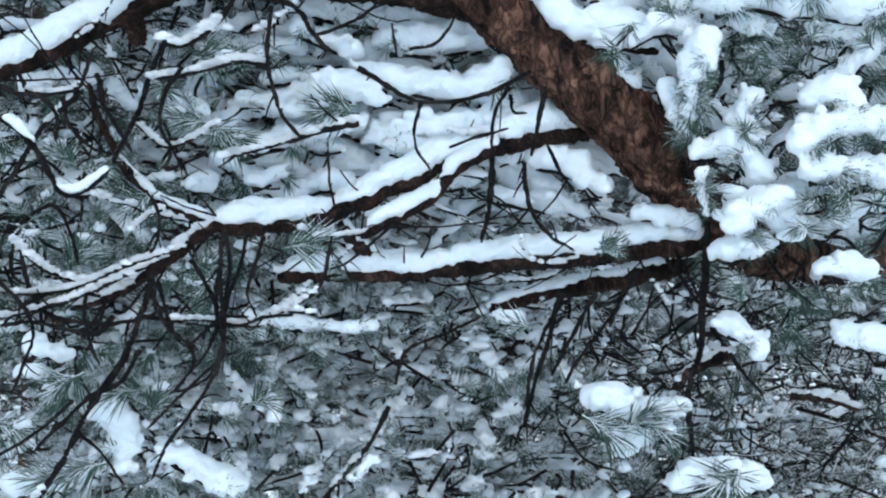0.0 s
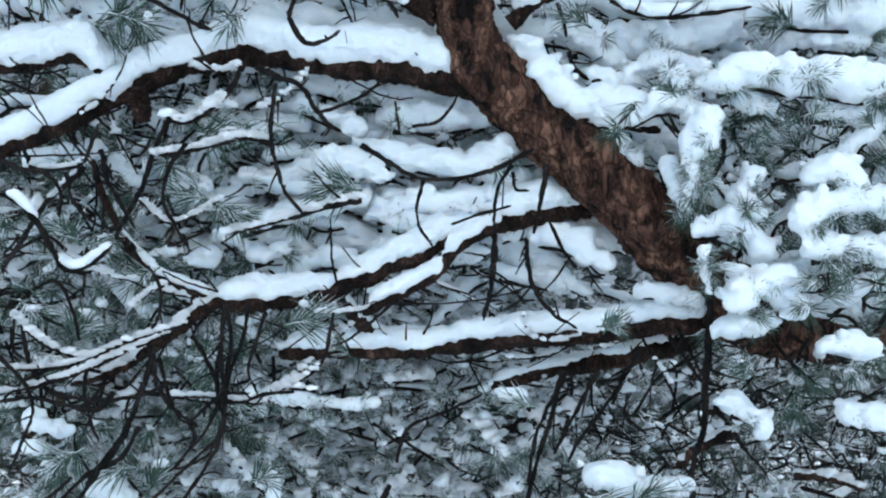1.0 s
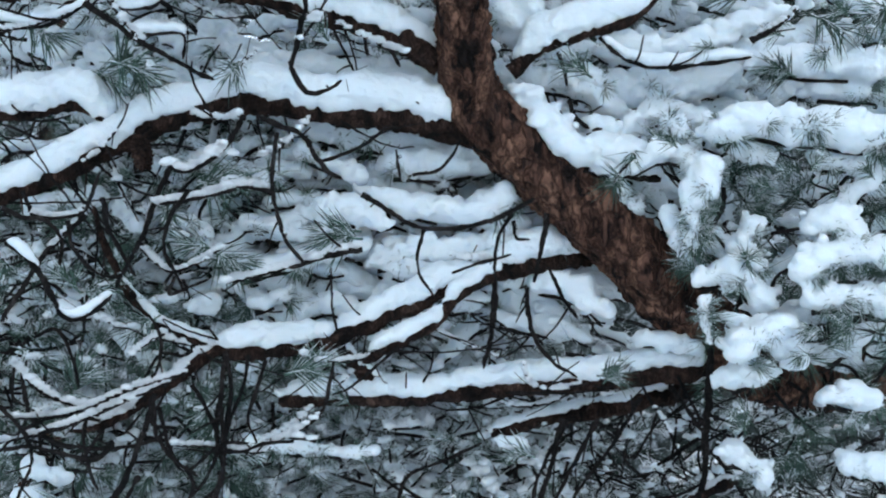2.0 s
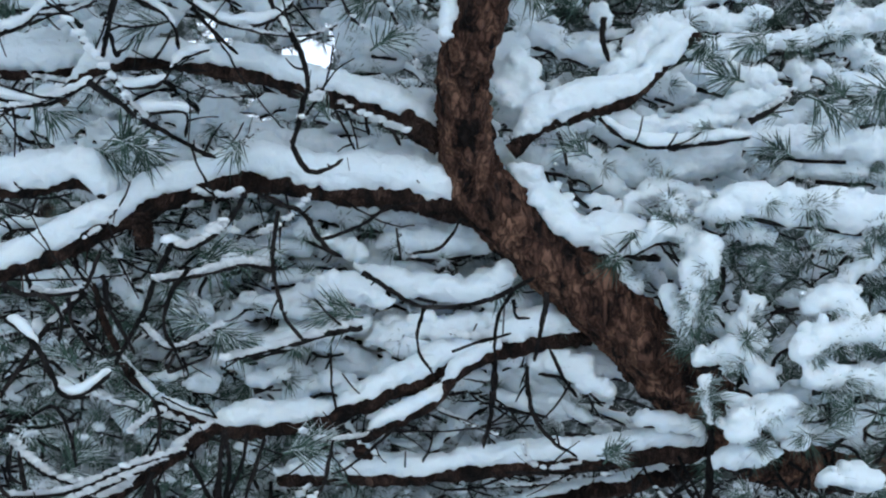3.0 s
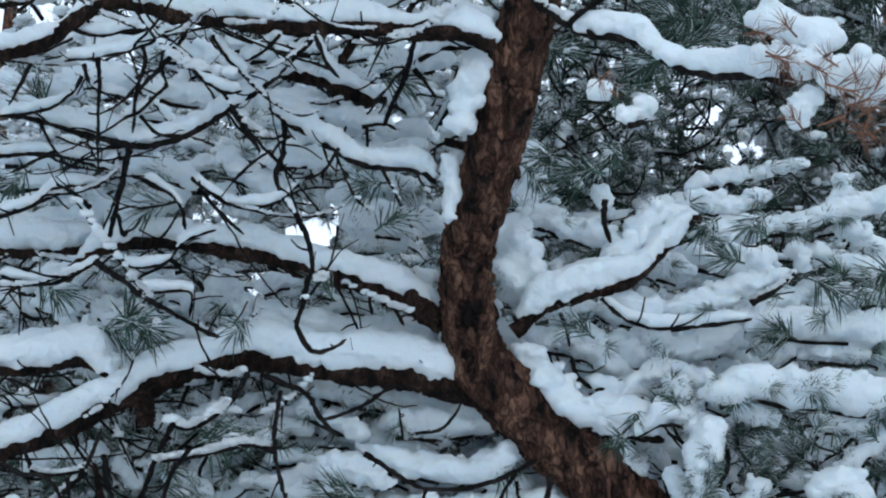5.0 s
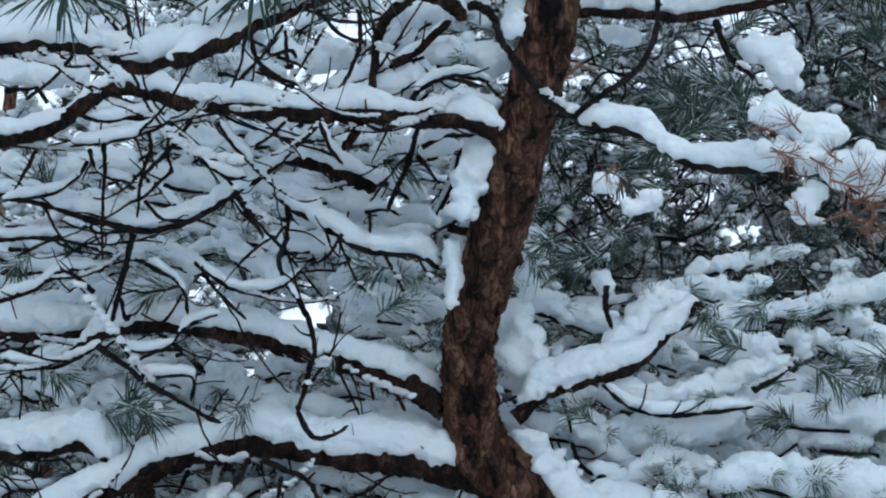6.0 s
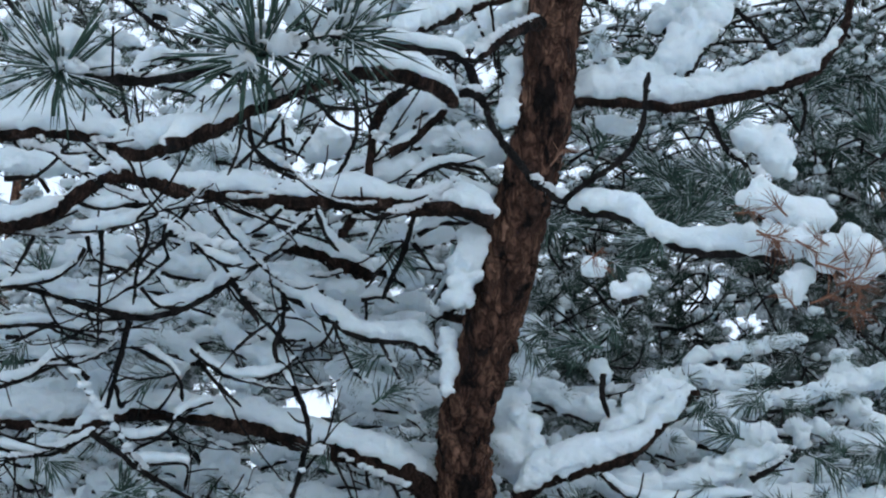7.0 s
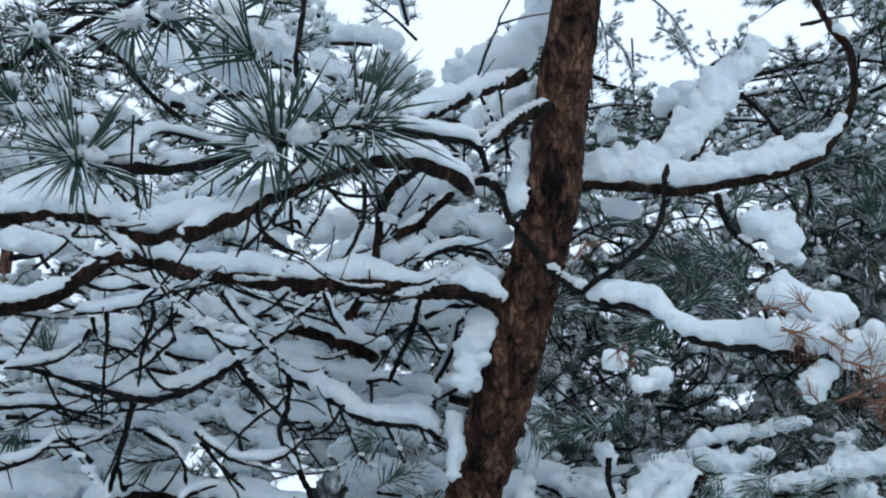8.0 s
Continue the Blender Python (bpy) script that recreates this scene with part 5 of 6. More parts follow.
# fans of long needles on the close bough: place, way, size
for at, aim, size in (
    ((-0.617, 2.06, 2.780), (0.15, -0.45, 1.00), 1.33),
    ((-0.635, 2.06, 2.785), (-0.80, -0.50, 0.35), 1.05),
    ((-0.606, 2.06, 2.770), (0.90, -0.50, -0.25), 1.05),
    ((-0.621, 2.06, 2.775), (-0.40, -0.50, -0.80), 0.84),
    ((-0.310, 2.06, 2.812), (-0.55, -0.40, 0.85), 1.41),
    ((-0.301, 2.06, 2.818), (-0.95, -0.40, 0.25), 1.34),
    ((-0.293, 2.06, 2.823), (0.05, -0.50, 1.00), 1.20),
    ((-0.318, 2.06, 2.791), (-0.60, -0.50, -0.75), 1.05),
    ((-0.274, 2.06, 2.813), (0.80, -0.50, -0.50), 1.05),
    ((-0.166, 2.06, 2.879), (0.20, -0.40, 1.00), 1.07),
    ((-0.157, 2.06, 2.858), (1.00, -0.40, 0.35), 1.21),
    ((-0.201, 2.06, 2.815), (0.30, -0.50, -0.90), 1.06),
    ((-0.147, 2.06, 2.837), (0.90, -0.40, -0.30), 0.99),
    ((-0.719, 2.06, 3.009), (0.30, -0.40, -0.90), 0.94),
    ((-0.359, 2.06, 2.984), (-0.60, -0.40, 0.70), 1.23),
    ((-0.400, 2.06, 3.039), (0.50, -0.40, -0.60), 1.10),
    ((-0.561, 2.06, 3.035), (-0.30, -0.40, -0.90), 1.02),
    ((-0.740, 2.06, 2.888), (-0.50, -0.40, 0.80), 0.93),
    ((-0.496, 2.06, 3.048), (0.40, -0.40, -0.80), 0.95),
):
    tuft(spray, at, aim, size, LONG_TUFTS, 0.7)
# right of the bend, over and under the short limb
drift(pine, 6, [
    [(0.18, 3.68, 2.71, 0.066), (0.18, 3.68, 2.62, 0.080), (0.21, 3.68, 2.54, 0.076), (0.27, 3.68, 2.54, 0.058)],
    [(0.24, 3.78, 2.78, 0.048), (0.35, 3.78, 2.74, 0.051), (0.45, 3.78, 2.70, 0.045)],
    [(0.42, 3.72, 2.83, 0.030), (0.43, 3.72, 2.78, 0.024)],
    [(0.43, 3.64, 2.57, 0.055), (0.52, 3.64, 2.70, 0.052), (0.60, 3.64, 2.75, 0.044)],
    [(0.43, 3.66, 2.52, 0.040), (0.53, 3.66, 2.49, 0.043), (0.65, 3.66, 2.50, 0.046), (0.78, 3.66, 2.55, 0.043), (0.87, 3.66, 2.58, 0.029)],
    [(0.57, 3.80, 2.65, 0.060), (0.65, 3.80, 2.62, 0.060)],
])
# upper right rolls
drift(pine, 24, [
    [(0.70, 3.95, 2.92, 0.028), (0.82, 3.95, 2.95, 0.032), (1.02, 3.95, 2.99, 0.025)],
    [(0.58, 3.92, 2.83, 0.047), (0.72, 3.92, 2.86, 0.044), (0.80, 3.92, 2.85, 0.038), (0.89, 3.92, 2.88, 0.035)],
    [(0.76, 3.90, 2.76, 0.053), (0.86, 3.90, 2.78, 0.040), (1.00, 3.90, 2.80, 0.047), (1.09, 3.90, 2.83, 0.041), (1.23, 3.90, 2.87, 0.044)],
    [(0.69, 3.86, 2.69, 0.055), (0.80, 3.86, 2.66, 0.052), (0.87, 3.86, 2.68, 0.043)],
    [(0.98, 3.90, 2.72, 0.040), (0.98, 3.90, 2.66, 0.028)],
    [(1.13, 3.95, 2.94, 0.035), (1.13, 3.95, 2.80, 0.047), (1.22, 3.95, 2.73, 0.041)],
    [(1.14, 3.90, 2.58, 0.034), (1.22, 3.90, 2.60, 0.040)],
])
# long level rolls
drift(pine, 8, [
    [(0.82, 3.70, 2.47, 0.052), (0.93, 3.70, 2.46, 0.061), (1.05, 3.70, 2.45, 0.055), (1.18, 3.70, 2.44, 0.061)],
    [(0.38, 3.75, 2.45, 0.038), (0.41, 3.75, 2.41, 0.041)],
    [(0.46, 3.80, 2.42, 0.057), (0.55, 3.80, 2.41, 0.063), (0.65, 3.80, 2.42, 0.057), (0.76, 3.80, 2.45, 0.048)],
    [(0.97, 3.74, 2.40, 0.044), (1.09, 3.74, 2.39, 0.038), (1.20, 3.74, 2.38, 0.044)],
])
# bank lying on the leaning stem
drift(pine, 3, [
    [(0.21, 3.60, 2.36, 0.042), (0.26, 3.60, 2.29, 0.056), (0.31, 3.60, 2.23, 0.059), (0.39, 3.60, 2.19, 0.048), (0.48, 3.60, 2.17, 0.031), (0.54, 3.60, 2.17, 0.020)],
    [(0.43, 3.66, 2.13, 0.043), (0.48, 3.66, 2.08, 0.037), (0.47, 3.66, 2.06, 0.020)],
    [(0.37, 3.68, 2.30, 0.032), (0.45, 3.68, 2.27, 0.040), (0.50, 3.68, 2.25, 0.037)],
    [(0.16, 3.75, 2.46, 0.035), (0.20, 3.75, 2.41, 0.035)],
])
# great clump
drift(pine, 46, [
    [(0.66, 3.48, 2.24, 0.049), (0.72, 3.48, 2.27, 0.059), (0.81, 3.48, 2.26, 0.067), (0.91, 3.48, 2.25, 0.070), (1.02, 3.48, 2.23, 0.064), (1.11, 3.48, 2.22, 0.064)],
    [(0.73, 3.54, 2.21, 0.034), (0.80, 3.54, 2.19, 0.031)],
    [(0.92, 3.54, 2.18, 0.034), (0.99, 3.54, 2.18, 0.037), (1.06, 3.54, 2.15, 0.034)],
    [(0.63, 3.46, 2.15, 0.046), (0.61, 3.46, 2.08, 0.043), (0.60, 3.46, 2.01, 0.030), (0.60, 3.46, 1.96, 0.018)],
    [(0.57, 3.58, 2.28, 0.035), (0.61, 3.58, 2.21, 0.032)],
    [(0.55, 3.56, 2.06, 0.031), (0.58, 3.56, 1.98, 0.031), (0.59, 3.56, 1.94, 0.021)],
])
# lower clumps
drift(pine, 34, [
    [(0.89, 3.46, 2.02, 0.048), (0.95, 3.46, 2.02, 0.050), (0.98, 3.46, 1.98, 0.046)],
    [(0.84, 3.44, 1.89, 0.039), (0.91, 3.44, 1.94, 0.050), (0.99, 3.44, 1.95, 0.043), (1.07, 3.44, 1.94, 0.043)],
    [(0.75, 3.52, 2.03, 0.029), (0.72, 3.52, 1.96, 0.038), (0.76, 3.52, 1.92, 0.031)],
    [(0.87, 3.46, 1.84, 0.043), (0.97, 3.46, 1.84, 0.046), (1.06, 3.46, 1.82, 0.048)],
    [(0.61, 3.40, 1.84, 0.017), (0.61, 3.40, 1.78, 0.019), (0.62, 3.40, 1.73, 0.011)],
    [(0.68, 3.42, 1.72, 0.043), (0.74, 3.42, 1.76, 0.047), (0.80, 3.42, 1.77, 0.038)],
    [(0.68, 3.48, 1.65, 0.041), (0.76, 3.48, 1.67, 0.039)],
])
# rolls under the arching limb
drift(pine, 10, [
    [(-0.32, 3.78, 2.30, 0.035), (-0.21, 3.78, 2.28, 0.041), (-0.07, 3.78, 2.27, 0.041), (0.06, 3.78, 2.25, 0.035)],
    [(-0.12, 3.76, 2.21, 0.053), (0.00, 3.76, 2.21, 0.058), (0.12, 3.76, 2.22, 0.050)],
    [(-0.35, 3.72, 2.24, 0.029), (-0.26, 3.72, 2.20, 0.038), (-0.20, 3.72, 2.17, 0.029)],
    [(-0.20, 3.70, 2.13, 0.029), (-0.09, 3.70, 2.10, 0.046), (0.03, 3.70, 2.08, 0.051), (0.13, 3.70, 2.10, 0.054), (0.20, 3.70, 2.15, 0.043)],
    [(-0.29, 3.64, 2.07, 0.042), (-0.21, 3.64, 2.07, 0.053), (-0.14, 3.64, 2.03, 0.039)],
    [(-0.27, 3.72, 2.00, 0.037), (-0.20, 3.72, 1.98, 0.037)],
    [(-0.47, 3.80, 2.21, 0.032), (-0.35, 3.80, 2.20, 0.032)],
])
# rolls under the arching limb
drift(pine, 8, [
    [(-0.16, 3.74, 1.96, 0.037), (-0.06, 3.74, 1.98, 0.049), (0.03, 3.74, 1.99, 0.043), (0.14, 3.74, 2.00, 0.043), (0.26, 3.74, 2.00, 0.049), (0.30, 3.74, 2.03, 0.035)],
    [(0.10, 3.76, 2.06, 0.029), (0.22, 3.76, 2.06, 0.035)],
    [(-0.50, 3.70, 1.92, 0.028), (-0.40, 3.70, 1.95, 0.034), (-0.30, 3.70, 1.97, 0.034), (-0.20, 3.70, 2.00, 0.031)],
    [(-0.49, 3.74, 2.06, 0.029), (-0.40, 3.74, 2.04, 0.032), (-0.33, 3.74, 2.03, 0.029)],
    [(-0.44, 3.80, 2.12, 0.029), (-0.34, 3.80, 2.13, 0.035)],
    [(0.26, 3.82, 1.92, 0.050), (0.37, 3.82, 1.91, 0.047), (0.45, 3.82, 1.89, 0.035)],
    [(0.28, 3.86, 1.83, 0.044), (0.29, 3.86, 1.78, 0.053)],
    [(0.51, 3.72, 1.76, 0.028), (0.59, 3.72, 1.75, 0.031), (0.65, 3.72, 1.73, 0.023)],
])
# rolls under the arching limb
drift(pine, 10, [
    [(-1.05, 3.78, 2.11, 0.038), (-0.97, 3.78, 2.12, 0.044), (-0.88, 3.78, 2.14, 0.035)],
    [(-0.70, 3.76, 2.22, 0.020), (-0.60, 3.76, 2.24, 0.023), (-0.54, 3.76, 2.27, 0.018)],
    [(-0.84, 3.80, 2.11, 0.026), (-0.79, 3.80, 2.06, 0.029)],
    [(-0.95, 3.70, 1.85, 0.020), (-0.89, 3.70, 1.83, 0.023), (-0.83, 3.70, 1.88, 0.020)],
    [(-0.68, 3.74, 2.07, 0.032), (-0.61, 3.74, 2.04, 0.029)],
    [(-0.63, 3.80, 2.01, 0.029), (-0.55, 3.80, 1.98, 0.032)],
    [(-0.62, 3.70, 1.84, 0.034), (-0.58, 3.70, 1.85, 0.034)],
    [(-0.47, 3.72, 1.85, 0.034), (-0.40, 3.72, 1.87, 0.034)],
])
# left rolls above the arching limb
drift(pine, 10, [
    [(-1.11, 3.70, 2.70, 0.050), (-0.99, 3.70, 2.72, 0.054), (-0.89, 3.70, 2.76, 0.051), (-0.79, 3.70, 2.72, 0.045)],
    [(-0.58, 3.78, 2.58, 0.054), (-0.59, 3.78, 2.54, 0.051), (-0.52, 3.78, 2.52, 0.042)],
    [(-0.48, 3.80, 2.58, 0.033), (-0.40, 3.80, 2.60, 0.033), (-0.31, 3.80, 2.58, 0.030)],
    [(-0.90, 3.74, 2.51, 0.041), (-0.84, 3.74, 2.48, 0.038)],
    [(-0.51, 3.72, 2.46, 0.050), (-0.36, 3.72, 2.46, 0.050), (-0.22, 3.72, 2.44, 0.053), (-0.08, 3.72, 2.43, 0.055), (-0.02, 3.72, 2.39, 0.035)],
    [(-0.10, 3.66, 2.57, 0.038), (-0.04, 3.66, 2.56, 0.035)],
    [(-1.14, 3.74, 2.58, 0.036), (-1.05, 3.74, 2.56, 0.039), (-0.97, 3.74, 2.51, 0.038)],
    [(-0.73, 3.80, 2.57, 0.033), (-0.67, 3.80, 2.54, 0.036)],
])
# white spray by the stem
drift(pine, 14, [
    [(-0.26, 3.72, 2.82, 0.051), (-0.17, 3.72, 2.84, 0.057), (-0.07, 3.72, 2.82, 0.054)],
    [(-0.22, 3.70, 2.74, 0.054), (-0.12, 3.70, 2.73, 0.063), (-0.04, 3.70, 2.73, 0.045)],
    [(-0.24, 3.74, 2.68, 0.033), (-0.13, 3.74, 2.69, 0.039)],
    [(0.24, 3.85, 2.98, 0.041), (0.24, 3.85, 2.90, 0.044), (0.22, 3.85, 2.82, 0.037)],
])
# snow leaning on the stem
drift(pine, 0, [
    [(0.07, 3.24, 2.99, 0.041), (0.06, 3.24, 2.94, 0.049), (0.05, 3.24, 2.88, 0.046), (0.04, 3.24, 2.83, 0.037)],
    [(0.01, 3.35, 2.78, 0.025), (0.02, 3.35, 2.70, 0.024), (0.01, 3.35, 2.63, 0.019)],
    [(0.15, 3.02, 3.24, 0.026), (0.15, 3.02, 3.19, 0.023)],
])
# upper lattice of snow
drift(pine, 6, [
    [(-0.16, 3.40, 3.05, 0.040), (-0.10, 3.40, 3.06, 0.034)],
    [(-0.05, 3.44, 3.06, 0.026), (0.01, 3.44, 3.08, 0.032)],
    [(-0.37, 3.46, 3.12, 0.029), (-0.28, 3.46, 3.11, 0.035)],
    [(-0.99, 3.50, 3.03, 0.038), (-0.91, 3.50, 3.06, 0.044), (-0.80, 3.50, 3.05, 0.041)],
    [(-0.74, 3.50, 3.13, 0.038), (-0.63, 3.50, 3.12, 0.041), (-0.53, 3.50, 3.08, 0.038)],
    [(-0.73, 3.52, 3.03, 0.041), (-0.64, 3.52, 3.01, 0.041), (-0.57, 3.52, 3.04, 0.038)],
    [(-0.51, 3.55, 3.14, 0.033), (-0.43, 3.55, 3.15, 0.033)],
    [(-0.96, 3.52, 2.96, 0.029), (-0.86, 3.52, 2.94, 0.029)],
])
# upper lattice of snow
drift(pine, 8, [
    [(-0.53, 3.56, 2.97, 0.038), (-0.44, 3.56, 2.95, 0.035)],
    [(-0.40, 3.52, 3.01, 0.038), (-0.31, 3.52, 2.98, 0.038), (-0.22, 3.52, 2.95, 0.038)],
    [(-0.37, 3.60, 2.93, 0.035), (-0.27, 3.60, 2.95, 0.041), (-0.19, 3.60, 2.98, 0.030)],
    [(-0.24, 3.50, 2.86, 0.032), (-0.16, 3.50, 2.85, 0.034), (-0.07, 3.50, 2.87, 0.037)],
    [(-0.42, 3.52, 2.84, 0.035), (-0.33, 3.52, 2.85, 0.037), (-0.26, 3.52, 2.83, 0.034)],
    [(-1.13, 3.58, 2.87, 0.035), (-1.02, 3.58, 2.87, 0.041), (-0.92, 3.58, 2.85, 0.035)],
    [(-0.79, 3.54, 2.83, 0.038), (-0.71, 3.54, 2.82, 0.040), (-0.63, 3.54, 2.79, 0.037)],
    [(-0.57, 3.56, 2.87, 0.032), (-0.51, 3.56, 2.81, 0.038), (-0.42, 3.56, 2.78, 0.035)],
])
# upper lattice of snow
drift(pine, 6, [
    [(-1.11, 3.60, 2.80, 0.029), (-1.01, 3.60, 2.81, 0.032), (-0.90, 3.60, 2.79, 0.035)],
    [(-0.77, 3.62, 2.74, 0.050), (-0.69, 3.62, 2.77, 0.041)],
    [(-1.15, 3.58, 3.08, 0.042), (-1.08, 3.58, 3.02, 0.036)],
    [(-0.13, 3.56, 3.03, 0.032), (-0.07, 3.56, 2.99, 0.032)],
    [(-0.15, 3.56, 2.92, 0.032), (-0.07, 3.56, 2.94, 0.035)],
    [(-0.58, 3.60, 2.79, 0.029), (-0.52, 3.60, 2.73, 0.035)],
])
# upper boughs against the sky
drift(pine, 6, [
    [(-1.11, 3.30, 3.33, 0.057), (-1.02, 3.30, 3.35, 0.063), (-0.90, 3.30, 3.33, 0.051), (-0.81, 3.30, 3.31, 0.037)],
    [(-1.09, 3.28, 3.19, 0.050), (-0.99, 3.28, 3.20, 0.048), (-0.91, 3.28, 3.20, 0.031)],
    [(-0.57, 3.26, 3.22, 0.042), (-0.50, 3.26, 3.21, 0.036)],
    [(-0.73, 3.22, 3.22, 0.025), (-0.64, 3.22, 3.26, 0.028)],
    [(-0.43, 3.34, 3.31, 0.037), (-0.34, 3.34, 3.28, 0.049), (-0.27, 3.34, 3.30, 0.037)],
    [(-0.14, 3.30, 3.31, 0.040), (-0.09, 3.30, 3.36, 0.049), (-0.01, 3.30, 3.40, 0.035)],
    [(-0.03, 3.26, 3.25, 0.048), (0.06, 3.26, 3.26, 0.053), (0.12, 3.26, 3.22, 0.042)],
    [(-0.16, 3.24, 3.15, 0.036), (-0.08, 3.24, 3.19, 0.042)],
])
# upper boughs against the sky
drift(pine, 4, [
    [(-0.04, 3.22, 3.10, 0.027), (0.04, 3.22, 3.11, 0.033), (0.11, 3.22, 3.10, 0.027)],
    [(-0.00, 3.20, 3.66, 0.049), (0.08, 3.20, 3.70, 0.058), (0.17, 3.20, 3.74, 0.061), (0.22, 3.20, 3.82, 0.047), (0.22, 3.20, 3.91, 0.039)],
    [(0.04, 3.16, 3.49, 0.034), (0.12, 3.16, 3.54, 0.043), (0.21, 3.16, 3.59, 0.037)],
    [(0.17, 3.14, 3.41, 0.028), (0.17, 3.14, 3.33, 0.028), (0.16, 3.14, 3.26, 0.022)],
    [(-0.33, 3.34, 3.86, 0.037), (-0.25, 3.34, 3.86, 0.040), (-0.16, 3.34, 3.84, 0.037)],
    [(-0.37, 3.40, 3.81, 0.040), (-0.28, 3.40, 3.77, 0.040)],
    [(-0.78, 3.40, 3.85, 0.053), (-0.71, 3.40, 3.78, 0.046)],
])
# long curved limb's load
drift(pine, 2, [
    [(0.37, 3.24, 3.42, 0.043), (0.47, 3.24, 3.43, 0.046), (0.56, 3.24, 3.47, 0.052), (0.64, 3.24, 3.57, 0.055), (0.71, 3.24, 3.68, 0.053), (0.78, 3.24, 3.77, 0.053)],
    [(0.62, 3.26, 3.42, 0.034), (0.73, 3.26, 3.44, 0.040), (0.85, 3.26, 3.48, 0.038), (0.94, 3.26, 3.51, 0.029)],
    [(0.58, 3.40, 3.69, 0.043), (0.63, 3.40, 3.74, 0.037)],
    [(0.71, 3.06, 3.18, 0.045), (0.76, 3.06, 3.15, 0.053), (0.78, 3.06, 3.10, 0.042)],
    [(0.42, 3.40, 3.38, 0.032), (0.47, 3.40, 3.37, 0.032)],
    [(0.42, 3.50, 3.71, 0.031), (0.43, 3.50, 3.65, 0.034)],
])
# close bough's clumps
drift(spray, 5, [
    [(0.48, 2.02, 2.54, 0.034), (0.51, 2.02, 2.52, 0.039), (0.56, 2.02, 2.51, 0.038)],
    [(0.49, 2.00, 2.47, 0.034), (0.54, 2.00, 2.46, 0.028)],
    [(0.58, 1.98, 2.44, 0.038), (0.62, 1.98, 2.42, 0.041)],
    [(0.53, 2.00, 2.41, 0.027), (0.51, 2.00, 2.38, 0.020)],
    [(0.24, 2.10, 2.46, 0.021), (0.24, 2.10, 2.46, 0.017)],
    [(0.28, 2.10, 2.42, 0.019), (0.31, 2.10, 2.43, 0.023)],
])
# close bough's clumps
drift(spray, 0, [
    [(-0.71, 2.12, 2.85, 0.021), (-0.63, 2.12, 2.84, 0.028), (-0.56, 2.12, 2.82, 0.028)],
    [(-0.60, 2.12, 2.80, 0.022), (-0.54, 2.12, 2.81, 0.021)],
    [(-0.25, 2.16, 2.95, 0.031), (-0.21, 2.16, 2.93, 0.029)],
    [(-0.67, 2.14, 2.92, 0.021), (-0.70, 2.14, 2.95, 0.019)],
    [(-0.37, 2.16, 2.98, 0.029), (-0.43, 2.16, 3.02, 0.026)],
    [(-0.31, 2.14, 3.04, 0.023), (-0.33, 2.14, 3.08, 0.026)],
    [(-0.63, 2.14, 3.06, 0.027), (-0.58, 2.14, 3.03, 0.023)],
    [(-0.50, 2.16, 2.95, 0.023), (-0.45, 2.16, 2.94, 0.019)],
])
# low clumps
drift(pine, 8, [
    [(0.36, 3.58, 1.31, 0.041), (0.44, 3.58, 1.29, 0.049), (0.52, 3.58, 1.26, 0.046), (0.59, 3.58, 1.28, 0.027)],
    [(0.43, 3.58, 1.18, 0.030), (0.48, 3.58, 1.21, 0.035)],
    [(0.57, 3.55, 1.11, 0.043), (0.65, 3.55, 1.12, 0.051), (0.74, 3.55, 1.10, 0.046)],
    [(0.15, 3.66, 1.50, 0.025), (0.19, 3.66, 1.50, 0.028)],
    [(0.70, 3.60, 1.48, 0.041), (0.76, 3.60, 1.45, 0.047), (0.78, 3.60, 1.40, 0.028)],
    [(0.95, 3.62, 1.61, 0.033), (1.01, 3.62, 1.60, 0.047), (1.06, 3.62, 1.59, 0.030)],
    [(0.99, 3.60, 1.45, 0.041), (1.08, 3.60, 1.44, 0.047)],
])
# low clumps
drift(pine, 12, [
    [(-1.00, 3.62, 1.45, 0.039), (-0.93, 3.62, 1.43, 0.036)],
    [(-0.82, 3.64, 1.29, 0.047), (-0.78, 3.64, 1.22, 0.050), (-0.79, 3.64, 1.15, 0.042)],
    [(-1.02, 3.62, 1.38, 0.030), (-0.97, 3.62, 1.39, 0.028)],
    [(-0.67, 3.66, 1.18, 0.045), (-0.59, 3.66, 1.13, 0.047), (-0.51, 3.66, 1.09, 0.042)],
    [(-1.05, 3.66, 1.10, 0.047), (-0.94, 3.66, 1.11, 0.036)],
    [(-0.48, 3.68, 1.51, 0.017), (-0.36, 3.68, 1.49, 0.023), (-0.25, 3.68, 1.48, 0.020), (-0.17, 3.68, 1.48, 0.020)],
    [(-0.23, 3.70, 1.10, 0.020), (-0.17, 3.70, 1.15, 0.020)],
    [(-0.42, 3.68, 1.31, 0.020), (-0.41, 3.68, 1.25, 0.020)],
])
# load on the low end of the stem
drift(pine, 12, [
    [(1.02, 4.05, 1.73, 0.040), (1.13, 4.05, 1.72, 0.046), (1.27, 4.05, 1.72, 0.046)],
    [(0.70, 3.46, 1.74, 0.045), (0.77, 3.46, 1.76, 0.050), (0.82, 3.46, 1.70, 0.045)],
    [(0.73, 3.50, 1.65, 0.035), (0.71, 3.50, 1.69, 0.040)],
    [(0.90, 3.46, 1.61, 0.032), (0.96, 3.46, 1.61, 0.045), (1.01, 3.46, 1.60, 0.032)],
])
bank(pine, 5, 90, (-1.35, 0.05), (3.95, 4.4), (2.45, 3.9))
bank(pine, 6, 24, (-1.3, -0.5), (3.95, 4.3), (1.75, 2.45))
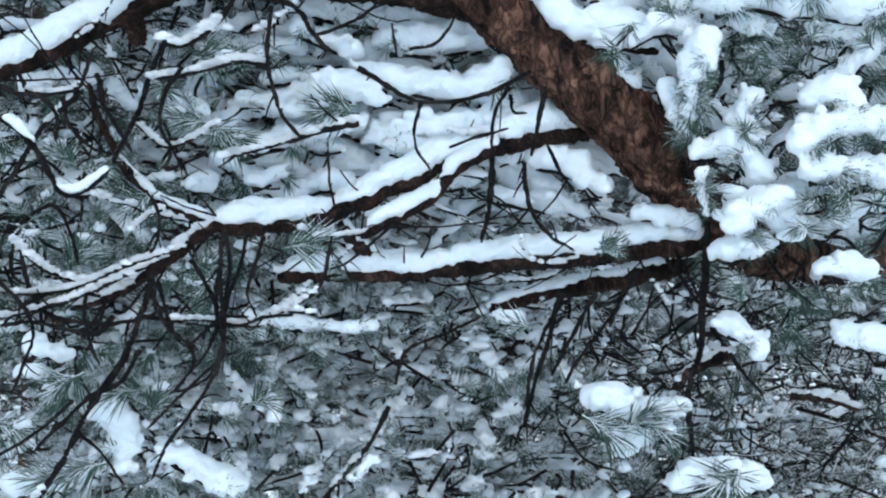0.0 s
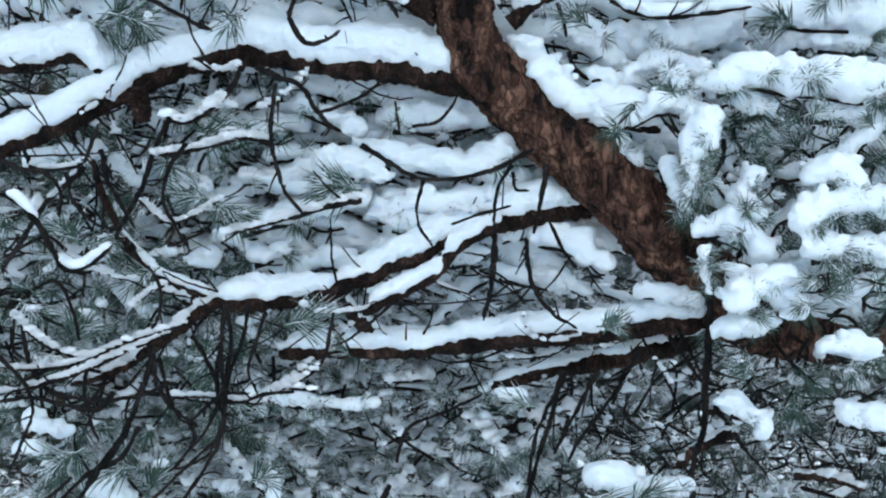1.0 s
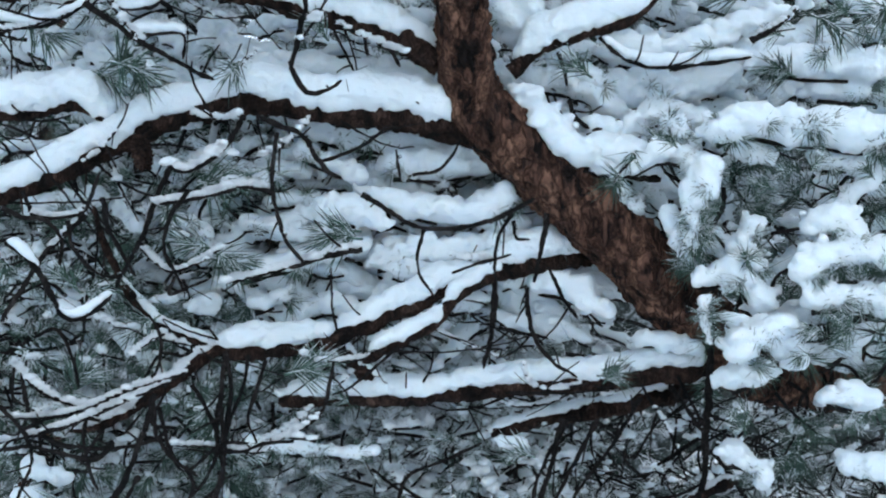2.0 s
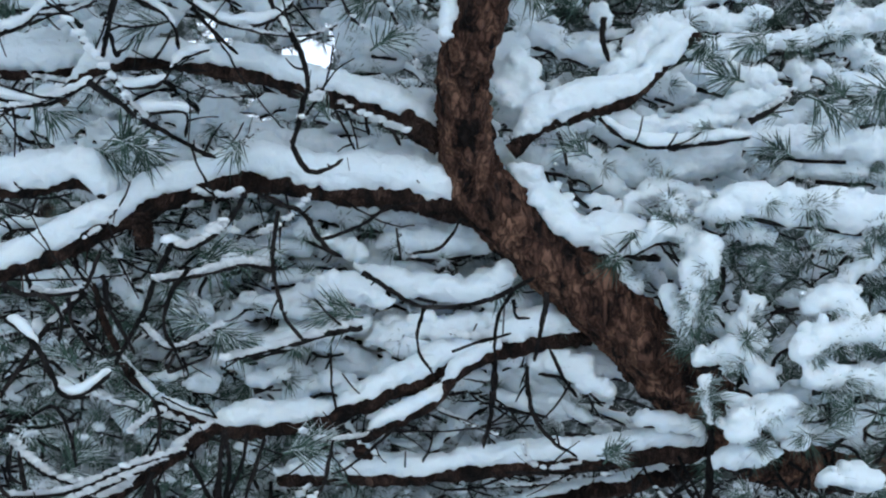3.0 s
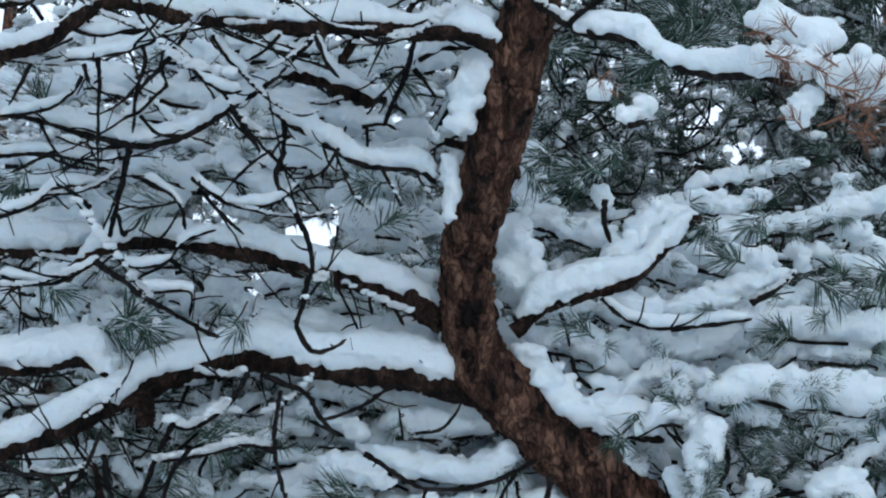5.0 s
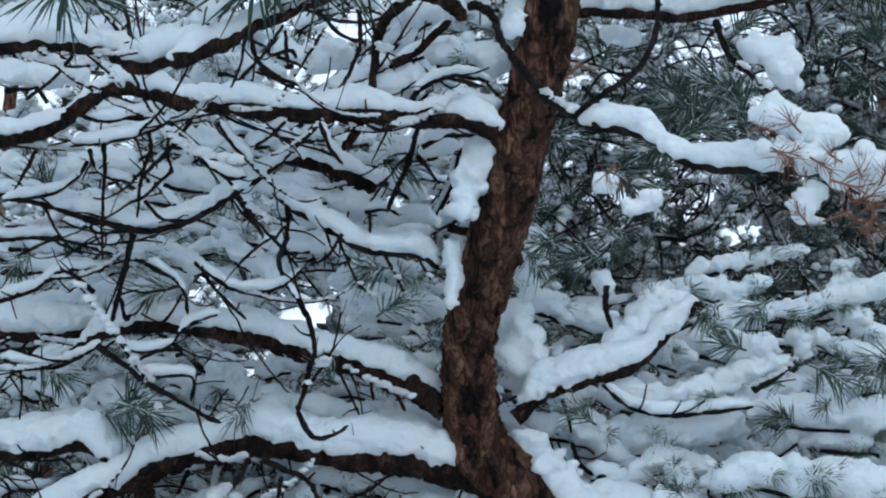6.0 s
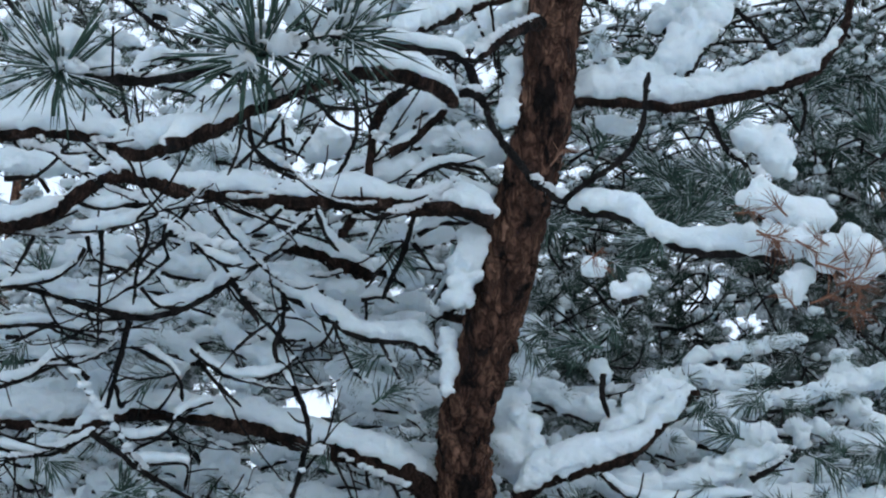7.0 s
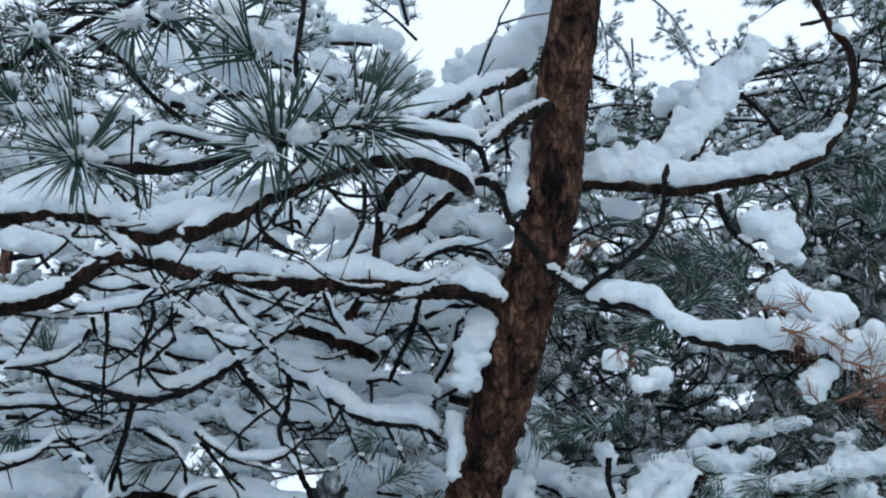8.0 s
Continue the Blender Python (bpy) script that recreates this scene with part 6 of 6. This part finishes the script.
bank(pine, 8, 130, (-0.6, 0.3), (3.76, 4.05), (1.78, 2.5), (0.028, 0.052), 1)
bank(pine, 7, 70, (0.35, 1.35), (3.95, 4.4), (1.95, 2.7), (0.025, 0.05), 2)
bank(pine, 9, 14, (0.62, 1.3), (3.5, 3.75), (1.7, 2.32), (0.03, 0.052), 2)


def pine_cone(at, long, lean):
    """A closed cone: overlapping scales in spirals round a core."""
    cone = thing("pine_cone", "closed brown pine cone hanging on a snowy twig", "pine cone", at)
    core = spline([(0, 0, -long / 2), (0, 0, 0), (0, 0, long / 2)], long / 12)
    x = np.linspace(0, 1, len(core))
    soup = Soup()
    soup.add(*tube(core, long * 0.26 * np.sin(np.pi * (0.12 + 0.8 * x)) ** 0.7, 12))
    b, f = TINY_BALL
    for k in range(60):
        u, a = (k + 0.5) / 60, 2.4 * k
        r = long * 0.26 * math.sin(math.pi * (0.12 + 0.8 * u)) ** 0.7
        soup.add(b * long * [0.085, 0.085, 0.06] + [r * math.cos(a), r * math.sin(a), long * (u - 0.5)], None, f)
    ob = piece("cone_body", soup.mesh("cone_body", DARK_BARK), cone)
    ob.matrix_parent_inverse = Matrix()
    cone.rotation_euler = lean


pine_cone((-0.170, 2.100, 2.926), 0.072, (0.2, 0.3, 0))
pine_cone((-0.707, 3.450, 2.190), 0.082, (0.1, -0.2, 0))

# ---- woods behind ----
def lump(soup, rng, at, wide, tall):
    d, f = ROUGH_BALL
    p = heap(d, rng, 9, 1.0)
    p = p * (1 + 0.28 * ripple(p, 0.5, rng.uniform(0, 50)) + 0.12 * ripple(p, 0.2, rng.uniform(0, 50)))[:, None] * [wide * rng.uniform(0.7, 1.5), wide, tall * rng.uniform(0.7, 1.2)]
    soup.add(p + at, None, f)


def shoot(wood, green, snow, rng, o, e, load, leaf, plain, reach):
    """A short shoot from o to e: needles along its outer half, snow settled on them."""
    tw = spline([o, (o + e) / 2 + [0, 0, -0.012], e], 0.09 if plain else 0.05)
    wood.add(*tube(tw, np.linspace(0.005, 0.0025, len(tw)), 3))
    d = (e - o) / np.linalg.norm(e - o)
    thick = 0.0032 if plain else 0.0021
    if leaf:
        needles(green, rng, e, d + [0, 0, 0.15], int((16 if plain else 34) * leaf), 0.082 * reach, thick, plain=True)
        needles(green, rng, (o + 2 * e) / 3, d + rng.uniform(-0.3, 0.3, 3), int((12 if plain else 26) * leaf), 0.075 * reach, thick, plain=True)
    if abs(d[2]) > 0.7:
        return
    if load and leaf:
        for _ in range(int(0.35 + 3.0 * load + rng.random())):
            at = o + (e - o) * rng.uniform(0.45, 1.15) + rng.uniform(-0.012, 0.012, 3) + [0, 0, 0.008]
            w = rng.uniform(0.030, 0.065) * (0.55 + 0.5 * load)
            b, f = TINY_BALL if plain or w < 0.05 else ROUGH_BALL
            push = 1 + 0.38 * ripple(b, 0.9, rng.uniform(0, 50)) * 0.5 + 0.25 * np.abs(ripple(b, 0.4, rng.uniform(0, 50)))
            snow.add(b * push[:, None] * [w * 0.6, w * 0.6, w * 0.36] + at, None, f)
    elif load:
        snow.add(*snow_cap(tw, np.full(len(tw), 0.004), 0.016 * load * rng.uniform(0.6, 1.5), int(rng.integers(999)), 7, 0.6))


def bough(seed, load, leaf, plain=False, shoots=15, heaps=0.7, mats=0, reach=1.0):
    """One bough, 0.8 m along +x: stem, side shoots, needles, snow. Gives its three meshes as gathered pieces."""
    rng = np.random.default_rng(seed)
    wood, green, snow = Soup(), Soup(), Soup()
    bend, sag = rng.uniform(-0.1, 0.1), rng.uniform(0.02, 0.14)
    line = spline([(0, 0, 0), (0.28, 0, 0.04), (0.56, bend, 0.02), (0.8, bend * 2, -sag)], 0.05)
    wood.add(*tube(line, np.linspace(0.012, 0.004, len(line)), 5))
    if load > 0.2:
        snow.add(*snow_cap(line, np.full(len(line), 0.012), 0.05 * load, seed, 9))
    for k in range(shoots):
        o = line[rng.integers(len(line) // 5, len(line))]
        d = np.array([rng.uniform(0.1, 1), rng.uniform(-1.2, 1.2), rng.uniform(-0.55, 0.5)])
        e = o + d / np.linalg.norm(d) * rng.uniform(0.08, 0.26)
        shoot(wood, green, snow, rng, o, e, load, leaf if rng.random() < 0.3 + leaf else 0, plain, reach)
        if rng.random() < load * heaps:
            w = rng.uniform(0.05, 0.12) * (0.5 + 0.6 * load)
            lump(snow, rng, e + [0, 0, 0.012], w, w * 0.8)
    # broad snow pads, only on the unseen boughs, to make them block more skylight
    for k in range(mats):
        o = line[rng.integers(len(line))]
        w = rng.uniform(0.22, 0.42)
        b, f = TINY_BALL
        snow.add(heap(b, rng, 6, 1.0) * [w, w, w * 0.3] + o + [rng.uniform(-0.1, 0.1), rng.uniform(-0.22, 0.22), 0.02], None, f)
    return [(np.vstack(k.v), np.vstack(k.q) if k.q else None, np.vstack(k.t) if k.t else None) if k.v else None for k in (wood, green, snow)]


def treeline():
    """The far edge of the wood: one added lumpy backdrop sheet of snowy crowns, sky gaps cut along sight lines."""
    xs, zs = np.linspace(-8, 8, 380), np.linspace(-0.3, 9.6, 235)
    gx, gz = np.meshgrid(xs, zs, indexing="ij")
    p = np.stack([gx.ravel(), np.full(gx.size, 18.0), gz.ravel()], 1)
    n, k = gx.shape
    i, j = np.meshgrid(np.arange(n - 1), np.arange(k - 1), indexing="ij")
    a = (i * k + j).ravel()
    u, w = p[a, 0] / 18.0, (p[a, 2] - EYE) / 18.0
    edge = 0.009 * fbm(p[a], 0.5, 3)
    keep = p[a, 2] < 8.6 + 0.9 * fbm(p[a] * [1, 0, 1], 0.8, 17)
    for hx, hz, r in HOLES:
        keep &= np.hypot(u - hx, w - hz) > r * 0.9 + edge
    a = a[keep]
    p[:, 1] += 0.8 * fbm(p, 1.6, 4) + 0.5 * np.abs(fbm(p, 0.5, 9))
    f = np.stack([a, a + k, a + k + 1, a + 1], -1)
    tagged(piece("backdrop", mesh_of("backdrop", p, f, None, FAR_WOOD)), "backdrop sheet of distant tall snowy conifers", "trees", kind="structure")


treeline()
HEAVY = [bough(100 + k, 0.85, 1.1, heaps=0.55) for k in range(7)]
FROSTED = [bough(200 + k, 0.32, 1.5, heaps=0.35, reach=0.8) for k in range(6)]
DARK = [bough(300 + k, 0.24, 1.15, shoots=22, reach=0.62) for k in range(6)]
TANGLE = [bough(400 + k, 0.15, 0.16, shoots=28, heaps=0.1) for k in range(6)]
FAR_DARK = [bough(500 + k, 0.14, 1.1, True, 14, 0.5) for k in range(6)]
FAR_WHITE = [bough(600 + k, 0.75, 0.7, True, 12, 0.4) for k in range(6)]
# rough boughs for unseen places, there only to shade the scene
SHADE_BOUGHS = [bough(700 + k, 0.0, 0.7, True, 6, 0.0, 5) for k in range(5)]


class Crown:
    """The boughs of one tree, gathered into its wood, its needles and its snow."""
    def __init__(self, seed, mat=FAR_NEEDLE):
        self.mat = mat
        self.rng = np.random.default_rng(seed)
        self.soups = [Soup(), Soup(), Soup()]

    def bough(self, kinds, at, yaw, tilt, size):
        c, s = math.cos(yaw), math.sin(yaw)
        ct, st = math.cos(tilt), math.sin(tilt)
        turn = np.array([[c, -s, 0], [s, c, 0], [0, 0, 1]]) @ np.array([[ct, 0, -st], [0, 1, 0], [st, 0, ct]]) * size
        for soup, made in zip(self.soups, kinds[self.rng.integers(len(kinds))]):
            if made:
                soup.add(made[0] @ turn.T + at, made[1], made[2])

    def fill(self, kinds, count, x, y, z, size=(0.7, 1.2), facing=True):
        """Boughs scattered through a box; none hangs in the gaps of the canopy."""
        rng = self.rng
        for _ in range(count):
            at = np.array([rng.uniform(*x), rng.uniform(*y), rng.uniform(*z)])
            yaw = rng.uniform(math.pi, 2 * math.pi) if facing else rng.uniform(0, 6.28)
            tilt, big = rng.uniform(-0.35, 0.2), rng.uniform(*size)
            way = np.array([math.cos(yaw), math.sin(yaw), math.tan(tilt)]) * 0.8 * big
            if facing and any(open_sky(*(at + way * k)) for k in (0, 0.35, 0.7, 1.05)):
                continue
            self.bough(kinds, at, yaw, tilt, big)

    def finish(self, tree):
        for name, soup, mat in zip(("branchwork", "foliage", "snow"), self.soups, (TWIG, self.mat, SNOW)):
            if soup.n:
                tagged(piece(name, soup.mesh(name, mat), tree), kind="stuff")


def woods_tree(foot, tall, label, group="pines of the wood"):
    tree = thing("pine_tree", label, "tree", (foot[0], foot[1], 0), group=group)
    base = spline([(foot[0], foot[1], -0.1), (foot[0], foot[1] + 0.1, tall * 0.5), (foot[0], foot[1] + 0.1, tall)], 0.1)
    piece("trunk", mesh_of("trunk", *tube(base, np.linspace(0.13, 0.04, len(base)), 14, 0.06, 4), BARK), tree)
    return tree



def sprigs(crown, count, x, y, z, leaf=1.0, load=1.0):
    """Short crooked side shoots with star-shaped needle ends and lumps of snow, scattered through a box."""
    rng = crown.rng
    wood, green, snow = crown.soups
    for _ in range(count):
        o = np.array([rng.uniform(*x), rng.uniform(*y), rng.uniform(*z)])
        d = np.array([rng.uniform(-1, 1), rng.uniform(-0.8, 0.1), rng.uniform(-0.9, 0.8)])
        d /= np.linalg.norm(d)
        far = rng.uniform(0.12, 0.34)
        turn = np.array([rng.uniform(-1, 1), 0, rng.uniform(-1, 1)]) * 0.3 * far
        line = spline([o, o + d * far * 0.35 + turn, o + d * far * 0.7 + turn * 0.6, o + d * far], 0.02)
        if any(open_sky(*q) for q in line[::4]):
            continue
        wood.add(*tube(line, np.linspace(0.0055, 0.0025, len(line)), 5))
        if rng.random() < leaf:
            way = ways(line)[-1]
            needles(green, rng, line[-1], way, 60, 0.08, 0.0019, plain=True)
            needles(green, rng, line[len(line) * 2 // 3], way + rng.uniform(-0.6, 0.6, 3), 30, 0.07, 0.002, plain=True)
        for _ in range(int(load * 4.5 + rng.random())):
            k = rng.integers(len(line) // 3, len(line))
            w = rng.uniform(0.022, 0.056)
            lump(snow, rng, line[k] + [0, 0, 0.25 * w], w, w * 1.15)


# the leaning pine's own further boughs, behind the limbs
crown = Crown(21, WHITE_NEEDLE)
crown.fill(HEAVY, 16, (-1.2, 0.2), (4.3, 4.9), (2.5, 3.8), (0.5, 0.8))
crown.fill(FROSTED, 20, (-1.3, 0.1), (4.3, 4.9), (2.0, 3.8), (0.5, 0.8))
crown.fill(DARK, 24, (-1.3, 0.1), (4.2, 4.8), (1.4, 2.5), (0.5, 0.8))
crown.fill(FROSTED, 14, (-1.3, 0.1), (4.2, 4.8), (1.3, 2.5), (0.5, 0.8))
crown.fill(HEAVY, 14, (0.3, 1.5), (4.5, 5.0), (2.0, 3.0), (0.5, 0.8))
# out of view overhead: boughs added to hold back skylight over the clearing
crown.fill(SHADE_BOUGHS, 170, (-4.0, 4.0), (-1.5, 5.0), (6.6, 8.6), (1.5, 2.4), facing=False)
crown.fill(SHADE_BOUGHS, 40, (-4.0, 0.3), (-1.5, 2.2), (4.8, 6.4), (1.2, 1.8), facing=False)
crown.finish(pine)

crown = Crown(22, NEEDLE)
sprigs(crown, 170, (-1.3, -0.4), (3.75, 4.4), (1.45, 2.35), 0.9, 0.3)
sprigs(crown, 55, (0.6, 1.3), (3.6, 3.95), (1.6, 2.2), 1.0, 0.15)
crown.finish(pine)

left = woods_tree((-1.80, 6.6), 4.4, "snow-laden pine with sagging white boughs")
crown = Crown(1, WHITE_NEEDLE)
crown.fill(HEAVY, 60, (-1.9, 0.6), (4.8, 6.2), (1.8, 5.0), (0.7, 1.1))
crown.fill(FROSTED, 40, (-2.2, 0.8), (5.4, 6.8), (1.8, 5.4), (0.7, 1.1))
crown.finish(left)
right = woods_tree((2.9, 6.4), 7.5, "dark pine with frosted needle sprays")
crown = Crown(2, DEEP_NEEDLE)
crown.fill(DARK, 120, (0.1, 2.2), (4.8, 6.2), (2.8, 5.0), (0.5, 0.9))
sprigs(crown, 300, (0.3, 1.8), (4.4, 5.2), (2.8, 4.0), 0.9, 0.12)
crown.fill(FROSTED, 12, (0.9, 2.3), (4.8, 6.0), (1.8, 5.0), (0.6, 1.0))
crown.finish(right)
rimed = woods_tree((3.4, 5.6), 7.0, "pine with needle sprays white with rime")
crown = Crown(6, WHITE_NEEDLE)
crown.fill(FROSTED, 60, (1.05, 2.3), (4.7, 5.6), (3.3, 5.5), (0.5, 0.8))
for k in range(9):
    crown.bough(FROSTED, (0.66 + 0.11 * (k * 4 % 9) / 2, 6.0 + 0.1 * (k % 3), 5.75 + 0.06 * (k % 4)), 3.3 + 0.55 * k, -0.75 - 0.12 * (k % 3), 0.42)
crown.finish(rimed)
low = woods_tree((3.4, 8.5), 4.0, "low tangle of snow-dusted pine branches")
crown = Crown(3)
crown.fill(TANGLE, 45, (-0.3, 2.0), (5.2, 6.8), (0.3, 1.8), (0.5, 0.9))
sprigs(crown, 420, (0.0, 1.75), (4.4, 5.8), (0.4, 1.7), 0.35, 0.25)
crown.finish(low)
bowed = woods_tree((-2.9, 6.2), 4.0, "low pine boughs bowed by fresh snow")
crown = Crown(4, WHITE_NEEDLE)
crown.fill(FROSTED, 40, (-1.6, 0.5), (4.9, 6.2), (0.4, 1.8), (0.45, 0.8))
sprigs(crown, 440, (-1.35, 0.35), (4.1, 5.2), (0.55, 1.65), 0.95, 2.0)
crown.finish(bowed)
for n, (x0, x1, fx) in enumerate(((-3.4, -1.1, -4.2), (-1.3, 1.3, -3.9), (1.1, 3.4, 4.3))):
    far = woods_tree((fx, 11.0 + n), 9.0, "far pine crowded with snow-dusted boughs")
    crown = Crown(50 + n)
    crown.fill(FAR_DARK, 115, (x0, x1), (7.0, 9.5), (0.1, 7.4), (0.9, 1.5))
    crown.fill(FAR_WHITE, 16 if n < 2 else 4, (x0, x1), (7.0, 9.0), (4.6, 7.4), (0.8, 1.3))
    crown.fill(FAR_WHITE, 40 if n < 2 else 15, (x0, x1), (6.6, 8.0), (0.1, 6.0), (0.8, 1.3))
    if n == 2:
        for k in range(9):
            crown.bough(FAR_DARK, (1.45 + 0.09 * k % 0.7, 8.2, 6.35 + 0.05 * (k * 5 % 7)), 3.6 + 0.3 * (k % 4), -0.5 - 0.1 * (k % 3), 0.75)
    crown.finish(far)

brush = woods_tree((-4.6, 12.0), 3.0, "low far pines half buried in snow")
crown = Crown(91)
crown.fill(FAR_DARK, 170, (-4.4, 4.4), (9.5, 14.5), (0.0, 1.1), (1.0, 1.6))
crown.fill(FAR_DARK, 70, (-2.6, 2.6), (7.0, 8.6), (-0.1, 0.9), (0.8, 1.2))
crown.fill(FAR_DARK, 70, (0.0, 2.6), (6.4, 7.8), (-0.1, 0.9), (0.7, 1.0))
crown.finish(brush)

# ---- unseen trees, added to close the clearing round the path and block skylight ----
edge = woods_tree((-6.8, -3.0), 9.0, "tall pine with snowy crown, added out of view to block skylight", "pines round the clearing")
crown = Crown(77)
for k in range(48):
    z = 0.6 + 8.0 * k / 48
    a = 2.4 * k
    wide = 0.3 + 0.8 * (1 - z / 9.5)
    crown.bough(SHADE_BOUGHS, (-6.8 + 0.3 * math.cos(a), -3.0 + 0.3 * math.sin(a), z), a, crown.rng.uniform(-0.3, 0.1), 2.4 * wide)
crown.finish(edge)
for x, y, turn in ((-5.4, 1.0, 40), (5.6, 0.8, 200), (7.0, -2.6, 80), (-4.8, -7.5, 120), (0.6, -8.8, 310), (4.9, -8.0, 260), (-4.4, 4.6, 20), (4.6, 4.4, 150), (-6.5, 2.4, 70), (6.4, 2.0, 230)):
    copy_thing(edge, pose(x, y, 0, 0, 0, turn))
